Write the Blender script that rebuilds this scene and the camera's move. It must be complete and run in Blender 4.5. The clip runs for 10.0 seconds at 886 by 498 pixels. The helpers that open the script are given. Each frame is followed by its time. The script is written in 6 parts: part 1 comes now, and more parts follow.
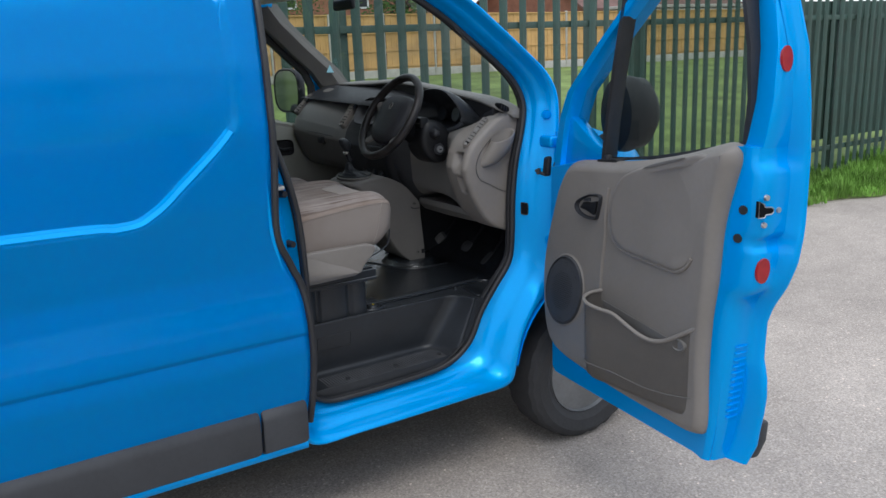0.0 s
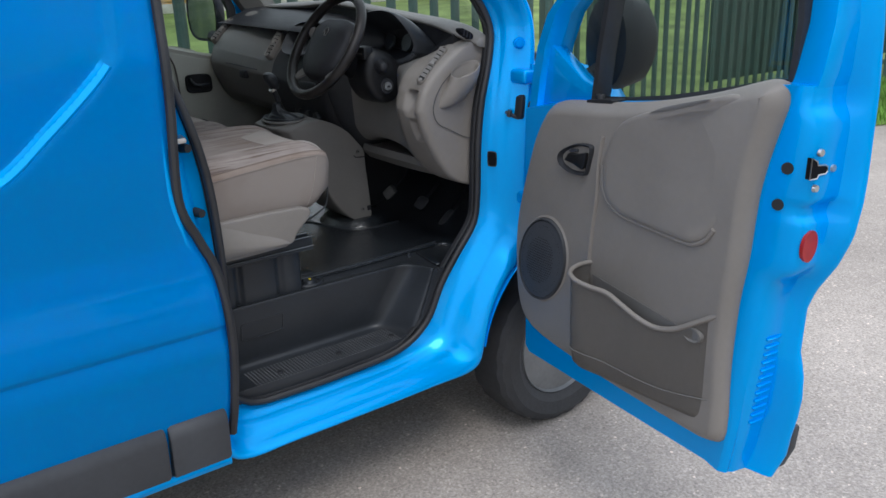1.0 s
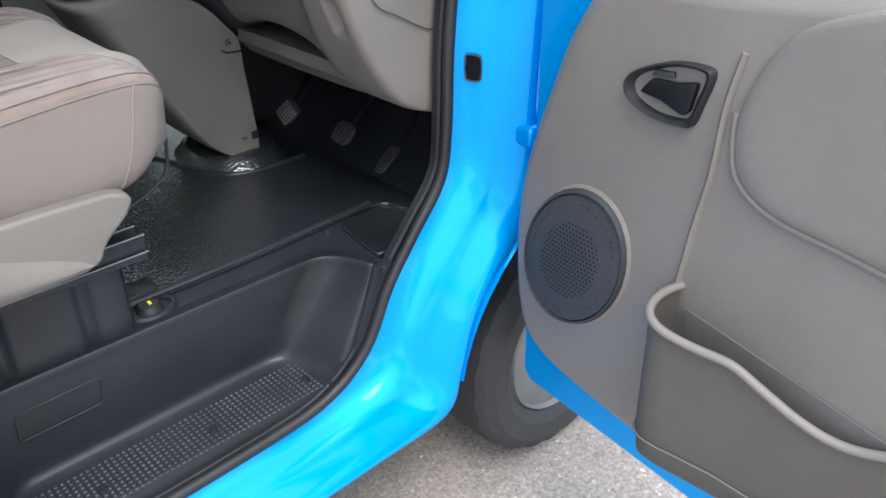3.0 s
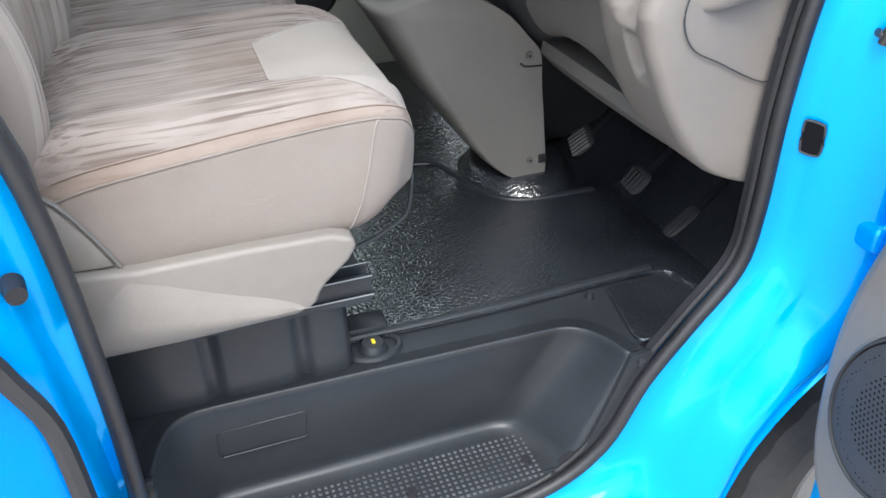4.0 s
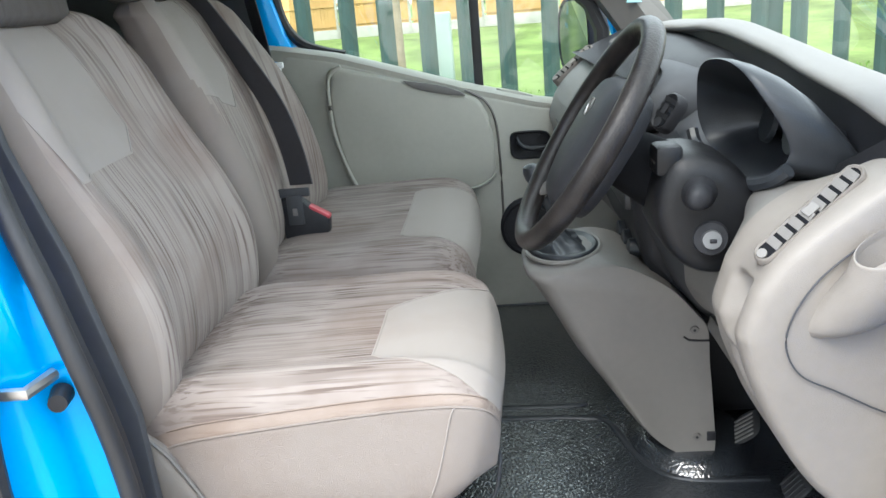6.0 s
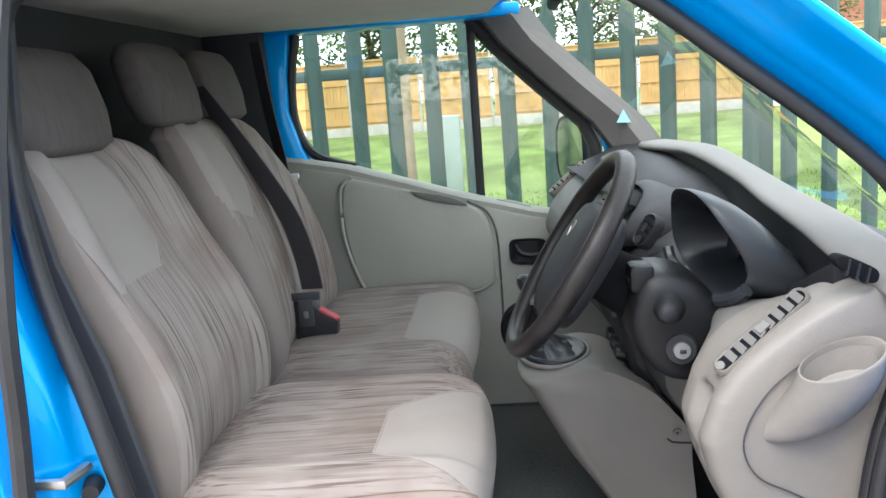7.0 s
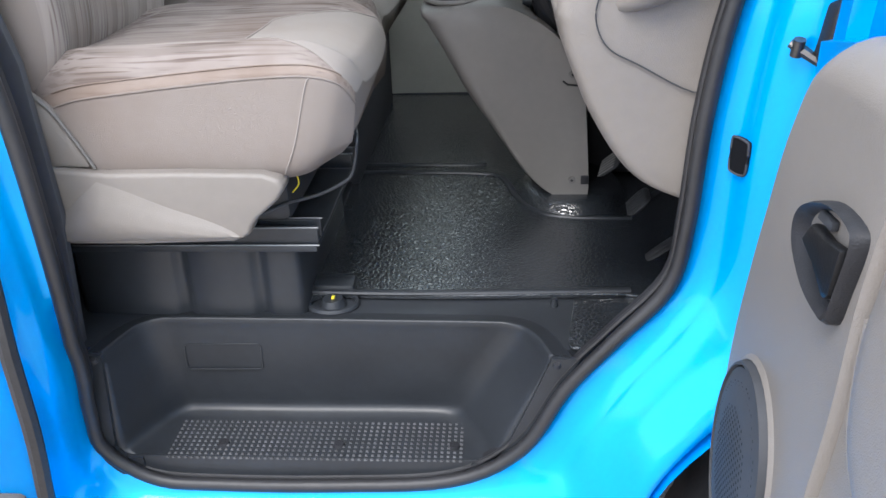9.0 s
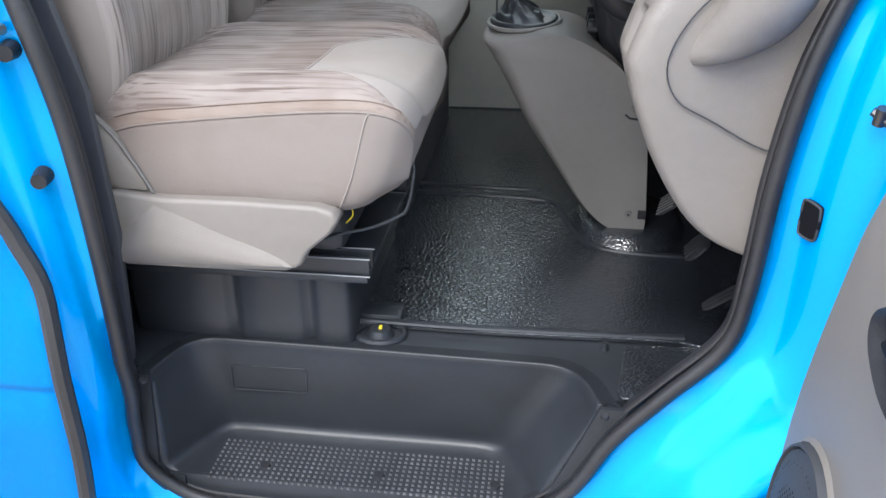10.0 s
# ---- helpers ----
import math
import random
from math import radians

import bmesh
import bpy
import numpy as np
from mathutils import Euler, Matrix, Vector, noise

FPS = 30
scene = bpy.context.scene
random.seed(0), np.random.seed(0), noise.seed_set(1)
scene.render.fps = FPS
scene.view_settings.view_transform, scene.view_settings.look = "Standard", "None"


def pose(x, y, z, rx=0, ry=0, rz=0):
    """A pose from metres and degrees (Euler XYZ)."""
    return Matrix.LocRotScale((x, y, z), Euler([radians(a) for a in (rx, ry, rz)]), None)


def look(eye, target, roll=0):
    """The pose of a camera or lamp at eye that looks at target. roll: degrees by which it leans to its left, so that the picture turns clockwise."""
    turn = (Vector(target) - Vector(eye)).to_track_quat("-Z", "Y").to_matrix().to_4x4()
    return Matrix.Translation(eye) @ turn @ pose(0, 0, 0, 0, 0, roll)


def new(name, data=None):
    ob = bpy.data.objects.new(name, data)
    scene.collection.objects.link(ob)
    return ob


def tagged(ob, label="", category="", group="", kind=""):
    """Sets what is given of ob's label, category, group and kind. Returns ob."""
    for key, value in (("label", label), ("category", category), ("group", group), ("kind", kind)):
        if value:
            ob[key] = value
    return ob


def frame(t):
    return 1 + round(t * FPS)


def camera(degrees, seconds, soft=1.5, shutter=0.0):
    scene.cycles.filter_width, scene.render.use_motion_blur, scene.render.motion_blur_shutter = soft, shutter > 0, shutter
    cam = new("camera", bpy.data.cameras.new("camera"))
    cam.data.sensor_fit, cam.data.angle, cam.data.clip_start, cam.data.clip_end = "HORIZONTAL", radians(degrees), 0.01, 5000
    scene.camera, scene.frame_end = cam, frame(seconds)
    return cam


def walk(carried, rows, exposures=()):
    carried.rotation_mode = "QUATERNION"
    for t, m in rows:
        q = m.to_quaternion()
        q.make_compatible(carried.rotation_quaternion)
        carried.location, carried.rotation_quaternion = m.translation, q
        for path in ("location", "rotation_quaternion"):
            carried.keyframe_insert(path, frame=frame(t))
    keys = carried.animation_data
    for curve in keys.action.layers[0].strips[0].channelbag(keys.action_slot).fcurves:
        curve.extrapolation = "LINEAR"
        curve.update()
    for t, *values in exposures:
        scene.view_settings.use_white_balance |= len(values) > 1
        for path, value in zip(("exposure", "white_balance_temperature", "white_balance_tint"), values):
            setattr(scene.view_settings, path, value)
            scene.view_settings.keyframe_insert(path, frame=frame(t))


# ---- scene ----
cam = camera(57.2, 10.0)
PATH = [
    (0.0, (-1.451, -2.575, 1.786), (-0.423, -0.929, 1.303), -2.3),
    (0.5, (-1.304, -2.300, 1.746), (-0.220, -0.714, 1.189), -2.3),
    (1.0, (-1.148, -2.051, 1.734), (-0.038, -0.518, 1.087), -2.0),
    (1.5, (-1.025, -1.710, 1.695), (0.222, -0.347, 0.927), -1.2),
    (2.0, (-0.879, -1.397, 1.661), (0.442, -0.223, 0.726), -0.4),
    (2.2, (-0.800, -1.293, 1.634), (0.509, -0.143, 0.652), -0.5),
    (3.3, (-0.363, -0.926, 1.596), (0.654, 0.454, 0.566), -0.8),
    (3.5, (-0.308, -0.899, 1.588), (0.541, 0.580, 0.543), -1.2),
    (4.0, (-0.218, -0.784, 1.616), (0.287, 0.839, 0.563), -2.4),
    (4.5, (-0.135, -0.640, 1.640), (0.281, 1.049, 0.653), -2.1),
    (5.0, (-0.059, -0.632, 1.680), (0.151, 1.195, 0.894), -4.4),
    (5.5, (-0.001, -0.688, 1.691), (0.019, 1.177, 0.971), -6.1),
    (6.0, (0.083, -0.791, 1.734), (-0.064, 1.113, 1.141), -5.0),
    (6.2, (0.098, -0.812, 1.758), (-0.068, 1.115, 1.249), -3.9),
    (7.3, (0.136, -0.932, 1.795), (-0.018, 1.028, 1.428), -4.5),
    (7.5, (0.180, -0.916, 1.703), (0.009, 1.034, 1.291), -1.5),
    (8.0, (0.230, -0.942, 1.617), (0.136, 0.968, 1.032), -2.2),
    (8.5, (0.272, -0.993, 1.539), (0.176, 0.873, 0.826), -2.4),
    (9.0, (0.283, -1.000, 1.507), (0.154, 0.788, 0.620), -1.9),
    (9.5, (0.287, -0.989, 1.490), (0.117, 0.742, 0.504), -1.2),
    (10.0, (0.267, -0.950, 1.567), (0.029, 0.819, 0.665), -0.4),
]
walk(cam, [(t, look(eye, target, roll)) for t, eye, target, roll in PATH],
     [(0.0, 0.42, 6200, 10), (1.2, 0.6, 6150, 10), (2.2, 0.9, 6150, 10), (3.3, 1.85, 6350, 10), (4.5, 2.3, 6350, 8), (5.5, 2.6, 6350, 8), (6.0, 2.4, 6350, 7),
      (7.5, 2.0, 6450, 11), (8.2, 1.9, 6250, 11), (9.0, 2.0, 6300, 12), (10.0, 2.1, 6250, 11)])

# ---- light: bright overcast sky, a weak wide sun high behind the camera ----
world = bpy.data.worlds.new("sky")
scene.world = world
world.use_nodes = True
wn, wl = world.node_tree.nodes, world.node_tree.links
sky = wn.new("ShaderNodeTexSky")
sky.sky_type, sky.sun_disc = "NISHITA", False
sky.sun_elevation, sky.sun_rotation = radians(55), radians(200)
cloud = wn.new("ShaderNodeMix")
cloud.data_type = "RGBA"
cloud.inputs["Factor"].default_value = 0.8
cloud.inputs["B"].default_value = (6.6, 6.9, 7.3, 1)
wl.new(sky.outputs[0], cloud.inputs["A"])
wl.new(cloud.outputs["Result"], wn["Background"].inputs["Color"])
wn["Background"].inputs["Strength"].default_value = 0.15
sun = new("sun", bpy.data.lights.new("sun", "SUN"))
sun.data.energy, sun.data.angle, sun.data.color = 0.9, radians(25), (1.0, 0.96, 0.9)
sun.matrix_world = look((-3, -8, 14), (0, 0, 0))


# ---- materials ----
def mat(name, color, rough=0.5, metal=0.0, var=0.12, scale=6.0, bump=0.0, bscale=200.0, coat=0.0, fine=60.0, spec=0.5, second=None):
    """Principled material with colour variation at two scales, fine bump and uneven gloss."""
    m = bpy.data.materials.new(name)
    m.use_nodes = True
    n, l = m.node_tree.nodes, m.node_tree.links
    p = n["Principled BSDF"]
    co = n.new("ShaderNodeTexCoord")
    a, b = n.new("ShaderNodeTexNoise"), n.new("ShaderNodeTexNoise")
    a.inputs["Scale"].default_value, a.inputs["Detail"].default_value = scale, 6
    b.inputs["Scale"].default_value, b.inputs["Detail"].default_value = fine, 4
    for t in (a, b):
        l.new(co.outputs["Object"], t.inputs["Vector"])
    mixn = n.new("ShaderNodeMath")
    mixn.operation = "MULTIPLY_ADD"
    l.new(b.outputs["Fac"], mixn.inputs[0])
    mixn.inputs[1].default_value = 0.4
    l.new(a.outputs["Fac"], mixn.inputs[2])
    ramp = n.new("ShaderNodeValToRGB")
    lo = second if second else tuple(c * (1 - var) for c in color)
    hi = tuple(min(1, c * (1 + var)) for c in color)
    ramp.color_ramp.elements[0].position, ramp.color_ramp.elements[0].color = 0.45, (*lo, 1)
    ramp.color_ramp.elements[1].position, ramp.color_ramp.elements[1].color = 0.95, (*hi, 1)
    l.new(mixn.outputs[0], ramp.inputs[0])
    l.new(ramp.outputs[0], p.inputs["Base Color"])
    rr = n.new("ShaderNodeMapRange")
    rr.inputs["To Min"].default_value, rr.inputs["To Max"].default_value = max(0.02, rough - 0.08), min(1, rough + 0.08)
    l.new(a.outputs["Fac"], rr.inputs["Value"])
    l.new(rr.outputs[0], p.inputs["Roughness"])
    p.inputs["Metallic"].default_value, p.inputs["Specular IOR Level"].default_value = metal, spec
    p.inputs["Coat Weight"].default_value, p.inputs["Coat Roughness"].default_value = coat, 0.06
    if bump:
        c = n.new("ShaderNodeTexNoise")
        c.inputs["Scale"].default_value, c.inputs["Detail"].default_value = bscale, 3
        l.new(co.outputs["Object"], c.inputs["Vector"])
        bm_ = n.new("ShaderNodeBump")
        bm_.inputs["Strength"].default_value, bm_.inputs["Distance"].default_value = bump, 0.002
        l.new(c.outputs["Fac"], bm_.inputs["Height"])
        l.new(bm_.outputs[0], p.inputs["Normal"])
    return m


def glass_mat(name, tint, gloss):
    m = bpy.data.materials.new(name)
    m.use_nodes = True
    n, l = m.node_tree.nodes, m.node_tree.links
    out = n["Material Output"]
    n.remove(n["Principled BSDF"])
    tr, gl, mx, fr = n.new("ShaderNodeBsdfTransparent"), n.new("ShaderNodeBsdfGlossy"), n.new("ShaderNodeMixShader"), n.new("ShaderNodeLayerWeight")
    tr.inputs["Color"].default_value = (*tint, 1)
    gl.inputs["Roughness"].default_value = 0.02
    fr.inputs["Blend"].default_value = 0.5
    po, ml = n.new("ShaderNodeMath"), n.new("ShaderNodeMath")
    po.operation, po.inputs[1].default_value = "POWER", 5.0
    ml.operation, ml.inputs[1].default_value, ml.inputs[2].default_value = "MULTIPLY_ADD", gloss, 0.05
    l.new(fr.outputs["Facing"], po.inputs[0])
    l.new(po.outputs[0], ml.inputs[0])
    l.new(ml.outputs[0], mx.inputs[0])
    l.new(tr.outputs[0], mx.inputs[1])
    l.new(gl.outputs[0], mx.inputs[2])
    l.new(mx.outputs[0], out.inputs["Surface"])
    return m


def paint_mat():
    """Solid automotive lacquer: deep blue under a clear coat with faint unevenness."""
    m = bpy.data.materials.new("blue_paint")
    m.use_nodes = True
    n, l = m.node_tree.nodes, m.node_tree.links
    p = n["Principled BSDF"]
    p.inputs["Base Color"].default_value = (0.0, 0.348, 0.82, 1)
    p.inputs["Metallic"].default_value, p.inputs["Roughness"].default_value = 0.3, 0.3
    p.inputs["Specular Tint"].default_value, p.inputs["Coat Tint"].default_value = (0.1, 0.7, 1.0, 1), (0.6, 0.85, 1.0, 1)
    p.inputs["Coat Weight"].default_value, p.inputs["Coat Roughness"].default_value = 0.4, 0.08
    co, a, b = n.new("ShaderNodeTexCoord"), n.new("ShaderNodeTexNoise"), n.new("ShaderNodeBump")
    a.inputs["Scale"].default_value, a.inputs["Detail"].default_value = 2.2, 1
    l.new(co.outputs["Object"], a.inputs["Vector"])
    b.inputs["Strength"].default_value, b.inputs["Distance"].default_value = 0.05, 0.01
    l.new(a.outputs["Fac"], b.inputs["Height"])
    l.new(b.outputs[0], p.inputs["Normal"])
    return m


PAINT = paint_mat()
BLACK_RUBBER = mat("seal_rubber", (0.018, 0.018, 0.02), 0.5, var=0.3, bump=0.3, bscale=150)
TYRE = mat("tyre_rubber", (0.03, 0.03, 0.032), 0.75, var=0.3, bump=0.5, bscale=90)
BUMPER = mat("bumper_plastic", (0.036, 0.038, 0.043), 0.6, var=0.2, bump=0.4, bscale=500)
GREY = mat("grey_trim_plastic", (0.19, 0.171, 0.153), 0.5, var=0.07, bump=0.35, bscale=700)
# Unseen headliner, made pale so it bounces more light into the cab.
HEADLINER = mat("bounce_headliner_felt", (0.62, 0.6, 0.56), 0.9, var=0.06, bump=0.3, bscale=500)
GREY_MID = mat("console_grey_plastic", (0.168, 0.157, 0.145), 0.5, var=0.08, bump=0.35, bscale=700)
GREY_DARK = mat("mid_grey_plastic", (0.135, 0.128, 0.12), 0.5, var=0.08, bump=0.35, bscale=700)
# Greenish trim grey, lightened so the far door's brightness is put into colour.
TRIM_FAR = mat("lightened_greenish_trim", (0.375, 0.37, 0.32), 0.55, var=0.06, bump=0.35, bscale=700)
BLACK = mat("black_plastic", (0.02, 0.0205, 0.0235), 0.5, var=0.25, bump=0.35, bscale=600, spec=0.25)
BLACK_SATIN = mat("satin_black_plastic", (0.023, 0.026, 0.0305), 0.36, var=0.2, bump=0.15, bscale=400, spec=0.35)
SHROUD = mat("soft_black_shroud", (0.0075, 0.0078, 0.009), 0.42, var=0.25, bump=0.25, bscale=500, spec=0.3)
# Near-black that puts the shade of slots, holes and hidden parts into colour.
VOID = mat("matt_black_shade", (0.006, 0.0065, 0.008), 0.85, var=0.2, spec=0.1)
CHARCOAL = mat("charcoal_panel", (0.035, 0.037, 0.042), 0.7, var=0.2)
LEATHER = mat("worn_wheel_leather", (0.014, 0.012, 0.0115), 0.36, var=0.7, scale=14, bump=0.4, bscale=300, spec=0.3)
METAL = mat("bare_metal", (0.55, 0.54, 0.52), 0.3, 0.9, var=0.2)
ALLOY = mat("wheel_steel", (0.2, 0.205, 0.21), 0.45, 0.7, var=0.2)
RED = mat("red_reflector", (0.33, 0.012, 0.012), 0.35, var=0.15, scale=40)
WHITE = mat("white_plastic", (0.7, 0.7, 0.68), 0.5)
PALE_BLUE = mat("pale_blue_sticker", (0.3, 0.58, 0.68), 0.5)
YELLOW = mat("yellow_tag", (0.75, 0.6, 0.03), 0.5)
GLASS = glass_mat("window_glass", (0.8, 0.84, 0.81), 0.5)
MIRROR = mat("mirror_glass", (0.42, 0.44, 0.45), 0.05, 1.0, var=0.02)


def pebble_mat():
    m = mat("pebbled_rubber_mat", (0.017, 0.0205, 0.025), 0.22, var=0.3, spec=1.0, coat=1.0)
    n, l = m.node_tree.nodes, m.node_tree.links
    v, b = n.new("ShaderNodeTexVoronoi"), n.new("ShaderNodeBump")
    co = n.new("ShaderNodeTexCoord")
    v.feature, v.inputs["Scale"].default_value = "DISTANCE_TO_EDGE", 104
    l.new(co.outputs["Object"], v.inputs["Vector"])
    mr = n.new("ShaderNodeMapRange")
    mr.inputs["From Max"].default_value = 0.2
    l.new(v.outputs["Distance"], mr.inputs["Value"])
    b.inputs["Strength"].default_value, b.inputs["Distance"].default_value = 0.32, 0.0014
    l.new(mr.outputs[0], b.inputs["Height"])
    l.new(b.outputs[0], n["Principled BSDF"].inputs["Normal"])
    l.new(b.outputs[0], n["Principled BSDF"].inputs["Coat Normal"])
    n["Principled BSDF"].inputs["Coat Roughness"].default_value = 0.24
    return m


MAT_RUBBER = pebble_mat()


def fabric_mat(name, base, stripe, sx, sy, sz, dirt):
    """Woven cloth with wavering darker stripes and brown soiling."""
    m = mat(name, base, 0.9, var=0.1, bump=0.6, bscale=900, spec=0.15)
    n, l = m.node_tree.nodes, m.node_tree.links
    p = n["Principled BSDF"]
    co = n.new("ShaderNodeTexCoord")

    def band(k, detail, lo, hi, floor):
        """Long thin dashes along the cloth's run: 1 between them, floor on them."""
        mp, w, mr = n.new("ShaderNodeMapping"), n.new("ShaderNodeTexNoise"), n.new("ShaderNodeMapRange")
        mp.inputs["Scale"].default_value = tuple(v * k if v > 20 else v for v in (sx, sy, sz))
        w.inputs["Scale"].default_value, w.inputs["Detail"].default_value, w.inputs["Distortion"].default_value = 1.0, detail, 0.4
        mr.inputs["From Min"].default_value, mr.inputs["From Max"].default_value, mr.inputs["To Min"].default_value = lo, hi, floor
        l.new(co.outputs["Object"], mp.inputs["Vector"])
        l.new(mp.outputs[0], w.inputs["Vector"])
        l.new(w.outputs["Fac"], mr.inputs["Value"])
        return mr.outputs[0]

    low = n.new("ShaderNodeMath")
    low.operation = "MULTIPLY"
    l.new(band(2.3, 2, 0.37, 0.48, 0.0), low.inputs[0])
    l.new(band(0.75, 1, 0.36, 0.52, 0.45), low.inputs[1])
    patch, pr = n.new("ShaderNodeTexNoise"), n.new("ShaderNodeMapRange")
    patch.inputs["Scale"].default_value, patch.inputs["Detail"].default_value = 7.0, 2
    pr.inputs["From Min"].default_value, pr.inputs["From Max"].default_value, pr.inputs["To Min"].default_value, pr.inputs["To Max"].default_value = 0.38, 0.62, 0.45, 1.0
    l.new(co.outputs["Object"], patch.inputs["Vector"])
    l.new(patch.outputs["Fac"], pr.inputs["Value"])
    inv, k = n.new("ShaderNodeMath"), n.new("ShaderNodeMath")
    inv.operation, inv.inputs[0].default_value = "SUBTRACT", 1.0
    l.new(low.outputs[0], inv.inputs[1])
    k.operation = "MULTIPLY"
    l.new(inv.outputs[0], k.inputs[0])
    l.new(pr.outputs[0], k.inputs[1])
    r = n.new("ShaderNodeMix")
    r.data_type = "RGBA"
    r.inputs["A"].default_value, r.inputs["B"].default_value = (*base, 1), (*stripe, 1)
    l.new(k.outputs[0], r.inputs["Factor"])
    d, dr = n.new("ShaderNodeTexNoise"), n.new("ShaderNodeMapRange")
    d.inputs["Scale"].default_value, d.inputs["Detail"].default_value = 5.5, 5
    l.new(co.outputs["Object"], d.inputs["Vector"])
    dr.inputs["From Min"].default_value, dr.inputs["From Max"].default_value, dr.inputs["To Max"].default_value = 0.48, 0.75, 0.75
    l.new(d.outputs["Fac"], dr.inputs["Value"])
    mx = n.new("ShaderNodeMix")
    mx.data_type = "RGBA"
    mx.inputs["B"].default_value = (*dirt, 1)
    l.new(dr.outputs[0], mx.inputs["Factor"])
    l.new(r.outputs["Result"], mx.inputs["A"])
    l.new(mx.outputs["Result"], p.inputs["Base Color"])
    return m


CLOTH = fabric_mat("seat_side_cloth", (0.23, 0.2, 0.18), (0.225, 0.195, 0.174), 3, 3, 3, (0.19, 0.152, 0.13))
CLOTH_SEAT = fabric_mat("striped_cushion_cloth", (0.275, 0.24, 0.22), (0.125, 0.098, 0.086), 3.4, 72, 72, (0.175, 0.132, 0.112))
CLOTH_BACK = fabric_mat("striped_backrest_cloth", (0.285, 0.25, 0.226), (0.132, 0.106, 0.093), 6, 76, 3.4, (0.185, 0.135, 0.112))
CLOTH_LIGHT = fabric_mat("plain_patch_cloth", (0.29, 0.262, 0.24), (0.285, 0.257, 0.235), 3, 3, 3, (0.25, 0.215, 0.193))
CLOTH_GREY = fabric_mat("plain_grey_cloth", (0.30, 0.27, 0.248), (0.293, 0.263, 0.24), 3, 3, 3, (0.25, 0.22, 0.198))
# Darker copy of the seat cloth: shade on the headrests put into colour.
CLOTH_SHADE = fabric_mat("shaded_headrest_cloth", (0.115, 0.105, 0.1), (0.095, 0.085, 0.08), 9, 60, 20, (0.085, 0.075, 0.07))
CLOTH_TAN = fabric_mat("tan_soiled_cloth", (0.265, 0.218, 0.188), (0.2, 0.158, 0.134), 3, 55, 55, (0.17, 0.118, 0.09))
BELT = mat("belt_webbing", (0.045, 0.045, 0.052), 0.6, var=0.2, bump=0.5, bscale=500)


def asphalt_mat():
    """Fine dark binder with pale and dark stone chips and broad worn patches."""
    m = mat("worn_asphalt", (0.40, 0.355, 0.318), 0.88, var=0.22, scale=0.6, fine=5, spec=0.3)
    n, l = m.node_tree.nodes, m.node_tree.links
    p = n["Principled BSDF"]
    base = p.inputs["Base Color"].links[0].from_socket
    co, grain, v, r, g = n.new("ShaderNodeTexCoord"), n.new("ShaderNodeTexNoise"), n.new("ShaderNodeTexVoronoi"), n.new("ShaderNodeValToRGB"), n.new("ShaderNodeValToRGB")
    v.inputs["Scale"].default_value = 105
    grain.inputs["Scale"].default_value, grain.inputs["Detail"].default_value, grain.inputs["Roughness"].default_value = 95, 5, 0.7
    for t in (v, grain):
        l.new(co.outputs["Object"], t.inputs["Vector"])
    ramp = r.color_ramp
    ramp.elements[0].position, ramp.elements[0].color = 0.0, (0.62, 0.62, 0.62, 1)
    ramp.elements[1].position, ramp.elements[1].color = 1.0, (2.3, 2.2, 2.1, 1)
    for q, c in ((0.3, 0.85), (0.75, 1.05), (0.9, 1.25)):
        ramp.elements.new(q).color = (c, c, c, 1)
    l.new(v.outputs["Color"], r.inputs[0])
    g.color_ramp.elements[0].position, g.color_ramp.elements[0].color = 0.32, (0.55, 0.55, 0.55, 1)
    g.color_ramp.elements[1].position, g.color_ramp.elements[1].color = 0.68, (1.4, 1.38, 1.35, 1)
    l.new(grain.outputs["Fac"], g.inputs[0])
    for src, f in ((r, 0.8), (g, 0.75)):
        mx = n.new("ShaderNodeMix")
        mx.data_type, mx.blend_type = "RGBA", "MULTIPLY"
        mx.inputs["Factor"].default_value = f
        l.new(base, mx.inputs["A"])
        l.new(src.outputs[0], mx.inputs["B"])
        base = mx.outputs["Result"]
    l.new(base, p.inputs["Base Color"])
    b = n.new("ShaderNodeBump")
    b.inputs["Strength"].default_value, b.inputs["Distance"].default_value = 0.45, 0.004
    l.new(grain.outputs["Fac"], b.inputs["Height"])
    l.new(b.outputs[0], p.inputs["Normal"])
    return m


ASPHALT = asphalt_mat()
GRASS = mat("grass_turf", (0.15, 0.205, 0.065), 0.9, var=0.5, scale=1.1, fine=14, bump=0.8, bscale=60, spec=0.2)
BLADE = mat("grass_blades", (0.135, 0.265, 0.045), 0.7, var=0.6, scale=2, fine=14, spec=0.2)
LEAF = mat("tree_leaves", (0.05, 0.1, 0.02), 0.7, var=0.5, scale=2, fine=9, spec=0.2)
BARK = mat("bark", (0.09, 0.07, 0.05), 0.9, var=0.3, bump=0.8, bscale=40)
GREEN_STEEL = mat("green_fence_steel", (0.03, 0.068, 0.056), 0.55, var=0.35, scale=4, fine=30, bump=0.2, bscale=60, second=(0.042, 0.066, 0.05))
TIMBER = mat("larch_panel", (0.52, 0.31, 0.12), 0.8, var=0.25, scale=2, fine=40)
CONCRETE = mat("concrete_board", (0.42, 0.4, 0.36), 0.9, var=0.15)
POST_WOOD = mat("weathered_post", (0.3, 0.23, 0.16), 0.9, var=0.3, scale=5)
BRICK = mat("house_brick", (0.3, 0.13, 0.085), 0.9, var=0.25, scale=3, fine=30)
ROOF = mat("roof_tiles", (0.16, 0.09, 0.075), 0.9, var=0.3, scale=2)
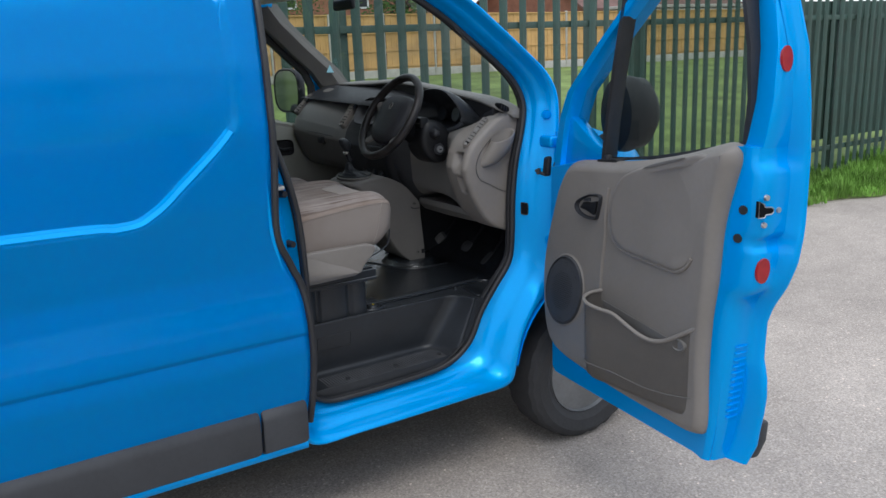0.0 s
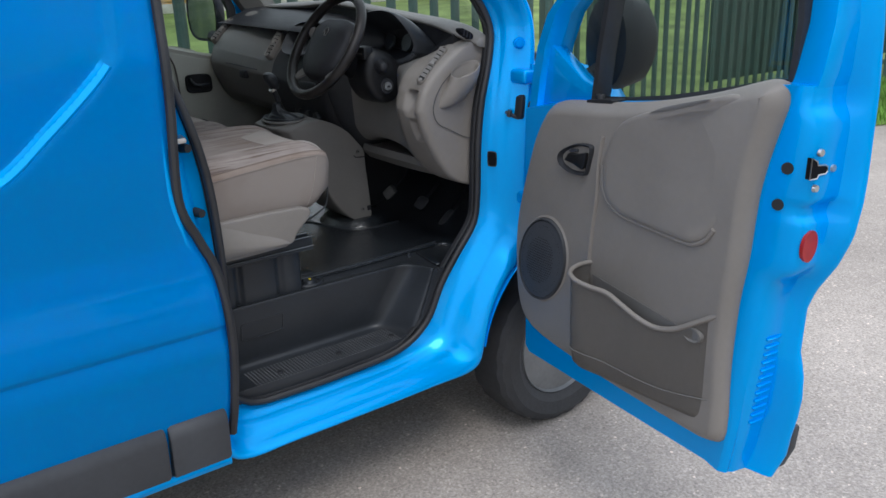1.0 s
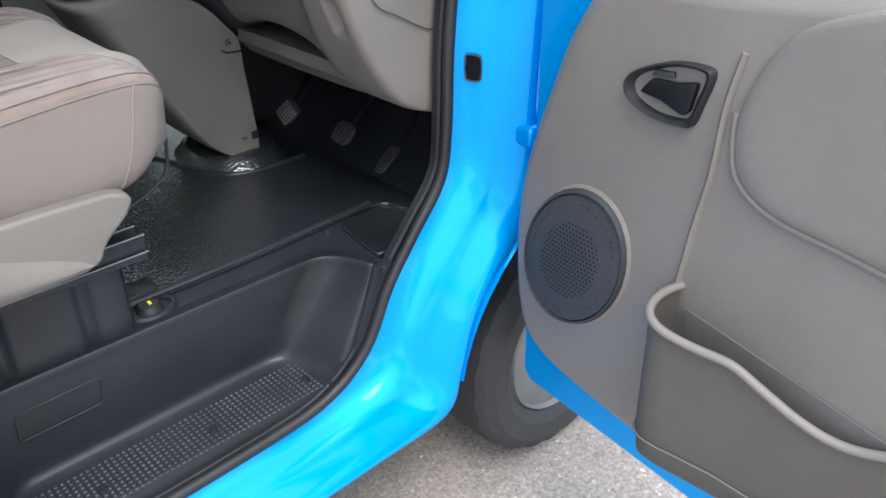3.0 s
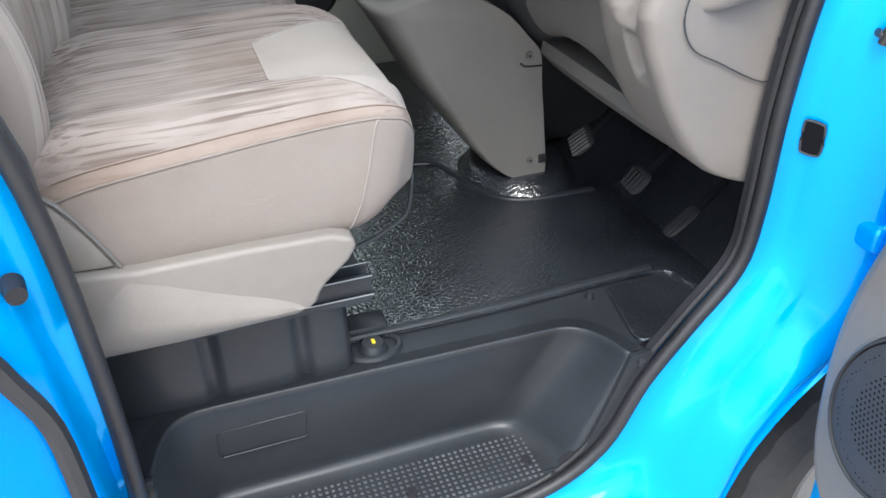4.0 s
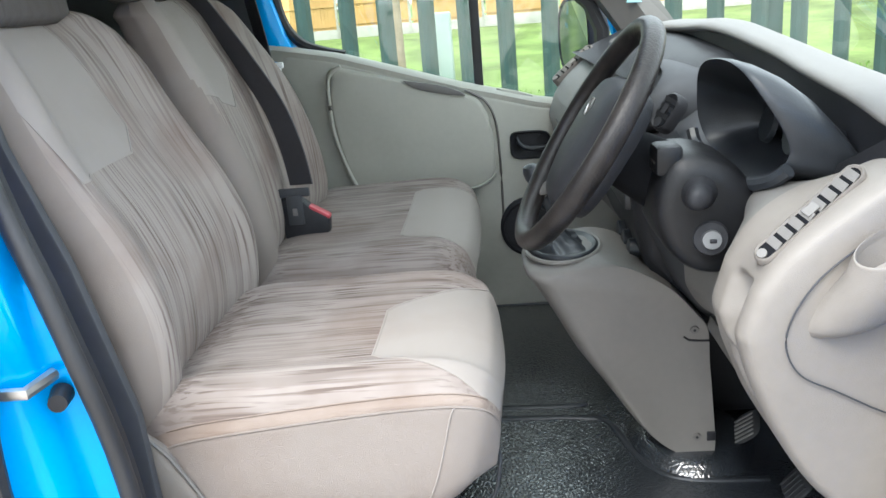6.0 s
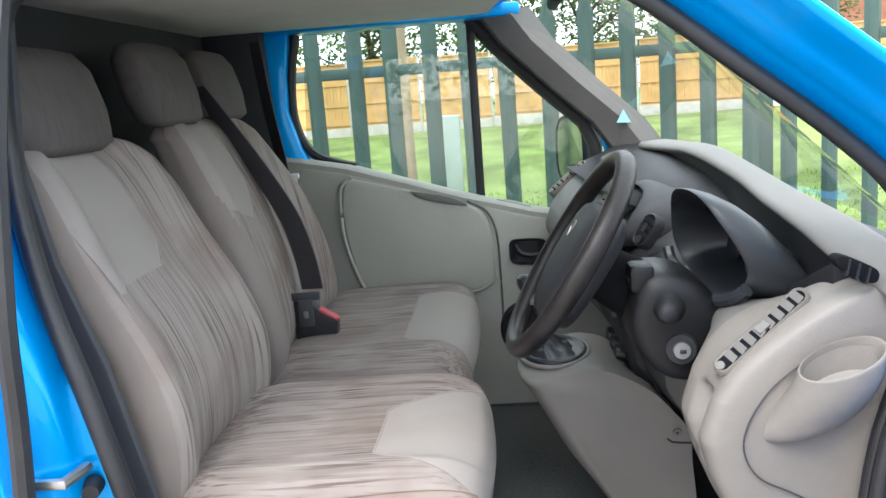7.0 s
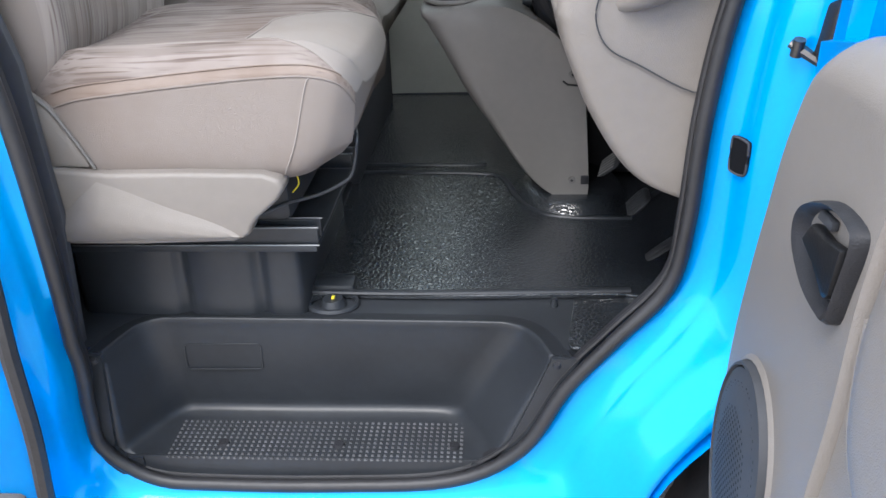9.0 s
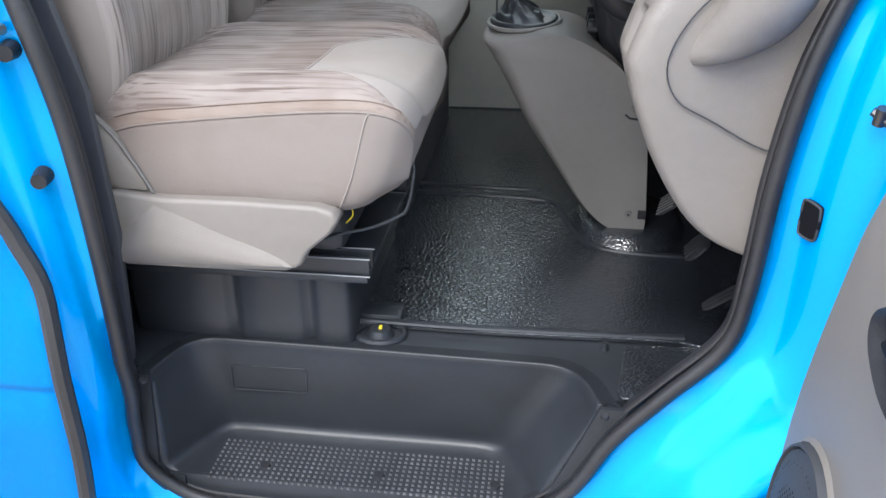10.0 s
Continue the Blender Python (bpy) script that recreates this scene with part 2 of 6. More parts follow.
RENDER_WHITE = mat("white_cladding", (0.75, 0.76, 0.78), 0.6, var=0.08)


# ---- mesh helpers ----
def part(name, bm, material, parent=None, label="", smooth=True, sub=0, angle=40):
    """One mesh object from a bmesh, under a thing or part."""
    me = bpy.data.meshes.new(name)
    bmesh.ops.recalc_face_normals(bm, faces=bm.faces)
    bm.to_mesh(me)
    bm.free()
    for m in material if isinstance(material, (list, tuple)) else [material]:
        me.materials.append(m)
    if smooth:
        me.shade_smooth()
        me.set_sharp_from_angle(angle=radians(angle))
    ob = new(name, me)
    ob.parent = parent
    if sub:
        ob.modifiers.new("smooth", "SUBSURF").levels = sub
        ob.modifiers["smooth"].render_levels = sub
    if label:
        tagged(ob, label)
    return ob


def thing(name, at, label, category, group="", kind=""):
    ob = new(name)
    ob.empty_display_size = 0.1
    ob["base"] = [round(c, 2) for c in at]
    return tagged(ob, label, category, group, kind)


def spline(pts, k=4, closed=False):
    """Catmull-Rom through the points, k steps a segment."""
    p = [Vector(q) for q in pts]
    n, out = len(p), []
    for i in range(n if closed else n - 1):
        if closed:
            a, b, c, d = (p[(i + j) % n] for j in (-1, 0, 1, 2))
        else:
            a, b, c, d = p[max(i - 1, 0)], p[i], p[i + 1], p[min(i + 2, n - 1)]
        for s in range(k):
            t = s / k
            out.append(0.5 * (2 * b + (c - a) * t + (2 * a - 5 * b + 4 * c - d) * t * t + (3 * b - a - 3 * c + d) * t ** 3))
    if not closed:
        out.append(p[-1])
    return out


def loft(loops, closed=True, caps=True, mats=None):
    """Skin over loops of equal length. mats(i, j): material index."""
    bm = bmesh.new()
    rows = [[bm.verts.new(v) for v in lp] for lp in loops]
    n = len(rows[0])
    for i in range(len(rows) - 1):
        for j in range(n if closed else n - 1):
            k = (j + 1) % n
            q = (rows[i][j], rows[i][k], rows[i + 1][k], rows[i + 1][j])
            if len(set(q)) == 4:
                f = bm.faces.new(q)
                if mats:
                    f.material_index = mats(i, j)
    if caps and closed:
        for r in (rows[0], rows[-1]):
            f = bm.faces.new(r)
            if mats:
                f.material_index = mats(0 if r is rows[0] else len(rows) - 2, 0)
    return bm


def tube(pts, r, n=8, closed=False, flat=1.0, up=(0, 0, 1)):
    """A round or flattened tube along points."""
    pts = [Vector(p) for p in pts]
    m, loops = len(pts), []
    for i, p in enumerate(pts):
        a = pts[(i - 1) % m] if closed or i else p
        b = pts[(i + 1) % m] if closed or i < m - 1 else p
        d = (b - a).normalized()
        s = d.cross(Vector(up))
        s = s.normalized() if s.length > 1e-4 else d.orthogonal().normalized()
        q = s.cross(d)
        rr = r[i] if isinstance(r, (list, tuple)) else r
        loops.append([p + rr * (math.cos(2 * math.pi * k / n) * s + flat * math.sin(2 * math.pi * k / n) * q) for k in range(n)])
    if closed:
        loops.append(loops[0])
        bm = loft(loops, caps=False)
        bmesh.ops.remove_doubles(bm, verts=bm.verts, dist=1e-6)
        return bm
    return loft(loops)


def bevel(bm, r, seg=2, angle=30):
    if r:
        es = [e for e in bm.edges if len(e.link_faces) == 2 and e.calc_face_angle(0) > radians(angle)]
        bmesh.ops.bevel(bm, geom=es, offset=r, segments=seg, profile=0.5, affect="EDGES", clamp_overlap=True)
    return bm


def box(x0, x1, y0, y1, z0, z1, r=0.0, seg=2):
    bm = bmesh.new()
    bmesh.ops.create_cube(bm, size=1)
    for v in bm.verts:
        v.co = ((x0 + x1) / 2 + v.co.x * (x1 - x0), (y0 + y1) / 2 + v.co.y * (y1 - y0), (z0 + z1) / 2 + v.co.z * (z1 - z0))
    return bevel(bm, r, seg)


def slab(poly, a0, a1, place, r=0.0, seg=2):
    """A polygon of (p, q) pulled from a0 to a1; place(p, q, a) gives the point."""
    bm = bmesh.new()
    lo = [bm.verts.new(place(p, q, a0)) for p, q in poly]
    hi = [bm.verts.new(place(p, q, a1)) for p, q in poly]
    n = len(poly)
    bm.faces.new(lo)
    bm.faces.new(hi)
    for i in range(n):
        bm.faces.new((lo[i], lo[(i + 1) % n], hi[(i + 1) % n], hi[i]))
    bmesh.ops.recalc_face_normals(bm, faces=bm.faces)
    return bevel(bm, r, seg, 25)


def xz(p, q, a):
    return Vector((p, a, q))


def xy(p, q, a):
    return Vector((p, q, a))


def yz(p, q, a):
    return Vector((a, p, q))


def join(*bms):
    out = bmesh.new()
    for b in bms:
        me = bpy.data.meshes.new("tmp")
        b.to_mesh(me)
        b.free()
        out.from_mesh(me)
        bpy.data.meshes.remove(me)
    return out


def disc(c, axis, r, h, n=20, r2=None):
    """A short cylinder or cone from c along axis."""
    a = Vector(axis).normalized()
    s = a.orthogonal().normalized()
    q = a.cross(s)
    c = Vector(c)
    ring = lambda o, rr: [c + a * o + rr * (math.cos(2 * math.pi * k / n) * s + math.sin(2 * math.pi * k / n) * q) for k in range(n)]
    return loft([ring(0, r), ring(h, r if r2 is None else r2)])


def interp(v, table):
    xs, ys = zip(*table)
    return float(np.interp(v, xs, ys))


def inside_line(pts, k=6):
    return [(v.x, v.y) for v in spline([(a, b, 0) for a, b in pts], k)]


def resample(loops, ki, kj):
    """Smooth a grid of points: ki steps between loops, kj steps along each."""
    cols = [spline([lp[j] for lp in loops], ki) for j in range(len(loops[0]))]
    return [spline([c[i] for c in cols], kj) for i in range(len(cols[0]))]


def field(bm, planes, was, now):
    """Cut a mesh along planes (point, outward normal) and give the faces inside them another material."""
    pl = [(Vector(p), Vector(n).normalized()) for p, n in planes]
    for p, n in pl:
        bmesh.ops.bisect_plane(bm, geom=bm.verts[:] + bm.edges[:] + bm.faces[:], plane_co=p, plane_no=n, dist=1e-5)
    for f in bm.faces:
        c = f.calc_center_median()
        if f.material_index == was and all((c - p).dot(n) < 0 for p, n in pl):
            f.material_index = now
    return bm


def stitch(bm, a, b, r):
    """Raised stitching along the borders between two of a mesh's materials."""
    out = bmesh.new()
    for e in bm.edges:
        if len(e.link_faces) == 2 and {f.material_index for f in e.link_faces} == {a, b}:
            p, q = e.verts[0].co, e.verts[1].co
            n = (e.link_faces[0].normal + e.link_faces[1].normal).normalized()
            s = (q - p).cross(n).normalized() * r
            u = n * r
            ring_a = [out.verts.new(p + k) for k in (s - u, s + u * 0.8, -s + u * 0.8, -s - u)]
            ring_b = [out.verts.new(q + k) for k in (s - u, s + u * 0.8, -s + u * 0.8, -s - u)]
            for k in range(4):
                out.faces.new((ring_a[k], ring_a[(k + 1) % 4], ring_b[(k + 1) % 4], ring_b[k]))
    return out


# ---- ground, lawn and verge ----
def sheet(xs, ys, fz):
    bm = bmesh.new()
    g = [[bm.verts.new((x, y if not callable(y) else y(x), 0)) for x in xs] for y in ys]
    for row in g:
        for v in row:
            v.co.z = fz(v.co.x, v.co.y)
    for i in range(len(ys) - 1):
        for j in range(len(xs) - 1):
            bm.faces.new((g[i][j], g[i][j + 1], g[i + 1][j + 1], g[i + 1][j]))
    return bm


def verge_y(x):
    return interp(x, [(-60, 2.9), (3.5, 2.85), (4.5, 2.74), (7.2, 2.35), (9.3, 1.85), (16, 0.6), (60, -3)]) + 0.05 * math.sin(x * 3.1) + 0.04 * math.sin(x * 7.7) + 0.03 * math.sin(x * 17.3 + 1) + 0.02 * math.sin(x * 31)


def lawn_z(x, y):
    return 0.03 + 0.85 * max(0, min(1, (y - 4.5) / 15)) ** 1.2 + 0.02 * math.sin(x * 1.7 + y)


ground = part("ground", sheet([-400, -60, -20, 0, 20, 60, 400], [-400, -60, -20, 0, 20, 60, 400], lambda x, y: 0.0), ASPHALT)
tagged(ground, "grey-brown worn asphalt with pale chippings", "road", kind="structure")
lx = [-60 + 1.2 * i for i in range(40)] + [-12 + 0.35 * i for i in range(90)] + [20 + 2 * i for i in range(20)]
lawn = part("lawn", sheet(lx, [verge_y, lambda x: verge_y(x) + 0.06] + [3.2 + 0.5 * k for k in range(8)] + [8 + 1.5 * k for k in range(9)] + [22, 40, 120],
            lambda x, y: lawn_z(x, y) if y > verge_y(x) + 0.05 else 0.004), GRASS)
tagged(lawn, "bright green mown lawn rising behind the fence", "grass", kind="structure")


def blades(name, n, fx, fy, h, label):
    rnd = random.Random(5)
    vs, fs = [], []
    for _ in range(n):
        x = fx(rnd)
        y = fy(rnd, x)
        tuft = 0.55 + 1.1 * max(0, noise.noise((x * 1.9, y * 2.6, 0.0)) + 0.25)
        hh, a, lean, w = h * tuft * rnd.uniform(0.4, 1.25), rnd.uniform(0, 6.28), rnd.uniform(0.1, 0.6), rnd.uniform(0.004, 0.009)
        dx, dy = math.cos(a), math.sin(a)
        z = lawn_z(x, y) - 0.02
        b = len(vs)
        vs += [(x - dy * w, y + dx * w, z), (x + dy * w, y - dx * w, z), (x + dx * hh * lean * 0.4 + dy * w * 0.7, y + dy * hh * lean * 0.4 - dx * w * 0.7, z + hh * 0.6),
               (x + dx * hh * lean * 0.4 - dy * w * 0.7, y + dy * hh * lean * 0.4 + dx * w * 0.7, z + hh * 0.6), (x + dx * hh * lean, y + dy * hh * lean, z + hh)]
        fs += [(b, b + 1, b + 2, b + 3), (b + 3, b + 2, b + 4)]
    me = bpy.data.meshes.new(name)
    me.from_pydata(vs, [], fs)
    me.materials.append(BLADE)
    return tagged(new(name, me), label, "grass", kind="stuff")


blades("verge_grass", 42000, lambda r: 3.6 + 12 * r.random() ** 1.3, lambda r, x: verge_y(x) - 0.05 + (3.9 - verge_y(x)) * r.random() ** 0.9, 0.15, "long uncut grass and weeds at the fence foot")
blades("lawn_grass", 24000, lambda r: r.uniform(-2.5, 6), lambda r, x: r.uniform(3.7, 11), 0.07, "short lawn grass behind the fence")

# ---- green steel palisade fence ----
FY = 3.6
fence = thing("palisade_fence", (2, FY, 0), "dark green steel palisade security fence with pointed pales", "fence")


def pale_mesh(w, h):
    prof = [(-w / 2, 0.006), (-w / 4, -0.016), (0, -0.022), (w / 4, -0.016), (w / 2, 0.006), (w / 4, -0.009), (0, -0.015), (-w / 4, -0.009)]
    loops = [[Vector((x, y, z)) for x, y in prof] for z in (0.03, h - 0.12)]
    loops.append([Vector((x * 0.12, y, h)) for x, y in prof])
    me = bpy.data.meshes.new("pale")
    bm = loft(loops)
    bmesh.ops.recalc_face_normals(bm, faces=bm.faces)
    bm.to_mesh(me)
    bm.free()
    me.materials.append(GREEN_STEEL)
    return me


PALE_WIDE, PALE = pale_mesh(0.088, 2.3), pale_mesh(0.075, 2.3)
prnd = random.Random(3)
px = -4.49
while px < 17:
    ob = new("pale", PALE_WIDE if px < 4.3 else PALE)
    ob.parent = fence
    ob.location, ob.rotation_euler = (px, FY + prnd.uniform(-0.006, 0.006), prnd.uniform(-0.02, 0.02)), (prnd.uniform(-0.008, 0.008), prnd.uniform(-0.008, 0.008), prnd.uniform(-0.1, 0.1))
    px += 0.2125 if px < 4.3 else 0.165
for z in (0.33, 1.95):
    part("rail", box(-5, 17, FY + 0.012, FY + 0.052, z - 0.03, z + 0.03, 0.004), GREEN_STEEL, fence)
for x in (-4.0, -1.2, 1.55, 4.3, 5.0, 8.45, 11.2, 14):
    part("post", box(x - 0.05, x + 0.05, FY + 0.055, FY + 0.15, 0, 2.25, 0.004), GREEN_STEEL, fence)
sheeting = thing("fence_sheeting", (10, FY, 0), "dark green sheeting fixed behind the steel pales", "fence panel")
for k, x in enumerate((6.9, 9.3, 11.7, 14.1)):
    part("sheet_panel", box(x, x + 2.38, FY + 0.17, FY + 0.19, 0.42, 2.15), GREEN_STEEL, sheeting)

# ---- timber fence at the back of the lawn ----
TY = 21.0
timber = thing("timber_fence", (0, TY, 0.85), "new orange-brown timber panel fence on pale concrete boards", "fence")
for i in range(-14, 22):
    x = i * 1.9
    z = lawn_z(x, TY) - 0.02
    w, prof = 1.83, []
    for k in range(19):
        y = TY - 0.012 + 0.01 * (k % 2)
        prof += [(x + 0.05 + 0.094 * k, y), (x + 0.136 + 0.094 * k, y), (x + 0.137 + 0.094 * k, TY + 0.008), (x + 0.143 + 0.094 * k, TY + 0.008)]
    panel = part("panel", loft([[Vector((a, b, z + h)) for a, b in prof + [(x + w, TY + 0.02), (x + 0.05, TY + 0.02)]] for h in (0.28, 1.95)]), TIMBER, timber, smooth=False)
    for q in (0.35, 0.85, 1.4):
        part("rail", box(x, x + w, TY - 0.04, TY - 0.014, z + q, z + q + 0.05), TIMBER, panel, smooth=False)
    part("cap", box(x, x + w, TY - 0.05, TY + 0.03, z + 1.952, z + 1.99), TIMBER, panel, smooth=False)
    part("gravel_board", box(x, x + 1.84, TY - 0.03, TY + 0.02, z - 0.1, z + 0.28, 0.004), CONCRETE, timber)
    part("post", box(x - 0.06, x - 0.005, TY - 0.05, TY + 0.05, z - 0.1, z + 2.02, 0.004), CONCRETE, timber)

# ---- houses and trees beyond ----
def gable_house(name, x0, x1, y0, y1, eave, ridge, wall_m, label):
    h = thing(name, (x0, y0, 0), label, "house")
    part("wall", slab([(y0, 0.4), (y1, 0.4), (y1, eave), ((y0 + y1) / 2, ridge), (y0, eave)], x0, x1, yz), wall_m, h, smooth=False)
    ym = (y0 + y1) / 2
    for s in (-1, 1):
        e = ym + s * (y1 - y0) / 2
        d = Vector((0, e - ym, eave - ridge)).normalized() * 0.4
        part("roof", slab([(ym, ridge + 0.12), (e + d.y, eave + d.z + 0.12), (e + d.y, eave + d.z + 0.02), (ym, ridge + 0.02)], x0 - 0.3, x1 + 0.3, yz), ROOF, h, smooth=False)
    for k in range(3):
        x = x0 + (x1 - x0) * (k + 0.5) / 3
        w = part("window", box(x - 0.6, x + 0.6, y0 - 0.03, y0 + 0.05, eave - 1.7, eave - 0.5), RENDER_WHITE, h)
        part("pane", box(x - 0.52, x + 0.52, y0 - 0.04, y0 - 0.032, eave - 1.62, eave - 0.58), BLACK_SATIN, w)
    return h


gable_house("brick_house", 10, 20, 30, 39, 5.2, 8.0, BRICK, "red brick house with brown tiled roof behind the fence")
gable_house("brick_house", 23, 33, 24.5, 33, 3.2, 5.6, BRICK, "low brick house with brown roof behind the fence")
shed = thing("white_cabin", (30, 17, 0), "low white site cabin beyond the fence", "building")
part("wall", box(24, 31, 22.6, 24, 0.4, 3.0, 0.02), RENDER_WHITE, shed)
part("roof", box(23.8, 31.2, 22.4, 24.1, 3.02, 3.15, 0.02), CONCRETE, shed)


def tree(name, x, y, z, h, r, seed, label, leaves=1500):
    t = thing(name, (x, y, z), label, "tree")
    rnd = random.Random(seed)
    limbs = [tube([(x, y, z), (x + 0.05, y, z + h * 0.25), (x - 0.08, y + 0.1, z + h * 0.6), (x, y, z + h * 0.85)], [h * 0.03, h * 0.024, h * 0.014, h * 0.004], 7)]
    for k in range(7):
        a, z0 = rnd.uniform(0, 6.28), z + h * rnd.uniform(0.25, 0.6)
        limbs.append(tube([(x, y, z0), (x + math.cos(a) * r * 0.4, y + math.sin(a) * r * 0.4, z0 + h * 0.13), (x + math.cos(a) * r * 0.85, y + math.sin(a) * r * 0.85, z0 + h * 0.22)], [h * 0.012, h * 0.008, h * 0.003], 5))
    part("trunk", join(*limbs), BARK, t)
    clumps = [(rnd.gauss(0, 0.42) * r, rnd.gauss(0, 0.42) * r, h * rnd.uniform(0.28, 1.0)) for _ in range(34)]
    vs, fs = [], []
    for _ in range(leaves):
        c = rnd.choice(clumps)
        s = r * 0.2
        p = Vector((x + c[0] + rnd.gauss(0, s), y + c[1] + rnd.gauss(0, s), z + c[2] + rnd.gauss(0, s * 0.8)))
        a, q = Vector((rnd.gauss(0, 1), rnd.gauss(0, 1), rnd.gauss(0, 0.6))).normalized(), rnd.uniform(0.05, 0.11) * (h / 5) ** 0.6
        b = a.orthogonal().normalized()
        n = len(vs)
        vs += [p - a * q, p + b * q * 0.55, p + a * q, p - b * q * 0.55]
        fs.append((n, n + 1, n + 2, n + 3))
    me = bpy.data.meshes.new("crown")
    me.from_pydata(vs, [], fs)
    me.materials.append(LEAF)
    new("crown", me).parent = t
    return t


for i, (x, y, h, r) in enumerate([(-3.5, 23.5, 4.6, 2.2), (-7, 24, 5.5, 2.4), (0.2, 24, 5.2, 2.2), (5.5, 24.5, 5.6, 2.3), (9, 25, 4.4, 2.0), (14, 24, 5.0, 2.0), (3, 26, 6, 2.6)]):
    tree("garden_tree", x, y, 0.8, h, r, 20 + i, "leafy dark green garden tree behind the timber fence", 3800)
for i, (x, y, h, r) in enumerate([(-9, -15, 6.5, 3.2), (-3, -16, 7.5, 3.5), (3, -15, 6.2, 3.2), (9, -16, 7, 3.4), (15, -15, 6, 3), (-15, -16, 7, 3.4)]):
    tree("street_tree", x, y, 0, h, r, 40 + i, "leafy roadside tree on the other side of the road", 4200)
# weathered post and cabinet on the lawn
pole = thing("timber_pole", (-0.6, 9, 0), "weathered timber pole with a pale cap on the lawn", "post")
part("pole", tube([(-1.02, 9, lawn_z(-1, 9) - 0.05), (-1.04, 9, 2.9)], 0.11, 10), POST_WOOD, pole)
cabinet = thing("utility_cabinet", (-0.3, 9, 0), "grey-green metal utility cabinet on the lawn", "cabinet")
part("body", box(-0.62, -0.36, 9.0, 9.3, 0.45, 1.55, 0.02), mat("cabinet_metal", (0.3, 0.36, 0.34), 0.5), cabinet)
part("stand", box(-0.58, -0.4, 9.05, 9.25, 0.2, 0.47), POST_WOOD, cabinet)


# ---- van: body ----
van = thing("panel_van", (0, 0.92, 0), "bright blue panel van with its driver door wide open", "van")


def side_y(z):
    return interp(z, [(0.38, 0.02), (0.44, -0.02), (0.58, -0.046), (0.80, -0.052), (0.86, -0.05), (0.92, -0.042), (1.0, -0.024), (1.08, -0.018), (1.3, -0.02), (1.55, -0.016), (1.75, 0.012), (1.95, 0.06), (2.06, 0.13)])


# rear edge of the driver's doorway, where the side panel ends
EDGE = [(0.40, -0.462), (0.5, -0.452), (0.74, -0.426), (0.97, -0.432), (1.08, -0.468), (1.2, -0.508), (1.45, -0.494), (1.7, -0.486), (2.06, -0.47)]
edge_line = [(v.x, v.y) for v in spline([(x, z, 0) for z, x in EDGE], 6)]
EDGE_T = [(z, x) for x, z in edge_line]
SWAGE = inside_line([(-3.4, 1.32), (-1.32, 1.308), (-1.0, 1.296), (-0.90, 1.325), (-0.80, 1.405), (-0.66, 1.53), (-0.618, 1.60), (-0.605, 1.75), (-0.605, 1.9), (-0.62, 2.1)], 8)


def swage_depth(x, z):
    """Depth of the pressed field above and behind the swage line."""
    p = np.array((x, z))
    s = np.array(SWAGE)
    a, d = s[:-1], s[1:] - s[:-1]
    t = np.clip(((p - a) * d).sum(1) / (d * d).sum(1), 0, 1)
    q = a + d * t[:, None]
    dist = np.linalg.norm(p - q, axis=1)
    i = int(dist.argmin())
    side = d[i][0] * (p - a[i])[1] - d[i][1] * (p - a[i])[0]
    v = dist[i] * (1 if side > 0 else -1)
    return 0.014 * max(0, min(1, (v + 0.016) / 0.012))


def side_panel(mirror=None):
    zs = [0.41 + 0.03 * k for k in range(13)] + [0.808, 0.814, 0.82, 0.826, 0.832, 0.838, 0.845] + [0.86 + 0.02 * k for k in range(20)] + [1.26 + 0.012 * k for k in range(30)] + [1.63 + 0.03 * k for k in range(15)]
    us = [0, 0.012, 0.03] + [0.05 + 0.015 * k for k in range(42)] + [0.7 + 0.05 * k for k in range(10)] + [1.25 + 0.25 * k for k in range(7)] + [2.83]
    bm = bmesh.new()
    rows = []
    for z in zs:
        xe = interp(z, EDGE_T)
        row = []
        for u in us:
            x = xe - u
            y = side_y(z) + swage_depth(x, z) + (0.007 * max(0, 1 - (0.835 - z) / 0.07) if z < 0.835 else 0) + (0.018 * (1 - u / 0.03) ** 2 if u < 0.03 else 0)
            row.append(bm.verts.new((x, y, z)))
        rows.append(row)
    for i in range(len(zs) - 1):
        for j in range(len(us) - 1):
            bm.faces.new((rows[i][j], rows[i][j + 1], rows[i + 1][j + 1], rows[i + 1][j]))
    bmesh.ops.solidify(bm, geom=bm.faces[:], thickness=-0.012)
    return bm


part("side_panel", side_panel(), PAINT, van, angle=60)
strip = []
for i, (x, z) in enumerate(SWAGE):
    a, b = SWAGE[max(i - 1, 0)], SWAGE[min(i + 1, len(SWAGE) - 1)]
    d = Vector((b[0] - a[0], b[1] - a[1])).normalized()
    if z > 1.56:
        break
    fade = 1
    strip.append([Vector((x - d.y * v, side_y(z + d.x * v) + e * fade + 0.012 * (1 - fade) * (e > 0), z + d.x * v)) for v, e in ((-0.021, 0.0015), (-0.017, -0.0018), (-0.0145, -0.0022), (-0.003, 0.0108), (0.001, 0.0118), (0.009, 0.0145))])
part("swage_line", loft(strip, closed=False), PAINT, van, angle=25)
for x0, x1 in ((-3.2, -0.645), (-0.635, -0.472)):
    loops = []
    for x in (x0, x0 + 0.008, x1 - 0.008, x1):
        s = 0.005 if x in (x0, x1) else 0
        loops.append([Vector((x, y, z)) for y, z in ((0.03, 0.425 + s), (-0.03 + s, 0.425 + s), (-0.062 + s, 0.445 + s), (-0.07 + s, 0.56 - s), (-0.062 + s, 0.588 - s), (-0.04, 0.6 - s), (0.03, 0.6 - s))])
    part("side_moulding", loft(loops), BUMPER, van, "dark grey plastic side moulding")
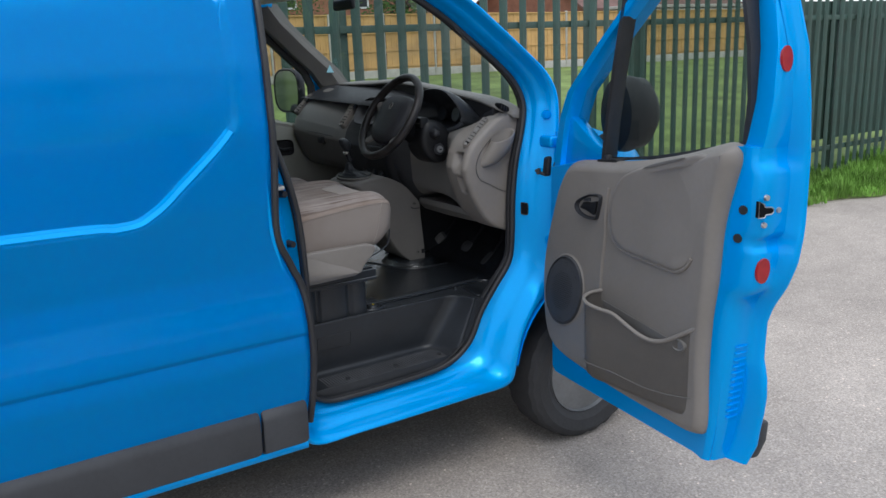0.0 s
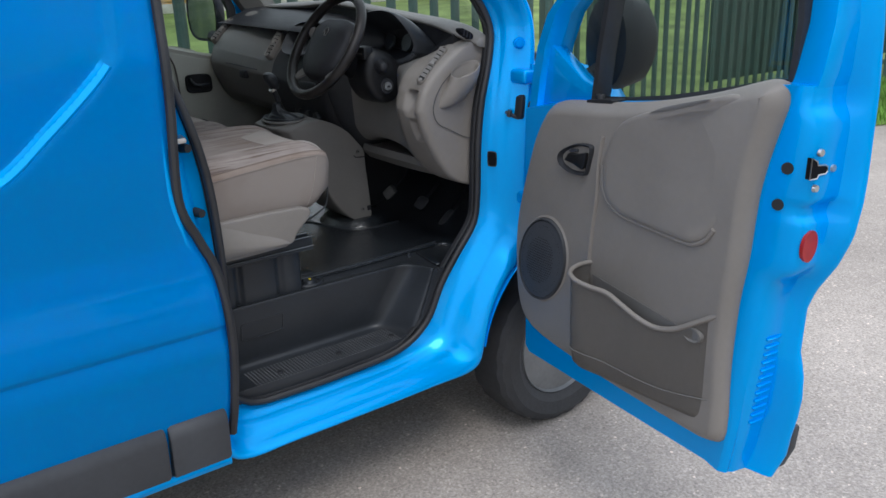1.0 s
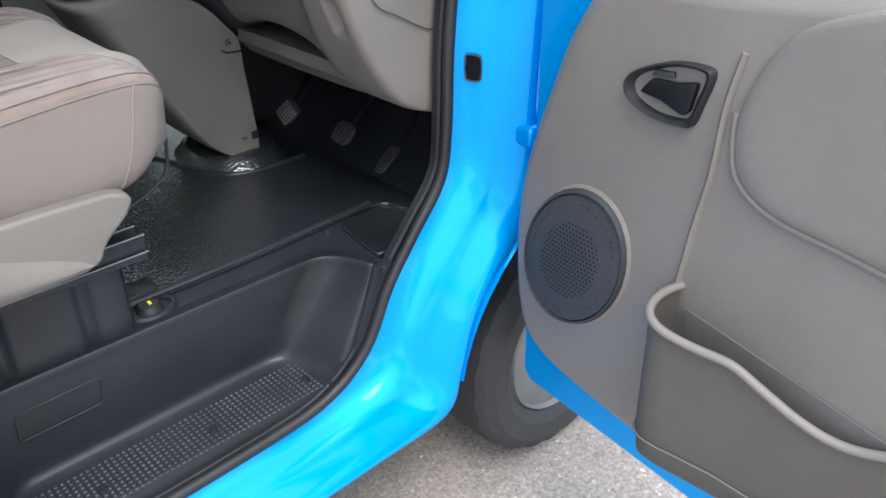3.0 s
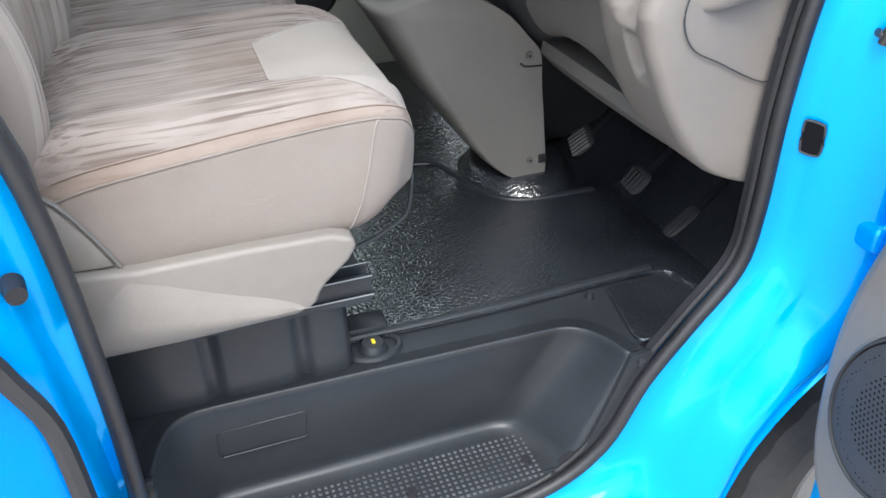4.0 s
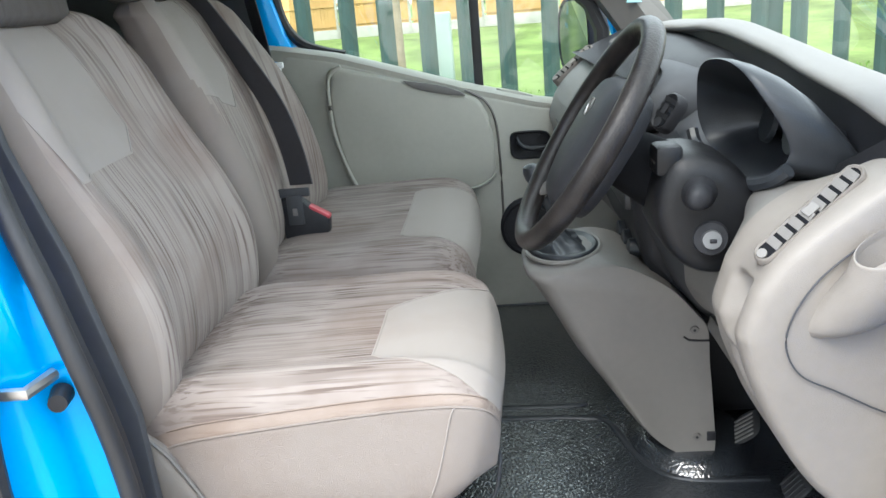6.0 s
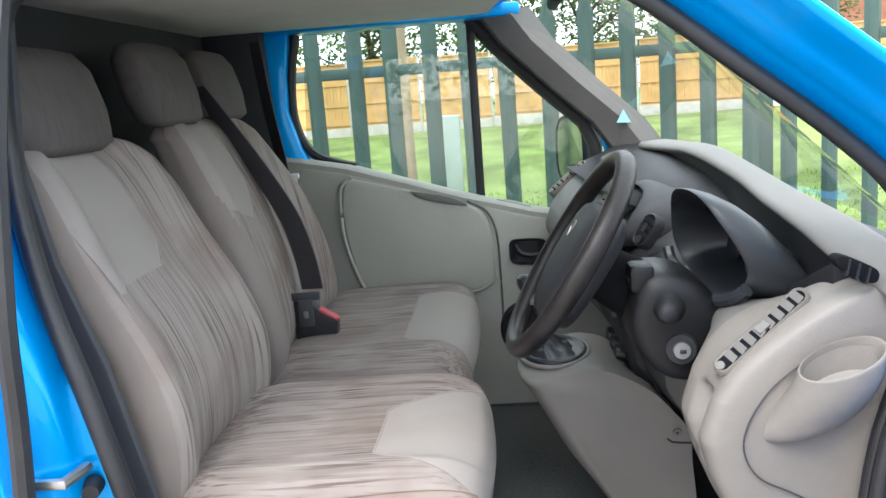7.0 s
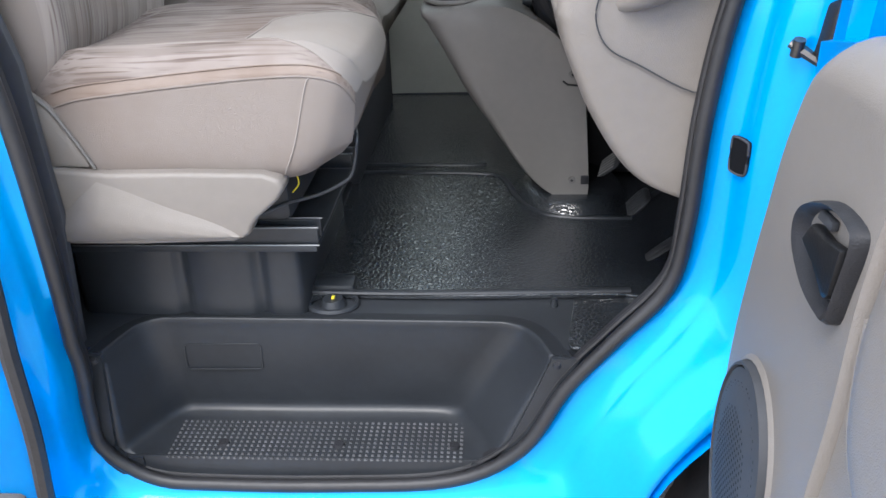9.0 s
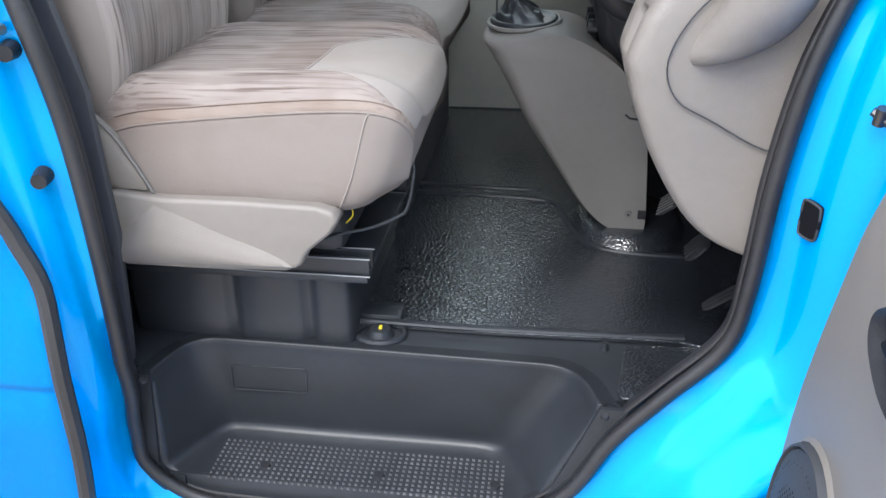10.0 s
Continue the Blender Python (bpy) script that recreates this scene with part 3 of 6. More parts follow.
part("sill_lip", tube([(-3.2, 0.0, 0.405), (-0.46, 0.0, 0.405)], 0.018, 8), PAINT, van)
part("gap_seal", tube([(x, side_y(z) + 0.004, z) for x, z in edge_line if z > 0.48], 0.013, 8, up=(0, 1, 0)), BLACK_RUBBER, van, "black rubber edge seal")

# doorway: inner edge against outer edge, matched point by point (x, z)
DOORWAY = [((-0.44, 2.0), (-0.49, 2.06)), ((-0.55, 1.93), (-0.60, 1.95)), ((-0.545, 1.75), (-0.60, 1.75)), ((-0.505, 1.6), (-0.57, 1.6)), ((-0.446, 1.45), (-0.54, 1.45)), ((-0.396, 1.24), (-0.54, 1.22)),
           ((-0.385, 1.0), (-0.50, 1.0)), ((-0.39, 0.78), (-0.47, 0.75)), ((-0.412, 0.66), (-0.475, 0.60)), ((-0.412, 0.575), (-0.475, 0.45)), ((-0.335, 0.512), (-0.42, 0.385)), ((-0.2, 0.5), (-0.25, 0.383)),
           ((0.0, 0.502), (0.0, 0.383)), ((0.2, 0.52), (0.26, 0.385)), ((0.312, 0.598), (0.455, 0.392)), ((0.385, 0.728), (0.50, 0.48)), ((0.463, 0.822), (0.532, 0.59)), ((0.538, 0.915), (0.602, 0.70)),
           ((0.549, 1.02), (0.70, 0.80)), ((0.556, 1.17), (0.71, 1.08)), ((0.578, 1.32), (0.725, 1.32)), ((0.622, 1.45), (0.745, 1.5)), ((0.638, 1.54), (0.74, 1.6)), ((0.605, 1.625), (0.695, 1.68)),
           ((0.53, 1.705), (0.615, 1.755)), ((0.42, 1.795), (0.505, 1.85)), ((0.28, 1.905), (0.36, 1.965)), ((0.13, 1.985), (0.17, 2.05)), ((-0.1, 2.01), (-0.1, 2.07))]
INNER = spline([(a[0], 0, a[1]) for a, b in DOORWAY], 5, True)
OUTER = spline([(b[0], 0, b[1]) for a, b in DOORWAY], 5, True)


def frame_loop(f, y, lean=0.0):
    """Loop between the doorway's inner (0) and outer (1) edge at depth y."""
    out = []
    for a, b in zip(INNER, OUTER):
        p = a.lerp(b, f)
        back = max(0, min(1, (-0.3 - p.x) / 0.08)) * max(0, min(1, (p.z - 0.62) / 0.2)) * max(0, min(1, (1.75 - p.z) / 0.25))
        out.append(Vector((p.x, y - 0.045 * back * (1 - f) + lean * max(0, p.z - 1.35) ** 1.3, p.z)))
    return out


TL = 0.16   # the upper frame leans inwards
part("door_frame", loft([frame_loop(0.1, 0.125, TL), frame_loop(0.14, 0.112, TL), frame_loop(0.34, 0.105, TL), frame_loop(0.44, 0.08, TL), frame_loop(0.52, 0.055, TL),
                         frame_loop(0.60, 0.046, TL), frame_loop(0.68, 0.032, TL), frame_loop(0.76, 0.012, TL), frame_loop(0.83, -0.004, TL), frame_loop(0.90, -0.015, TL), frame_loop(0.96, -0.015, TL), frame_loop(1.0, -0.006, TL), frame_loop(1.02, 0.012, TL), frame_loop(1.02, 0.06, TL)], caps=False), PAINT, van, "glossy blue painted door frame and sill", angle=70)
part("door_seal", tube([a.lerp(b, max(0, min(1, (-0.3 - a.x) / 0.08))) + Vector((0, -0.006, 0)) for a, b in zip(frame_loop(0.1, 0.105, TL), frame_loop(0.04, 0.105, TL))], 0.012, 10, True, 1.0, (0, 1, 0)), BLACK_RUBBER, van, "black rubber door seal")
part("inner_seal", loft([frame_loop(0.12, 0.118, TL), frame_loop(0.045, 0.112, TL), frame_loop(0.035, 0.118, TL), frame_loop(0.03, 0.13, TL)], caps=False), BLACK, van)
part("seal_lip", tube([v for v in frame_loop(0.035, 0.112, TL)], 0.0045, 8, True, 1.0, (0, 1, 0)), BLACK_RUBBER, van)

# far side, roof, bulkhead, nose
part("far_side_panel", slab([(-3.3, 0.4), (-0.62, 0.4), (-0.62, 2.06), (-3.3, 2.06)], 1.80, 1.86, xz), PAINT, van)
part("roof", slab([(-3.34, 0.10), (0.12, 0.12), (0.2, 0.4), (0.22, 0.93), (0.2, 1.46), (0.12, 1.78), (-3.34, 1.84)], 2.05, 2.12, xy, 0.02), PAINT, van)
part("headliner", slab([(-0.8, 0.2), (0.1, 0.2), (0.18, 0.93), (0.1, 1.66), (-0.8, 1.66)], 2.03, 2.05, xy), HEADLINER, van, "felt headliner, made pale to bounce light into the cab")
part("bulkhead", box(-0.84, -0.80, 0.12, 1.78, 0.76, 2.05), CHARCOAL, van, "dark charcoal bulkhead behind the seats")
part("rear_end", box(-3.34, -3.3, 0.0, 1.86, 0.4, 2.1), PAINT, van)
# Near-black box: the shadow under the van is put into its colour.
part("underbody", box(-3.3, 0.5, 0.32, 1.6, 0.235, 0.40), VOID, van)
part("engine_bay", box(0.9, 1.4, 0.30, 1.5, 0.3, 1.1), CHARCOAL, van)
part("firewall", box(0.86, 0.90, 0.13, 1.75, 0.5, 1.45), CHARCOAL, van)


def ws_x(y):
    return 0.845 - 0.16 * ((y - 0.93) / 0.82) ** 2


wloops = []
for k in range(9):
    f = k / 8
    wloops.append([Vector((ws_x(y) * (1 - f) + (0.22 - 0.1 * ((y - 0.93) / 0.8) ** 2) * f, y + (0.93 - y) * 0.1 * f, 1.50 + 0.55 * f + 0.03 * math.sin(f * 3.14))) for y in np.linspace(0.1, 1.76, 15)])
part("windscreen", loft(wloops, closed=False), GLASS, van, "clear laminated windscreen").visible_shadow = False
bl = []
for f, dx, z in ((0, 0.0, 1.47), (0.12, 0.03, 1.44), (0.5, 0.35, 1.32), (0.8, 0.60, 1.15), (0.95, 0.72, 0.98), (1.0, 0.74, 0.85)):
    bl.append([Vector((ws_x(y) + dx * (1 - 0.25 * ((y - 0.93) / 0.85) ** 2), y, z - 0.06 * ((y - 0.93) / 0.85) ** 4)) for y in np.linspace(0.1, 1.76, 13)])
part("bonnet", loft(bl, closed=False), PAINT, van)
# near front wing with its arch
AX, AZ, AR = 0.93, 0.39, 0.44
wing = []
for k in range(25):
    a = radians(170 - 170 * k / 24 * 0.93)
    ix, iz = AX + AR * math.cos(a), AZ + AR * math.sin(a)
    ox = interp(k, [(0, 0.5), (3, 0.56), (6, 0.70), (9, 0.74), (12, 0.95), (15, 1.25), (18, 1.46), (21, 1.56), (24, 1.6)])
    oz = interp(k, [(0, 0.50), (3, 0.64), (6, 0.80), (9, 1.40), (12, 1.44), (15, 1.34), (18, 1.18), (21, 0.98), (24, 0.70)])
    row = []
    for f, dy in ((0, 0.06), (0.0, 0.0), (0.06, -0.018), (0.2, -0.014), (0.5, -0.008), (0.8, 0.02), (1.0, 0.09)):
        x, z = ix + (ox - ix) * f, iz + (oz - iz) * f
        row.append(Vector((x, dy + 0.22 * max(0, (x - 1.15) / 0.45) ** 2 + 0.1 * max(0, z - 1.1), z)))
    wing.append(row)
part("front_wing", loft(wing, closed=False), PAINT, van, angle=50)
bum = []
for x, y0, z0, z1 in ((1.34, 0.02, 0.27, 0.56), (1.45, 0.05, 0.26, 0.70), (1.58, 0.12, 0.26, 0.80), (1.68, 0.25, 0.27, 0.82), (1.74, 0.5, 0.28, 0.82), (1.78, 0.93, 0.28, 0.82)):
    bum.append([Vector((x - 0.12, y0 + 0.08, z0)), Vector((x - 0.03, y0, z0 + 0.02)), Vector((x, y0 - 0.02, (z0 + z1) / 2)), Vector((x - 0.02, y0, z1 - 0.03)), Vector((x - 0.14, y0 + 0.1, z1))])
bum += [[Vector((v.x, 1.86 - v.y, v.z)) for v in lp] for lp in bum[-2::-1]]
part("front_bumper", loft(bum, closed=False), BUMPER, van, "dark grey plastic front bumper")
part("headlamp", loft([[Vector((1.32 + 0.1 * f, 0.08 + 0.05 * f, 1.2 - 0.08 * f)), Vector((1.5 + 0.05 * f, 0.2 + 0.03 * f, 1.02)), Vector((1.53, 0.2, 0.9 + 0.02 * f)), Vector((1.4, 0.09, 1.0))] for f in (0, 0.2)]), GLASS, van)
arch = [[Vector((AX + (AR - 0.005) * math.cos(radians(a)), y, AZ + (AR - 0.005) * math.sin(radians(a)))) for a in range(-20, 180, 9)] for y in (0.03, 0.32)]
part("arch_liner", loft(arch, closed=False), CHARCOAL, van)
part("arch_back", slab([(AX + 0.44 * math.cos(radians(a)), AZ + 0.44 * math.sin(radians(a))) for a in range(-20, 181, 10)], 0.30, 0.32, xz), CHARCOAL, van)


def road_wheel(x, y, sgn):
    """Tyre with tread blocks, and its steel rim."""
    R, prof = 0.33, [(0.02, 0.21), (0.0, 0.24), (-0.005, 0.29), (0.01, 0.318), (0.03, 0.33), (0.08, 0.333), (0.13, 0.333), (0.18, 0.33), (0.2, 0.318), (0.215, 0.29), (0.21, 0.24), (0.19, 0.21)]
    n = 72
    loops = []
    for k in range(n + 1):
        a = 2 * math.pi * k / n
        loops.append([Vector((x + math.cos(a) * (r - (0.006 if k % 3 == 0 and 3 <= i <= 8 else 0)), y + sgn * d, R + math.sin(a) * (r - (0.006 if k % 3 == 0 and 3 <= i <= 8 else 0)))) for i, (d, r) in enumerate(prof)])
    w = part("wheel", loft(loops, caps=False), TYRE, van, "worn black road tyre", angle=25)
    loops = []
    for d, r in ((0.03, 0.215), (0.015, 0.205), (0.05, 0.19), (0.055, 0.12), (0.04, 0.09), (0.03, 0.05), (0.03, 0.001)):
        loops.append([Vector((x + math.cos(2 * math.pi * k / 40) * r, y + sgn * d, R + math.sin(2 * math.pi * k / 40) * r)) for k in range(40)])
    rim = part("rim", loft(loops), ALLOY, w, "grey steel wheel rim")
    for k in range(10):
        a = 2 * math.pi * k / 10
        part("rim_hole", disc((x + 0.155 * math.cos(a), y + sgn * 0.051, R + 0.155 * math.sin(a)), (0, -sgn, 0), 0.017, 0.004, 14), BLACK, rim)
    for k in range(5):
        a = 2 * math.pi * k / 5
        part("wheel_bolt", disc((x + 0.065 * math.cos(a), y + sgn * 0.036, R + 0.065 * math.sin(a)), (0, -sgn, 0), 0.011, 0.014, 6), METAL, rim)


road_wheel(AX, 0.02, 1)
road_wheel(AX, 1.82, -1)
road_wheel(-2.2, 0.02, 1)
road_wheel(-2.2, 1.82, -1)

# ---- cab floor and step well ----
STEP_TOP = [(-0.392, 0.085), (-0.384, 0.1), (-0.377, 0.135), (-0.366, 0.175), (-0.352, 0.205), (-0.325, 0.224), (-0.28, 0.228), (-0.1, 0.226), (0.1, 0.222), (0.26, 0.219), (0.305, 0.215), (0.335, 0.198), (0.356, 0.165), (0.37, 0.125), (0.38, 0.1), (0.386, 0.085)]
STEP_LOW = [(-0.412, 0.085), (-0.4, 0.1), (-0.378, 0.14), (-0.352, 0.19), (-0.334, 0.225), (-0.31, 0.246), (-0.27, 0.25), (-0.1, 0.25), (0.05, 0.252), (0.15, 0.252), (0.19, 0.248), (0.217, 0.235), (0.24, 0.205), (0.262, 0.165), (0.287, 0.11), (0.3, 0.085)]
step_a, step_b = inside_line(STEP_TOP, 4), inside_line(STEP_LOW, 4)


def step_ring(f, z, out=0.0):
    """Ring of the step well between its lip (0) and its tread (1), moved outwards by out."""
    pts = [(a[0] + (b[0] - a[0]) * f, a[1] + (b[1] - a[1]) * f) for a, b in zip(step_a, step_b)]
    ring_pts = []
    for i, (x, y) in enumerate(pts):
        p, q = pts[max(i - 1, 0)], pts[min(i + 1, len(pts) - 1)]
        t = Vector((q[0] - p[0], q[1] - p[1])).normalized()
        ring_pts.append(Vector((x - t.y * out, max(0.116, y + t.x * out), z)))
    return ring_pts


hole = [(v.x, v.y) for v in step_ring(0.0, 0, 0.014)]
part("cab_floor", slab([(-0.8, 0.13), *[p for p in hole if p[1] > 0.13], (0.9, 0.13), (0.9, 1.74), (-0.8, 1.74)], 0.70, 0.755, xy), BLACK_SATIN, van, "black plastic cab floor and sill ledge")
tread = lambda f: [Vector((p.x * f - 0.045 * (1 - f), 0.116 + (p.y - 0.116) * f, 0.54)) for p in step_ring(1.0, 0.54, -0.03)]
step = part("step_well", loft([step_ring(0, 0.7535, 0.035), step_ring(0, 0.757, 0.028), step_ring(0, 0.7572, 0.008), step_ring(0, 0.7605, 0.004), step_ring(0, 0.7605, 0.0), step_ring(0.01, 0.758, -0.002), step_ring(0.03, 0.748), step_ring(0.1, 0.73), step_ring(0.3, 0.69), step_ring(0.55, 0.64), step_ring(0.75, 0.6), step_ring(0.9, 0.571), step_ring(0.97, 0.557), step_ring(1.0, 0.549, -0.003),
                               step_ring(1.0, 0.543, -0.012), step_ring(1.0, 0.54, -0.03), tread(0.7), tread(0.3), tread(0.02)], closed=False), BLACK_SATIN, van, "black moulded plastic entry step", angle=75)
for x, y in ((-0.383, 0.092), (0.381, 0.09)):
    part("step_clip", disc((x, y, 0.757), (0, -0.4, 1), 0.007, 0.006, 12, 0.005), BLACK, van)
for corner in ([(-0.43, 0.757), (-0.38, 0.757), (-0.388, 0.65), (-0.396, 0.56), (-0.38, 0.54), (-0.35, 0.538), (-0.35, 0.5), (-0.43, 0.5)], [(0.42, 0.757), (0.374, 0.757), (0.345, 0.68), (0.3, 0.57), (0.28, 0.54), (0.24, 0.538), (0.235, 0.5), (0.3, 0.53), (0.37, 0.65)]):
    part("step_cheek", slab(corner, 0.108, 0.116, xz), BLACK_SATIN, van)
part("step_front", box(-0.4, 0.29, 0.112, 0.12, 0.49, 0.541, 0.003), BLACK_SATIN, van)
part("near_pillar_trim", slab([(-0.80, 0.757), (-0.425, 0.757), (-0.405, 1.0), (-0.41, 1.24), (-0.46, 1.45), (-0.52, 1.6), (-0.56, 1.75), (-0.56, 1.95), (-0.80, 1.98)], 0.142, 0.158, lambda p, q, a: Vector((p, a + 0.16 * max(0, q - 1.35) ** 1.3, q)), 0.003), CHARCOAL, van, "dark charcoal inner pillar trim")

# ---- driver's door, standing wide open ----
TH = radians(84.4)
HX, HY = 0.736, 0.039
DU, DN = Vector((-math.cos(TH), -math.sin(TH), 0)), Vector((-math.sin(TH), math.cos(TH), 0))


def D(u, w, z):
    """Point of the door: u from the hinge, w inwards, z up."""
    return Vector((HX, HY, z)) + DU * u + DN * w


def uz(p, q, a):
    return D(p, a, q)


# rear edge of the door by height: skin, trim, latch plate
SKIN_U = [(0.42, 1.10), (0.5, 1.125), (0.58, 1.135), (0.65, 1.15), (0.72, 1.148), (0.76, 1.142), (0.79, 1.128), (0.87, 1.128), (0.93, 1.13), (0.98, 1.152), (1.05, 1.192), (1.12, 1.217), (1.2, 1.222), (1.46, 1.215), (1.6, 1.21), (1.75, 1.195), (1.9, 1.16), (2.0, 1.12)]
SKIN_W = [(0.42, 0.0), (0.5, -0.02), (0.7, -0.022), (0.95, -0.028), (1.1, -0.035), (1.25, -0.055), (1.45, -0.062), (1.6, -0.055), (1.75, -0.05), (1.9, -0.035), (2.0, -0.02)]
TRIM_U = [(0.42, 1.0), (0.55, 1.025), (0.75, 1.021), (0.92, 1.025), (1.05, 1.043), (1.2, 1.05), (1.3, 1.066), (1.38, 1.085), (1.46, 1.104), (1.52, 1.118)]
TRIM_W = [(0.42, 0.1), (0.65, 0.1), (0.95, 0.095), (1.12, 0.09), (1.29, 0.085), (1.38, 0.08), (1.46, 0.075), (1.6, 0.058), (1.75, 0.042), (1.9, 0.028), (2.0, 0.02)]
PLATE_U = [(0.42, 1.03), (0.6, 1.06), (0.84, 1.086), (0.96, 1.092), (1.0, 1.105), (1.03, 1.142), (1.05, 1.155), (1.10, 1.157), (1.155, 1.16), (1.168, 1.15), (1.178, 1.146), (1.198, 1.15), (1.206, 1.163), (1.22, 1.168), (1.37, 1.17), (1.40, 1.166), (1.43, 1.15), (1.47, 1.15), (1.5, 1.158), (1.6, 1.165), (1.75, 1.157), (1.9, 1.125), (2.0, 1.09)]


def end_section(z):
    """Pressed rear end of the door at height z, from the trim out to the skin's flange."""
    su, sw, tu, tw, pu = (interp(z, t) for t in (SKIN_U, SKIN_W, TRIM_U, TRIM_W, PLATE_U))
    tu = min(tu, pu - 0.03)
    d = pu - tu
    pocket = 0.010 * max(0, 1 - abs(z - 1.105) / 0.06)
    return [(tu, tw), (tu + 0.12 * d, tw), (tu + 0.45 * d - pocket, tw - 0.004), (tu + 0.8 * d, tw - 0.012), (pu - 0.008, tw - 0.02), (pu, tw - 0.03), (pu + 0.002, (tw + sw) / 2), (pu + 0.003, sw + 0.045), (pu + 0.006, sw + 0.03),
            (su - 0.016, sw + 0.018), (su - 0.006, sw + 0.014), (su, sw + 0.008), (su, sw + 0.002), (su - 0.006, sw - 0.003)]


def skin_w(z):
    """Outer skin amidships."""
    return interp(z, SKIN_W) - 0.032


zs = [0.43, 0.45, 0.5, 0.56, 0.62, 0.68, 0.74, 0.77, 0.8, 0.86, 0.92, 0.96, 0.98, 1.0, 1.015, 1.03, 1.045, 1.06, 1.08, 1.105, 1.13, 1.15, 1.16, 1.168, 1.178, 1.19, 1.198, 1.206, 1.22, 1.26, 1.3, 1.34, 1.37, 1.385, 1.4, 1.415, 1.43, 1.45, 1.47]
loops = []
for z in zs:
    s, c = (0.02 if z < 0.44 else 0), skin_w(z)
    front = 0.09 + s + interp(z, [(1.3, 0.0), (1.34, 0.19), (1.37, 0.45), (1.385, 0.58), (1.4, 0.67), (1.415, 0.75), (1.47, 0.93)])
    loops.append([D(front, c + 0.03, z), D(front + 0.02, c + 0.006, z), D(max(0.5, front + 0.04), c - 0.008, z), D(1.0, c + 0.008, z), *[D(u, w, z) for u, w in reversed(end_section(z))],
                  D(max(0.95, front + 0.06), 0.088, z), D(max(0.6, front + 0.04), 0.086, z), D(front + 0.02, 0.08, z), D(front, 0.05, z)])
door = part("driver_door", loft(loops), PAINT, van, "blue driver door with grey inner trim, wide open", angle=50)
part("window_post", loft([[D(interp(z, SKIN_U) - 0.05, interp(z, SKIN_W) - 0.004, z), *[D(u, w, z) for u, w in reversed(end_section(z)[4:])], D(interp(z, PLATE_U) - 0.05, interp(z, TRIM_W) - 0.02, z), D(interp(z, PLATE_U) - 0.085, interp(z, TRIM_W) - 0.03, z), D(interp(z, PLATE_U) - 0.085, interp(z, SKIN_W) + 0.012, z)]
                          for z in (1.465, 1.5, 1.55, 1.6, 1.68, 1.75, 1.83, 1.9, 1.96, 2.0)]), PAINT, door, angle=45)


def post(pts, du, w0, w1, name, m, label=""):
    """Window-frame bar through (u, z) points; du: width along the door."""
    lp = [[D(u, w0, z), D(u + du, w0, z), D(u + du, w0 + (w1 - w0) * 0.6, z), D(u + du * 0.75, w1, z), D(u + du * 0.25, w1, z), D(u, w0 + (w1 - w0) * 0.6, z)] for u, z in pts]
    return part(name, loft(lp), m, door, label)


post([(0.09, 1.25), (0.115, 1.4), (0.14, 1.5), (0.19, 1.6), (0.38, 1.78), (0.58, 1.95)], 0.075, -0.03, 0.07, "front_post", PAINT)
part("quarter_base", slab([(0.11, 1.29), (0.42, 1.345), (0.44, 1.39), (0.36, 1.41), (0.17, 1.53), (0.13, 1.45)], 0.0, 0.05, uz, 0.008), PAINT, door)
part("grommet", loft([[D(0.089 - h, 0.042 + 0.011 * math.cos(a), 1.297 + 0.021 * math.sin(a)) for a in np.linspace(0, 2 * math.pi, 20, endpoint=False)] for h in (-0.004, 0.004)]), CHARCOAL, door, "dark oval rubber grommet")
part("window_header", slab([(0.58, 1.94), (1.08, 1.97), (1.10, 2.02), (0.62, 2.0)], -0.02, 0.05, uz, 0.008), PAINT, door)
post([(1.05, 1.45), (1.062, 1.6), (1.05, 1.75), (1.02, 1.9), (1.0, 1.96)], 0.03, -0.005, 0.045, "window_seal", BLACK_RUBBER)
post([(0.40, 1.28), (0.43, 1.5), (0.47, 1.7), (0.52, 1.92)], 0.035, 0.02, 0.07, "quarter_light_bar", BLACK_RUBBER)
part("window_glass", slab([(0.17, 1.28), (1.08, 1.47), (1.05, 1.93), (0.59, 1.93), (0.23, 1.6)], 0.02, 0.024, uz), GLASS, door).visible_shadow = False
part("belt_seal", loft([[D(u, w, z + h) for w, h in ((0.03, -0.01), (0.03, 0.006), (0.045, 0.008), (0.05, -0.01))] for u, z in ((0.36, 1.357), (0.46, 1.365), (0.56, 1.374), (0.7, 1.394), (0.84, 1.422), (1.05, 1.468))]), BLACK_RUBBER, door)

# moulded trim: a domed sheet whose rim turns back to the door
TRIM = [(0.226, 1.268), (0.25, 1.304), (0.277, 1.332), (0.315, 1.349), (0.38, 1.358), (0.46, 1.364), (0.56, 1.372), (0.7, 1.391), (0.84, 1.42), (0.93, 1.444), (1.0, 1.466), (1.05, 1.478), (1.085, 1.47), (1.096, 1.43), (1.085, 1.38), (1.063, 1.29), (1.048, 1.2), (1.04, 1.05), (1.025, 0.92), (1.02, 0.75), (1.025, 0.56), (0.985, 0.515), (0.85, 0.505), (0.65, 0.505), (0.4, 0.52), (0.2, 0.55), (0.12, 0.63), (0.098, 0.78), (0.105, 0.92), (0.135, 1.04), (0.17, 1.14), (0.2, 1.22)]
outline = [(v.x, v.y) for v in spline([(a, b, 0) for a, b in TRIM], 3, True)]


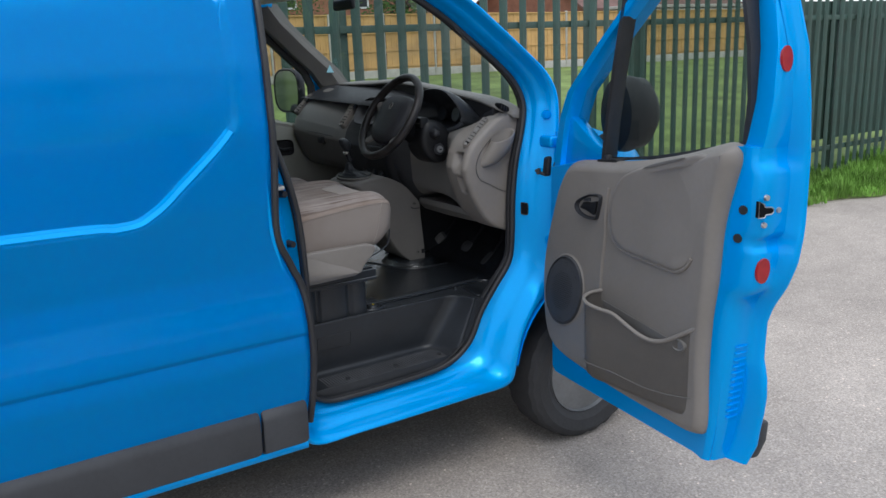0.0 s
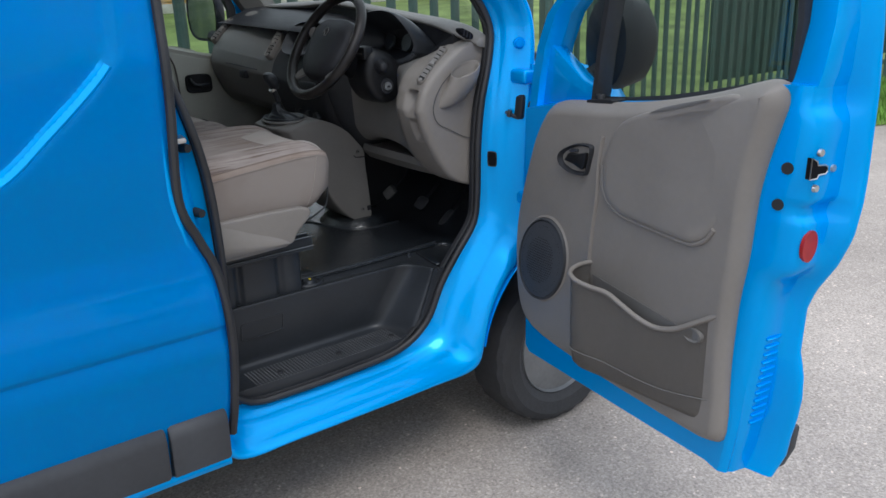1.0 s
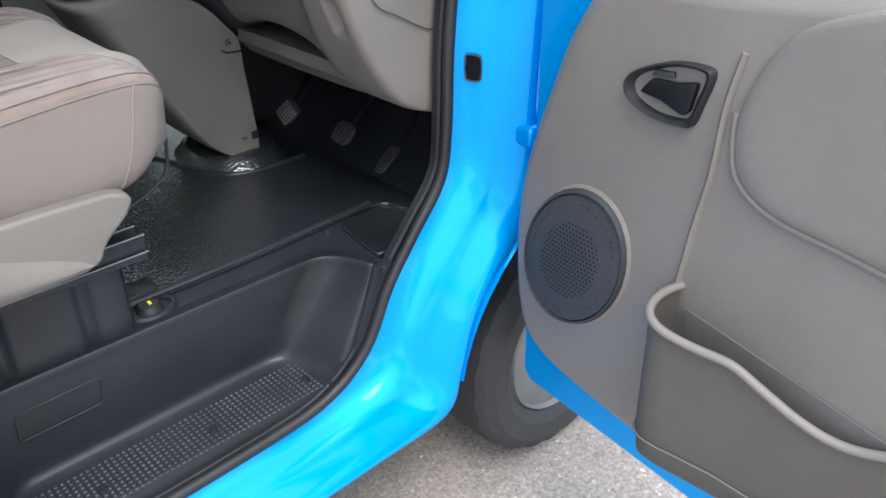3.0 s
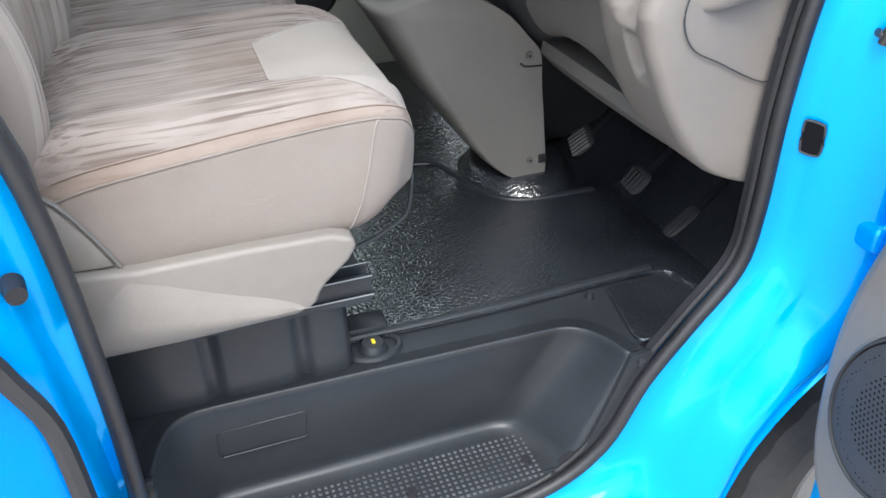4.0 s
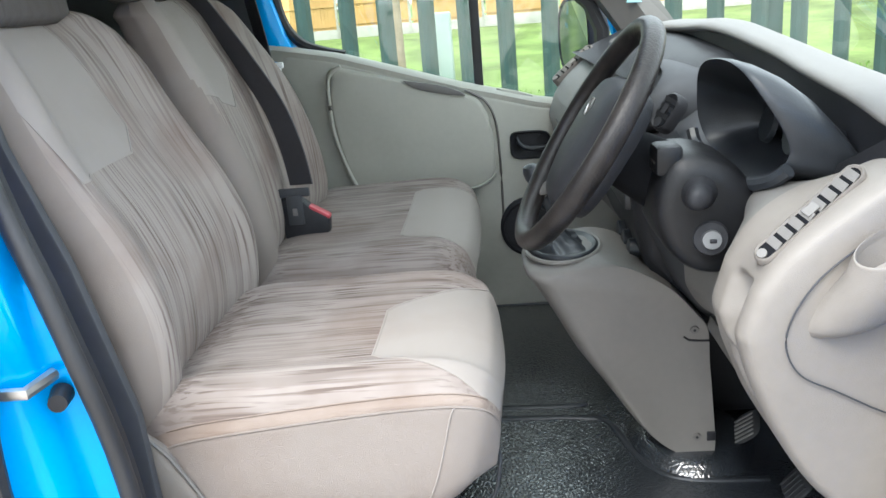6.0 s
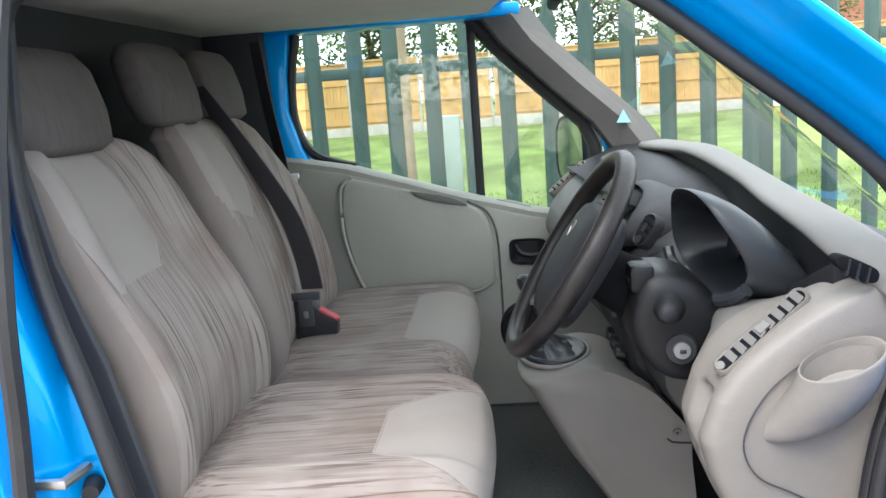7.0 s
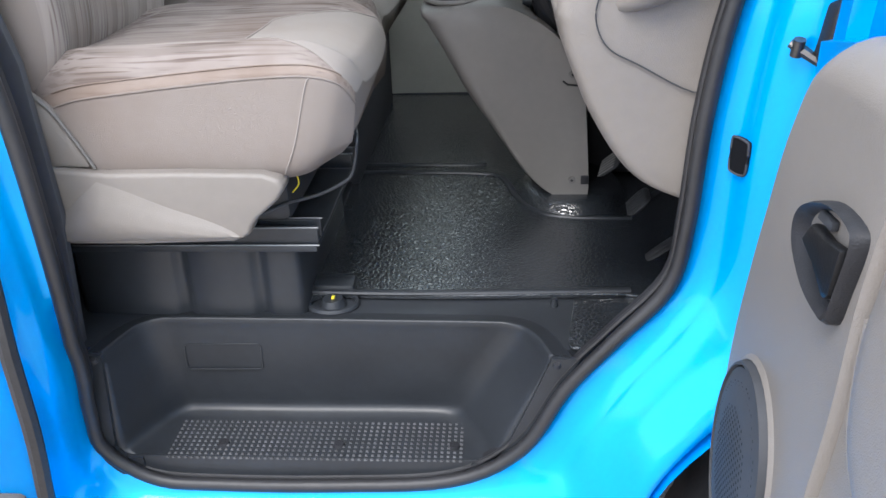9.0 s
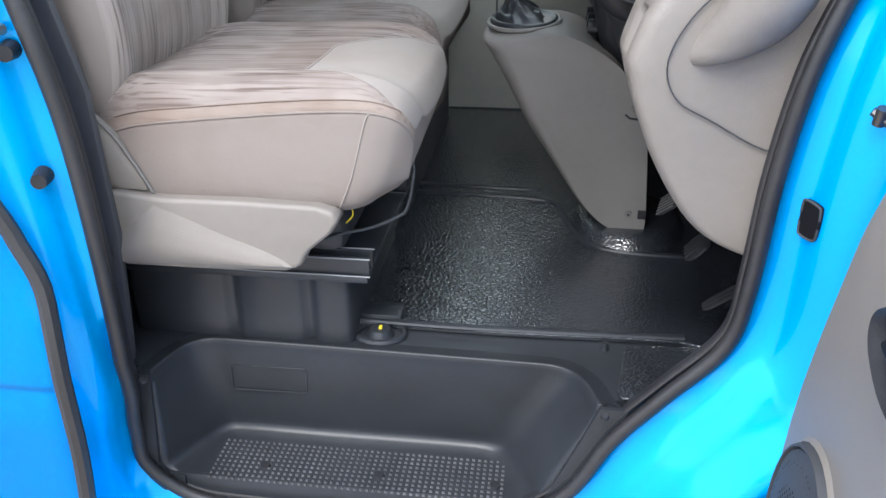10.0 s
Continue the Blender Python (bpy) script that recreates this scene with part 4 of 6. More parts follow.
def trim_ring(inset, w):
    out = []
    n = len(outline)
    for i, (u, z) in enumerate(outline):
        a, b = outline[i - 3], outline[(i + 3) % n]
        t = Vector((b[0] - a[0], b[1] - a[1])).normalized()
        rim_w = (interp(z, TRIM_W) - 0.085) * max(0, min(1, (u - 0.75) / 0.2)) * (1 - inset / 0.04)
        out.append(D(u + t.y * inset, w + rim_w, z - t.x * inset))
    return out


part("trim_panel", loft([trim_ring(0.003, 0.07), trim_ring(0.0, 0.08), trim_ring(0.001, 0.092), trim_ring(0.005, 0.103), trim_ring(0.012, 0.114), trim_ring(0.021, 0.124), trim_ring(0.03, 0.131), trim_ring(0.04, 0.134)]), GREY, door, "moulded grey plastic inner door trim", angle=60)
PADO = [(0.557, 1.2), (0.576, 1.261), (0.613, 1.318), (0.668, 1.352), (0.785, 1.391), (0.908, 1.425), (0.985, 1.442), (1.02, 1.42), (1.02, 1.33), (1.0, 1.22), (0.985, 1.165), (0.965, 1.12), (0.937, 1.08), (0.897, 1.058), (0.84, 1.056), (0.732, 1.064), (0.649, 1.07), (0.6, 1.086), (0.569, 1.114), (0.557, 1.16)]
pado = [(v.x, v.y) for v in spline([(a, b, 0) for a, b in PADO], 3, True)]
padr = lambda s, w: [D(0.79 + (u - 0.79) * s, w - 0.02 * max(0, min(1, (u - 0.9) / 0.12)), 1.25 + (z - 1.25) * s) for u, z in pado]
part("armrest_pad", loft([padr(1.0, 0.124), padr(0.998, 0.136), padr(0.985, 0.1425), padr(0.96, 0.146), padr(0.9, 0.147), padr(0.82, 0.1475)]), GREY, door, angle=60)
part("trim_crease", tube([D(u, 0.136, z) for u, z in inside_line([(0.553, 1.2), (0.555, 1.16), (0.567, 1.112), (0.6, 1.083), (0.649, 1.067), (0.732, 1.061), (0.84, 1.053), (0.897, 1.055), (0.937, 1.077), (0.96, 1.11)])], 0.0065, 8), GREY, door)
part("grab_slot", slab(inside_line([(0.735, 1.372), (0.78, 1.379), (0.876, 1.406), (0.93, 1.428), (0.86, 1.412), (0.78, 1.39), (0.735, 1.372)], 3)[:-1], 0.143, 0.1485, uz, 0.002), GREY_DARK, door)
part("trim_rib", tube([D(u, 0.13, z) for u, z in inside_line([(0.50, 0.87), (0.515, 1.0), (0.53, 1.1), (0.535, 1.2), (0.55, 1.28)])], 0.013, 8, flat=0.5), GREY, door)

# door bin
RIM = [(0.511, 0.128, 0.894), (0.503, 0.165, 0.892), (0.506, 0.2, 0.886), (0.522, 0.222, 0.878), (0.552, 0.225, 0.868), (0.6, 0.213, 0.860), (0.655, 0.2, 0.857), (0.70, 0.191, 0.838), (0.76, 0.179, 0.812), (0.815, 0.167, 0.801), (0.87, 0.156, 0.814), (0.93, 0.144, 0.85), (0.985, 0.128, 0.886)]
pl = []
for g, f, us in ((1.0, 1.0, 1.0), (0.96, 0.995, 1.0), (0.75, 0.98, 1.0), (0.5, 0.965, 1.0), (0.25, 0.95, 1.0), (0.1, 0.88, 0.99), (0.03, 0.7, 0.98), (0.0, 0.3, 0.97), (0.0, 0.0, 0.96)):
    pl.append(spline([D(0.75 + (u - 0.75) * us, 0.12 + (w - 0.12) * f, 0.565 + (z - 0.565) * g) for u, w, z in RIM], 4))
bm = loft(pl, closed=False)
bmesh.ops.solidify(bm, geom=bm.faces[:], thickness=0.006)
pocket = part("door_pocket", bm, GREY, door, "grey plastic door bin", angle=60)
part("pocket_rim", tube(pl[0], 0.0075, 10), GREY, pocket)
part("pocket_seam", tube([p + DN * 0.004 for p in pl[4]], 0.0016, 6), GREY_DARK, pocket)
part("pocket_notch", loft([[D(0.925 + r * math.cos(a), 0.137 + h, 0.815 + r * 0.7 * math.sin(a)) for a in np.linspace(0, 2 * math.pi, 20, endpoint=False)] for r, h in ((0.032, 0.0), (0.031, 0.012), (0.026, 0.013), (0.02, 0.008))]), GREY_DARK, pocket)
part("pocket_back", slab([(0.525, 0.86), (0.95, 0.81), (0.94, 0.60), (0.56, 0.60)], 0.136, 0.139, uz), GREY_DARK, pocket)

# speaker, handle, lock slide
spk = lambda s, h, c=0.0: [D(0.278 + 0.11 * s * math.cos(a) + 0.03 * s * math.sin(a), 0.132 + h, 0.836 + 0.138 * s * math.sin(a)) for a in np.linspace(0, 2 * math.pi, 36, endpoint=False)]
part("speaker_rim", loft([spk(1.07, -0.004), spk(1.065, 0.008), spk(1.045, 0.014), spk(1.02, 0.0145), spk(1.01, 0.006)], caps=False), CHARCOAL, door)
part("speaker_moulding", loft([spk(1.18, -0.004), spk(1.12, 0.003), spk(1.075, 0.006), spk(1.065, 0.002)], caps=False), GREY, door, angle=70)
grille = part("speaker_grille", loft([spk(1.01, 0.004), spk(0.99, 0.012), spk(0.7, 0.017), spk(0.2, 0.019)]), CHARCOAL, door, "dark oval speaker grille")
holes = bmesh.new()
for i in range(-12, 13):
    for j in range(-15, 16):
        a, b = i * 0.0085 + (j % 2) * 0.004, j * 0.0085
        if (a / 0.095) ** 2 + (b / 0.12) ** 2 < 1:
            c = [holes.verts.new(D(0.278 + a + b * 0.22 + p * 0.0024, 0.1525 - 0.0085 * ((a / 0.11) ** 2 + (b / 0.138) ** 2), 0.836 + b + q * 0.0024)) for p, q in ((-1, 0), (0, -1), (1, 0), (0, 1))]
            holes.faces.new(c)
tagged(part("hole_pattern", holes, VOID, grille, "fine rows of small holes", smooth=False), kind="stuff")
HP = [(0.398, 1.226), (0.368, 1.208), (0.357, 1.188), (0.37, 1.167), (0.416, 1.152), (0.465, 1.153), (0.487, 1.16), (0.498, 1.192), (0.51, 1.236), (0.498, 1.248), (0.447, 1.244)]
hp = [(v.x, v.y) for v in spline([(a, b, 0) for a, b in HP], 3, True)]
hnd = lambda s, w: [D(0.432 + (u - 0.432) * s, w, 1.2 + (z - 1.2) * s) for u, z in hp]
handle = part("inner_handle", loft([hnd(1.03, 0.128), hnd(1.02, 0.142), hnd(0.97, 0.147), hnd(0.88, 0.143), hnd(0.8, 0.134), hnd(0.3, 0.133)]), BLACK, door, "black teardrop inner door handle", angle=60)
part("lever", slab([(0.388, 1.186), (0.43, 1.182), (0.47, 1.17), (0.482, 1.18), (0.49, 1.225), (0.45, 1.215), (0.41, 1.212)], 0.134, 0.147, uz, 0.005), SHROUD, handle)
part("lever_plate", slab([(0.405, 1.214), (0.445, 1.219), (0.445, 1.228), (0.41, 1.224)], 0.134, 0.141, uz, 0.002), CHARCOAL, handle)
slide = part("lock_slide", loft([[D(0.435, w, 1.352), D(0.435, w, 1.365), D(0.442, w, 1.3675), D(0.535, w, 1.376), D(0.542, w, 1.374), D(0.542, w, 1.36)] for w in (0.048, 0.051, 0.097, 0.1)]), BLACK, door, "black sliding lock plate")
part("lock_button", loft([[D(0.465 + r * math.cos(a), 0.075 + r * 0.8 * math.sin(a), z) for a in np.linspace(0, 2 * math.pi, 14, endpoint=False)] for r, z in ((0.016, 1.365), (0.015, 1.38), (0.011, 1.384))]), BLACK, slide)


def plate_pt(w, z, off=0.0):
    return D(interp(z, PLATE_U) + 0.002 + off, w, z)


slot = [(0.092, 1.319), (0.073, 1.309), (0.069, 1.300), (0.042, 1.297), (0.033, 1.292), (0.032, 1.282), (0.040, 1.276), (0.063, 1.277), (0.068, 1.269), (0.092, 1.270)]
latch = part("latch", loft([[plate_pt(w - 0.004, z, o) for w, z in slot] for o in (-0.01, 0.0025)]), VOID, door, "black latch slot")
part("latch_rim", tube([plate_pt(w - 0.004, z, 0.002) for w, z in slot], 0.0022, 6, True), METAL, latch)
for w, z in ((0.058, 1.327), (0.008, 1.285), (0.062, 1.246)):
    part("screw", disc(plate_pt(w, z, -0.002), DU, 0.0095, 0.007, 12, 0.008), METAL, door, "zinc hex screw")
for z in (1.284, 1.196):
    u, w = interp(z, TRIM_U), interp(z, TRIM_W)
    part("plug", disc(D(u + 0.045, w - 0.008, z), (DN + DU * 0.25), 0.014, 0.008, 14), BLACK, door)
for w, z, rw, rz in ((0.045, 1.103, 0.026, 0.039), (0.0, 1.716, 0.021, 0.036)):
    part("reflector", loft([[plate_pt(w + math.cos(a) * rw, z + math.sin(a) * rz, h) for a in np.linspace(0, 2 * math.pi, 28, endpoint=False)] for h in (-0.004, 0.005)]), RED, door, "dark red round reflector sticker")
for k in range(12):
    z = 0.593 + 0.0226 * k
    part("louvre", tube([plate_pt(0.062, z, 0.001), plate_pt(0.05, z, 0.0028), plate_pt(0.022, z, 0.0028), plate_pt(0.012, z, 0.001)], 0.0045, 6, flat=0.6), PAINT, door)
part("lower_moulding", slab([(0.10, 0.43), (1.09, 0.43), (1.118, 0.5), (1.125, 0.575), (0.10, 0.575)], -0.07, -0.03, uz, 0.012), BUMPER, door, "dark grey plastic lower door moulding")
# mirror on the outside of the open door
mir = part("door_mirror", loft([[D(0.25 + 0.10 * math.cos(a) * s, -0.13 - d, 1.50 + 0.15 * math.sin(a) * s) for a in np.linspace(0, 2 * math.pi, 20, endpoint=False)] for d, s in ((-0.02, 0.3), (0.0, 0.95), (0.05, 1.0), (0.13, 0.9), (0.17, 0.6))]), BLACK, door, "black door mirror")
part("mirror_arm", tube([D(0.22, -0.02, 1.36), D(0.24, -0.14, 1.42)], 0.035, 8), BLACK, mir)
# pillar fittings
hole_at = lambda q, z, off: Vector((0.6185 + 0.517 * q - 0.856 * off, 0.082 - 0.856 * q - 0.517 * off, z))
hole_line = [(v.x, v.y) for v in spline([(q, z, 0) for q, z in ((-0.013, 1.133), (-0.008, 1.139), (0.011, 1.137), (0.017, 1.13), (0.017, 1.096), (0.011, 1.088), (-0.008, 1.089), (-0.013, 1.096))], 3, True)]
access = part("access_hole", loft([[hole_at(q, z, o) for q, z in hole_line] for o in (-0.006, 0.0035)]), VOID, van, "dark access hole in the pillar")
part("hole_rim", tube([hole_at(q, z, 0.003) for q, z in hole_line], 0.0018, 6, True), CHARCOAL, access)
DARK_STEEL = mat("oiled_dark_steel", (0.09, 0.085, 0.08), 0.4, 0.8, var=0.4, scale=30)
strap = part("check_strap", tube([(0.648, 0.04, 1.276), (0.662, 0.034, 1.268), (0.69, 0.018, 1.25), (0.712, 0.0, 1.238), (0.735, -0.02, 1.232)], [0.009, 0.012, 0.009, 0.008, 0.008], 8, flat=0.6), DARK_STEEL, van, "dark steel door check strap")
part("strap_pin", disc((0.655, 0.033, 1.262), (0, -0.3, 1), 0.0075, 0.022, 12), DARK_STEEL, strap)
part("strap_gasket", slab([(0.674, 1.26), (0.682, 1.25), (0.694, 1.256), (0.702, 1.325), (0.694, 1.335), (0.682, 1.326)], -0.004, 0.04, xz, 0.005), BLACK, van, "black rubber strap gasket")
part("bolt_washer", disc((0.70, 0.034, 1.5), (-0.4, -1, 0), 0.019, 0.005, 20), PAINT, van)
part("pillar_bolt", disc((0.70, 0.035, 1.5), (-0.4, -1, 0), 0.013, 0.012, 6), PAINT, van)
for z in (0.98, 1.393):
    part("hinge", join(box(0.672, 0.735, -0.03, 0.05, z - 0.024, z + 0.024, 0.014, 4), disc((0.724, -0.016, z - 0.04), (0, 0, 1), 0.012, 0.08, 16)), PAINT, van)
for x, y, z in ((-0.456, 0.045, 1.317), (-0.445, 0.035, 1.14)):
    part("pillar_stud", disc((x, y + 0.02, z), (0.3, -1, 0), 0.014, 0.03, 14, 0.011), BLACK, van)
part("door_striker", tube([(-0.515, 0.06, 1.345), (-0.505, 0.01, 1.345), (-0.465, 0.01, 1.345), (-0.458, 0.06, 1.345)], 0.008, 8), METAL, van, "steel door striker")

# ---- dashboard ----
KNEE = [(0.60, 1.00), (0.556, 1.016), (0.50, 1.035), (0.455, 1.085), (0.413, 1.16), (0.382, 1.235), (0.366, 1.295), (0.385, 1.35), (0.415, 1.395), (0.47, 1.44), (0.535, 1.485), (0.60, 1.51), (0.66, 1.515)]

kx = lambda z: interp(z, [(b, a) for a, b in KNEE])
KNEE_FINE = sorted(KNEE[:6] + [(kx(z), z) for z in (1.175, 1.188, 1.2, 1.25, 1.261, 1.268, 1.276, 1.284, 1.335, 1.344, 1.357, 1.366)] + KNEE[6:], key=lambda p: p[1])


def scoop(y, z):
    """Depth of the two switch pockets sunk into the dash face beside the door."""
    up = interp(z, [(1.268, 0.0), (1.284, 0.018), (1.335, 0.05), (1.344, 0.054), (1.357, 0.0)]) * interp(y, [(0.18, 0.0), (0.186, 1.0), (0.228, 0.75), (0.244, 0.0)])
    low = interp(z, [(1.188, 0.0), (1.2, 0.026), (1.25, 0.03), (1.261, 0.0)]) * interp(y, [(0.18, 0.0), (0.186, 1.0), (0.212, 0.8), (0.22, 0.0)])
    return up + low


def dash_section(y, dx, low, dz=0.0):
    """(x, z) profile of the dashboard at y; dx shifts it forward, low lifts the bottom edge."""
    top = interp(y, [(0.2, 1.56), (0.25, 1.5), (0.32, 1.452), (0.37, 1.43), (0.62, 1.43), (0.7, 1.45), (0.8, 1.6)])
    back = interp(y, [(0.29, 0.0), (0.315, 0.40), (0.345, 0.45), (0.6, 0.45), (0.68, 0.40), (0.74, 0.0)])
    pts = [(max(x + dx + scoop(y, z), back), min(max(z, low) + dz, top)) for x, z in KNEE_FINE]
    return [Vector((x, y, z)) for x, z in pts] + [Vector((0.86, y, min(1.48 + dz, top))), Vector((0.86, y, 1.0))]


stations = [(0.143, 0.03, 0.9, 0.0), (0.149, 0.008, 0.9, 0.005), (0.163, 0.0, 0.9, 0.005), (0.174, 0.0, 0.9, 0.005), (0.18, 0.0, 0.91, 0.005), (0.186, 0.0, 0.915, 0.005), (0.2, 0.0, 0.92, 0.005), (0.212, 0.0, 0.93, 0.005), (0.22, 0.0, 0.935, 0.005), (0.228, 0.0, 0.94, 0.005), (0.244, 0.0, 0.95, 0.005), (0.252, 0.0, 0.955, 0.005), (0.30, -0.005, 1.0, 0.01), (0.33, -0.012, 1.1, 0.02), (0.42, -0.008, 1.12, 0.02), (0.55, -0.005, 1.13, 0.02), (0.66, 0.0, 1.1, 0.02), (0.74, -0.01, 1.02, 0.025),
            (0.8, -0.02, 0.95, 0.03), (1.05, -0.05, 0.95, 0.04), (1.12, -0.05, 1.05, 0.045), (1.3, -0.095, 1.12, 0.065), (1.5, -0.125, 1.1, 0.085), (1.64, -0.13, 1.1, 0.09), (1.68, -0.09, 1.1, 0.08)]
# Beyond the driver's end the grey darkens: passenger-side shade put into colour.
part("dashboard", loft([dash_section(*s) for s in stations], mats=lambda i, j: 0 if i < 12 else 2 if 16 <= i < 20 else 1), [GREY, GREY_DARK, CHARCOAL], van, "grey moulded plastic dashboard", sub=2, angle=80)
# padded roll along the glass: y, front edge x and z, crest x and z
PAD = [(0.13, 0.600, 1.499, 0.640, 1.524), (0.15, 0.592, 1.506, 0.638, 1.532), (0.17, 0.583, 1.514, 0.632, 1.542), (0.21, 0.568, 1.530, 0.625, 1.556), (0.25, 0.558, 1.543, 0.62, 1.565), (0.33, 0.553, 1.560, 0.612, 1.578), (0.5, 0.55, 1.580, 0.604, 1.594),
       (0.65, 0.560, 1.592, 0.605, 1.607), (0.8, 0.560, 1.605, 0.605, 1.620), (0.95, 0.552, 1.618, 0.60, 1.634), (1.1, 0.548, 1.620, 0.60, 1.636), (1.3, 0.548, 1.610, 0.605, 1.628), (1.5, 0.520, 1.605, 0.60, 1.622), (1.68, 0.55, 1.60, 0.62, 1.61)]
padl = []
for y, xe, ze, xt, zt in PAD:
    padl.append([Vector((xe + 0.03, y, ze - 0.012)), Vector((xe + 0.008, y, ze - 0.008)), Vector((xe, y, ze)), Vector((xe + 0.006, y, ze + 0.008)), Vector((xe * 0.65 + xt * 0.35, y, ze * 0.4 + zt * 0.6 + 0.003)), Vector((xt, y, zt)), Vector((xt + 0.022, y, zt - 0.01)), Vector((xt + 0.05, y, zt - 0.05)), Vector((xt + 0.06, y, zt - 0.10))])
part("dash_pad", loft(resample(padl, 4, 2)), GREY_DARK, van, "grey padded roll along the windscreen", angle=75)
# black tray between the dash face and the roll
trl = []
for y, xe, ze, xt, zt in PAD[3:]:
    f = interp(y, [(0.21, 0.0), (0.33, 1.0)])
    o = interp(y, [(0.75, 0.0), (0.9, -0.11), (1.2, -0.17), (1.65, -0.21)])
    zf = interp(y, [(0.21, 1.53), (0.33, 1.468), (0.7, 1.468), (0.85, 1.56), (1.2, 1.58), (1.65, 1.595)])
    trl.append([Vector((0.56 - 0.03 * f + o, y, zf - 0.05)), Vector((0.562 - 0.02 * f + o, y, zf + 0.25 * o)), Vector((0.572 + o * 0.5, y, zf + 0.002)), Vector((xe + 0.02, y, zf + 0.012)), Vector((xe + 0.016, y, ze - 0.002)), Vector((xe + 0.05, y, ze - 0.004)), Vector((xe + 0.05, y, zf - 0.03))])
part("dash_tray", loft(trl), BLACK, van, "black dashboard top tray", angle=60)
dem = part("demister", slab([(v.x, v.y) for v in spline([(0.534, 1.546, 0), (0.542, 1.555, 0), (0.566, 1.546, 0), (0.588, 1.533, 0), (0.588, 1.519, 0), (0.577, 1.517, 0), (0.552, 1.53, 0)], 3, True)], 0.134, 0.16, xz, 0.003), VOID, van, "black side demister vent")
for k in range(3):
    part("slat", loft([[Vector((0.5475 + 0.0125 * k + dx + 0.004 * h, y, 1.529 - 0.0062 * k + 0.021 * h)) for dx, y in ((-0.0015, 0.131), (0.0015, 0.131), (0.0015, 0.15), (-0.0015, 0.15))] for h in (0, 1)]), BLACK, dem)
# instrument cowl: a hood that falls away forwards from its open mouth
mouth = spline([(0.477, 0.35, 1.462), (0.487, 0.335, 1.49), (0.474, 0.332, 1.525), (0.45, 0.342, 1.567), (0.431, 0.37, 1.60), (0.422, 0.42, 1.612), (0.419, 0.485, 1.609), (0.423, 0.55, 1.598), (0.428, 0.60, 1.58), (0.433, 0.63, 1.552), (0.437, 0.637, 1.50), (0.45, 0.62, 1.457), (0.46, 0.55, 1.438), (0.462, 0.42, 1.438)], 4, True)
MC = Vector((0.445, 0.485, 1.525))


def ring(sy, sz, dx, dz=0.0, flat=0.0):
    return [Vector((p.x + dx + flat * (0.53 - p.x), MC.y + (p.y - MC.y) * sy, MC.z + (p.z - MC.z) * sz + dz)) for p in mouth]


def hood(t):
    """Outer skin: from the mouth's rim in a curve down to the dash top."""
    out = []
    for p in mouth:
        a = Vector((p.x, MC.y + (p.y - MC.y) * 1.03, MC.z + (p.z - MC.z) * 1.02))
        b = Vector((p.x + 0.105, MC.y + (p.y - MC.y) * 1.16, p.z - 0.018))
        c = Vector((0.60, MC.y + (p.y - MC.y) * 1.0, 1.425))
        out.append(a * (1 - t) ** 2 + b * 2 * t * (1 - t) + c * t * t)
    return out


cowl = part("instrument_cowl", loft([ring(0.75, 0.4, 0.10, -0.02), ring(0.85, 0.6, 0.07, -0.01), ring(0.94, 0.88, 0.025, -0.004), ring(0.975, 0.965, 0.004), ring(1.0, 1.0, -0.004), ring(1.02, 1.015, -0.002)] + [hood(t) for t in (0.05, 0.15, 0.3, 0.45, 0.6, 0.75, 0.9, 1.0)], caps=False), BLACK_SATIN, van, "black hooded instrument cowl", angle=70)
part("instrument_face", loft([ring(0.76, 0.41, 0.098, -0.02), ring(0.4, 0.2, 0.10, -0.02)]), BLACK, cowl)
for dy in (-0.07, 0.07):
    part("dial", disc((0.525, 0.485 + dy * 0.8, 1.495), (-1, 0, 0.25), 0.032, 0.008, 24, 0.03), BLACK_SATIN, cowl)
part("cowl_lip", tube(spline([(0.478, 0.322, 1.468), (0.462, 0.345, 1.448), (0.447, 0.40, 1.434), (0.44, 0.485, 1.436), (0.436, 0.57, 1.44), (0.428, 0.625, 1.452), (0.425, 0.645, 1.475)], 4), 0.011, 8), BLACK_SATIN, cowl)
# display hood over the centre of the dash
HC = Vector((0.405, 0.96, 1.50))
hoodp = lambda s, x, dz=0.0: [Vector((x + 0.05 * math.sin(t) * (x < 0.45), HC.y + 0.15 * s * math.copysign(abs(math.cos(t)) ** 0.6, math.cos(t)), HC.z + dz + 0.062 * s * math.copysign(abs(math.sin(t)) ** 0.8, math.sin(t)))) for t in np.linspace(0, 2 * math.pi, 32, endpoint=False)]
dhood = part("display_hood", loft([hoodp(0.8, 0.46), hoodp(0.88, 0.40), hoodp(0.95, 0.375), hoodp(1.02, 0.38), hoodp(1.06, 0.41), hoodp(1.02, 0.5, -0.01), hoodp(0.9, 0.56, -0.03)], caps=False), CHARCOAL, van, "dark grey hooded centre display", angle=70)
part("display", loft([hoodp(0.86, 0.445), hoodp(0.3, 0.45)]), BLACK, dhood)


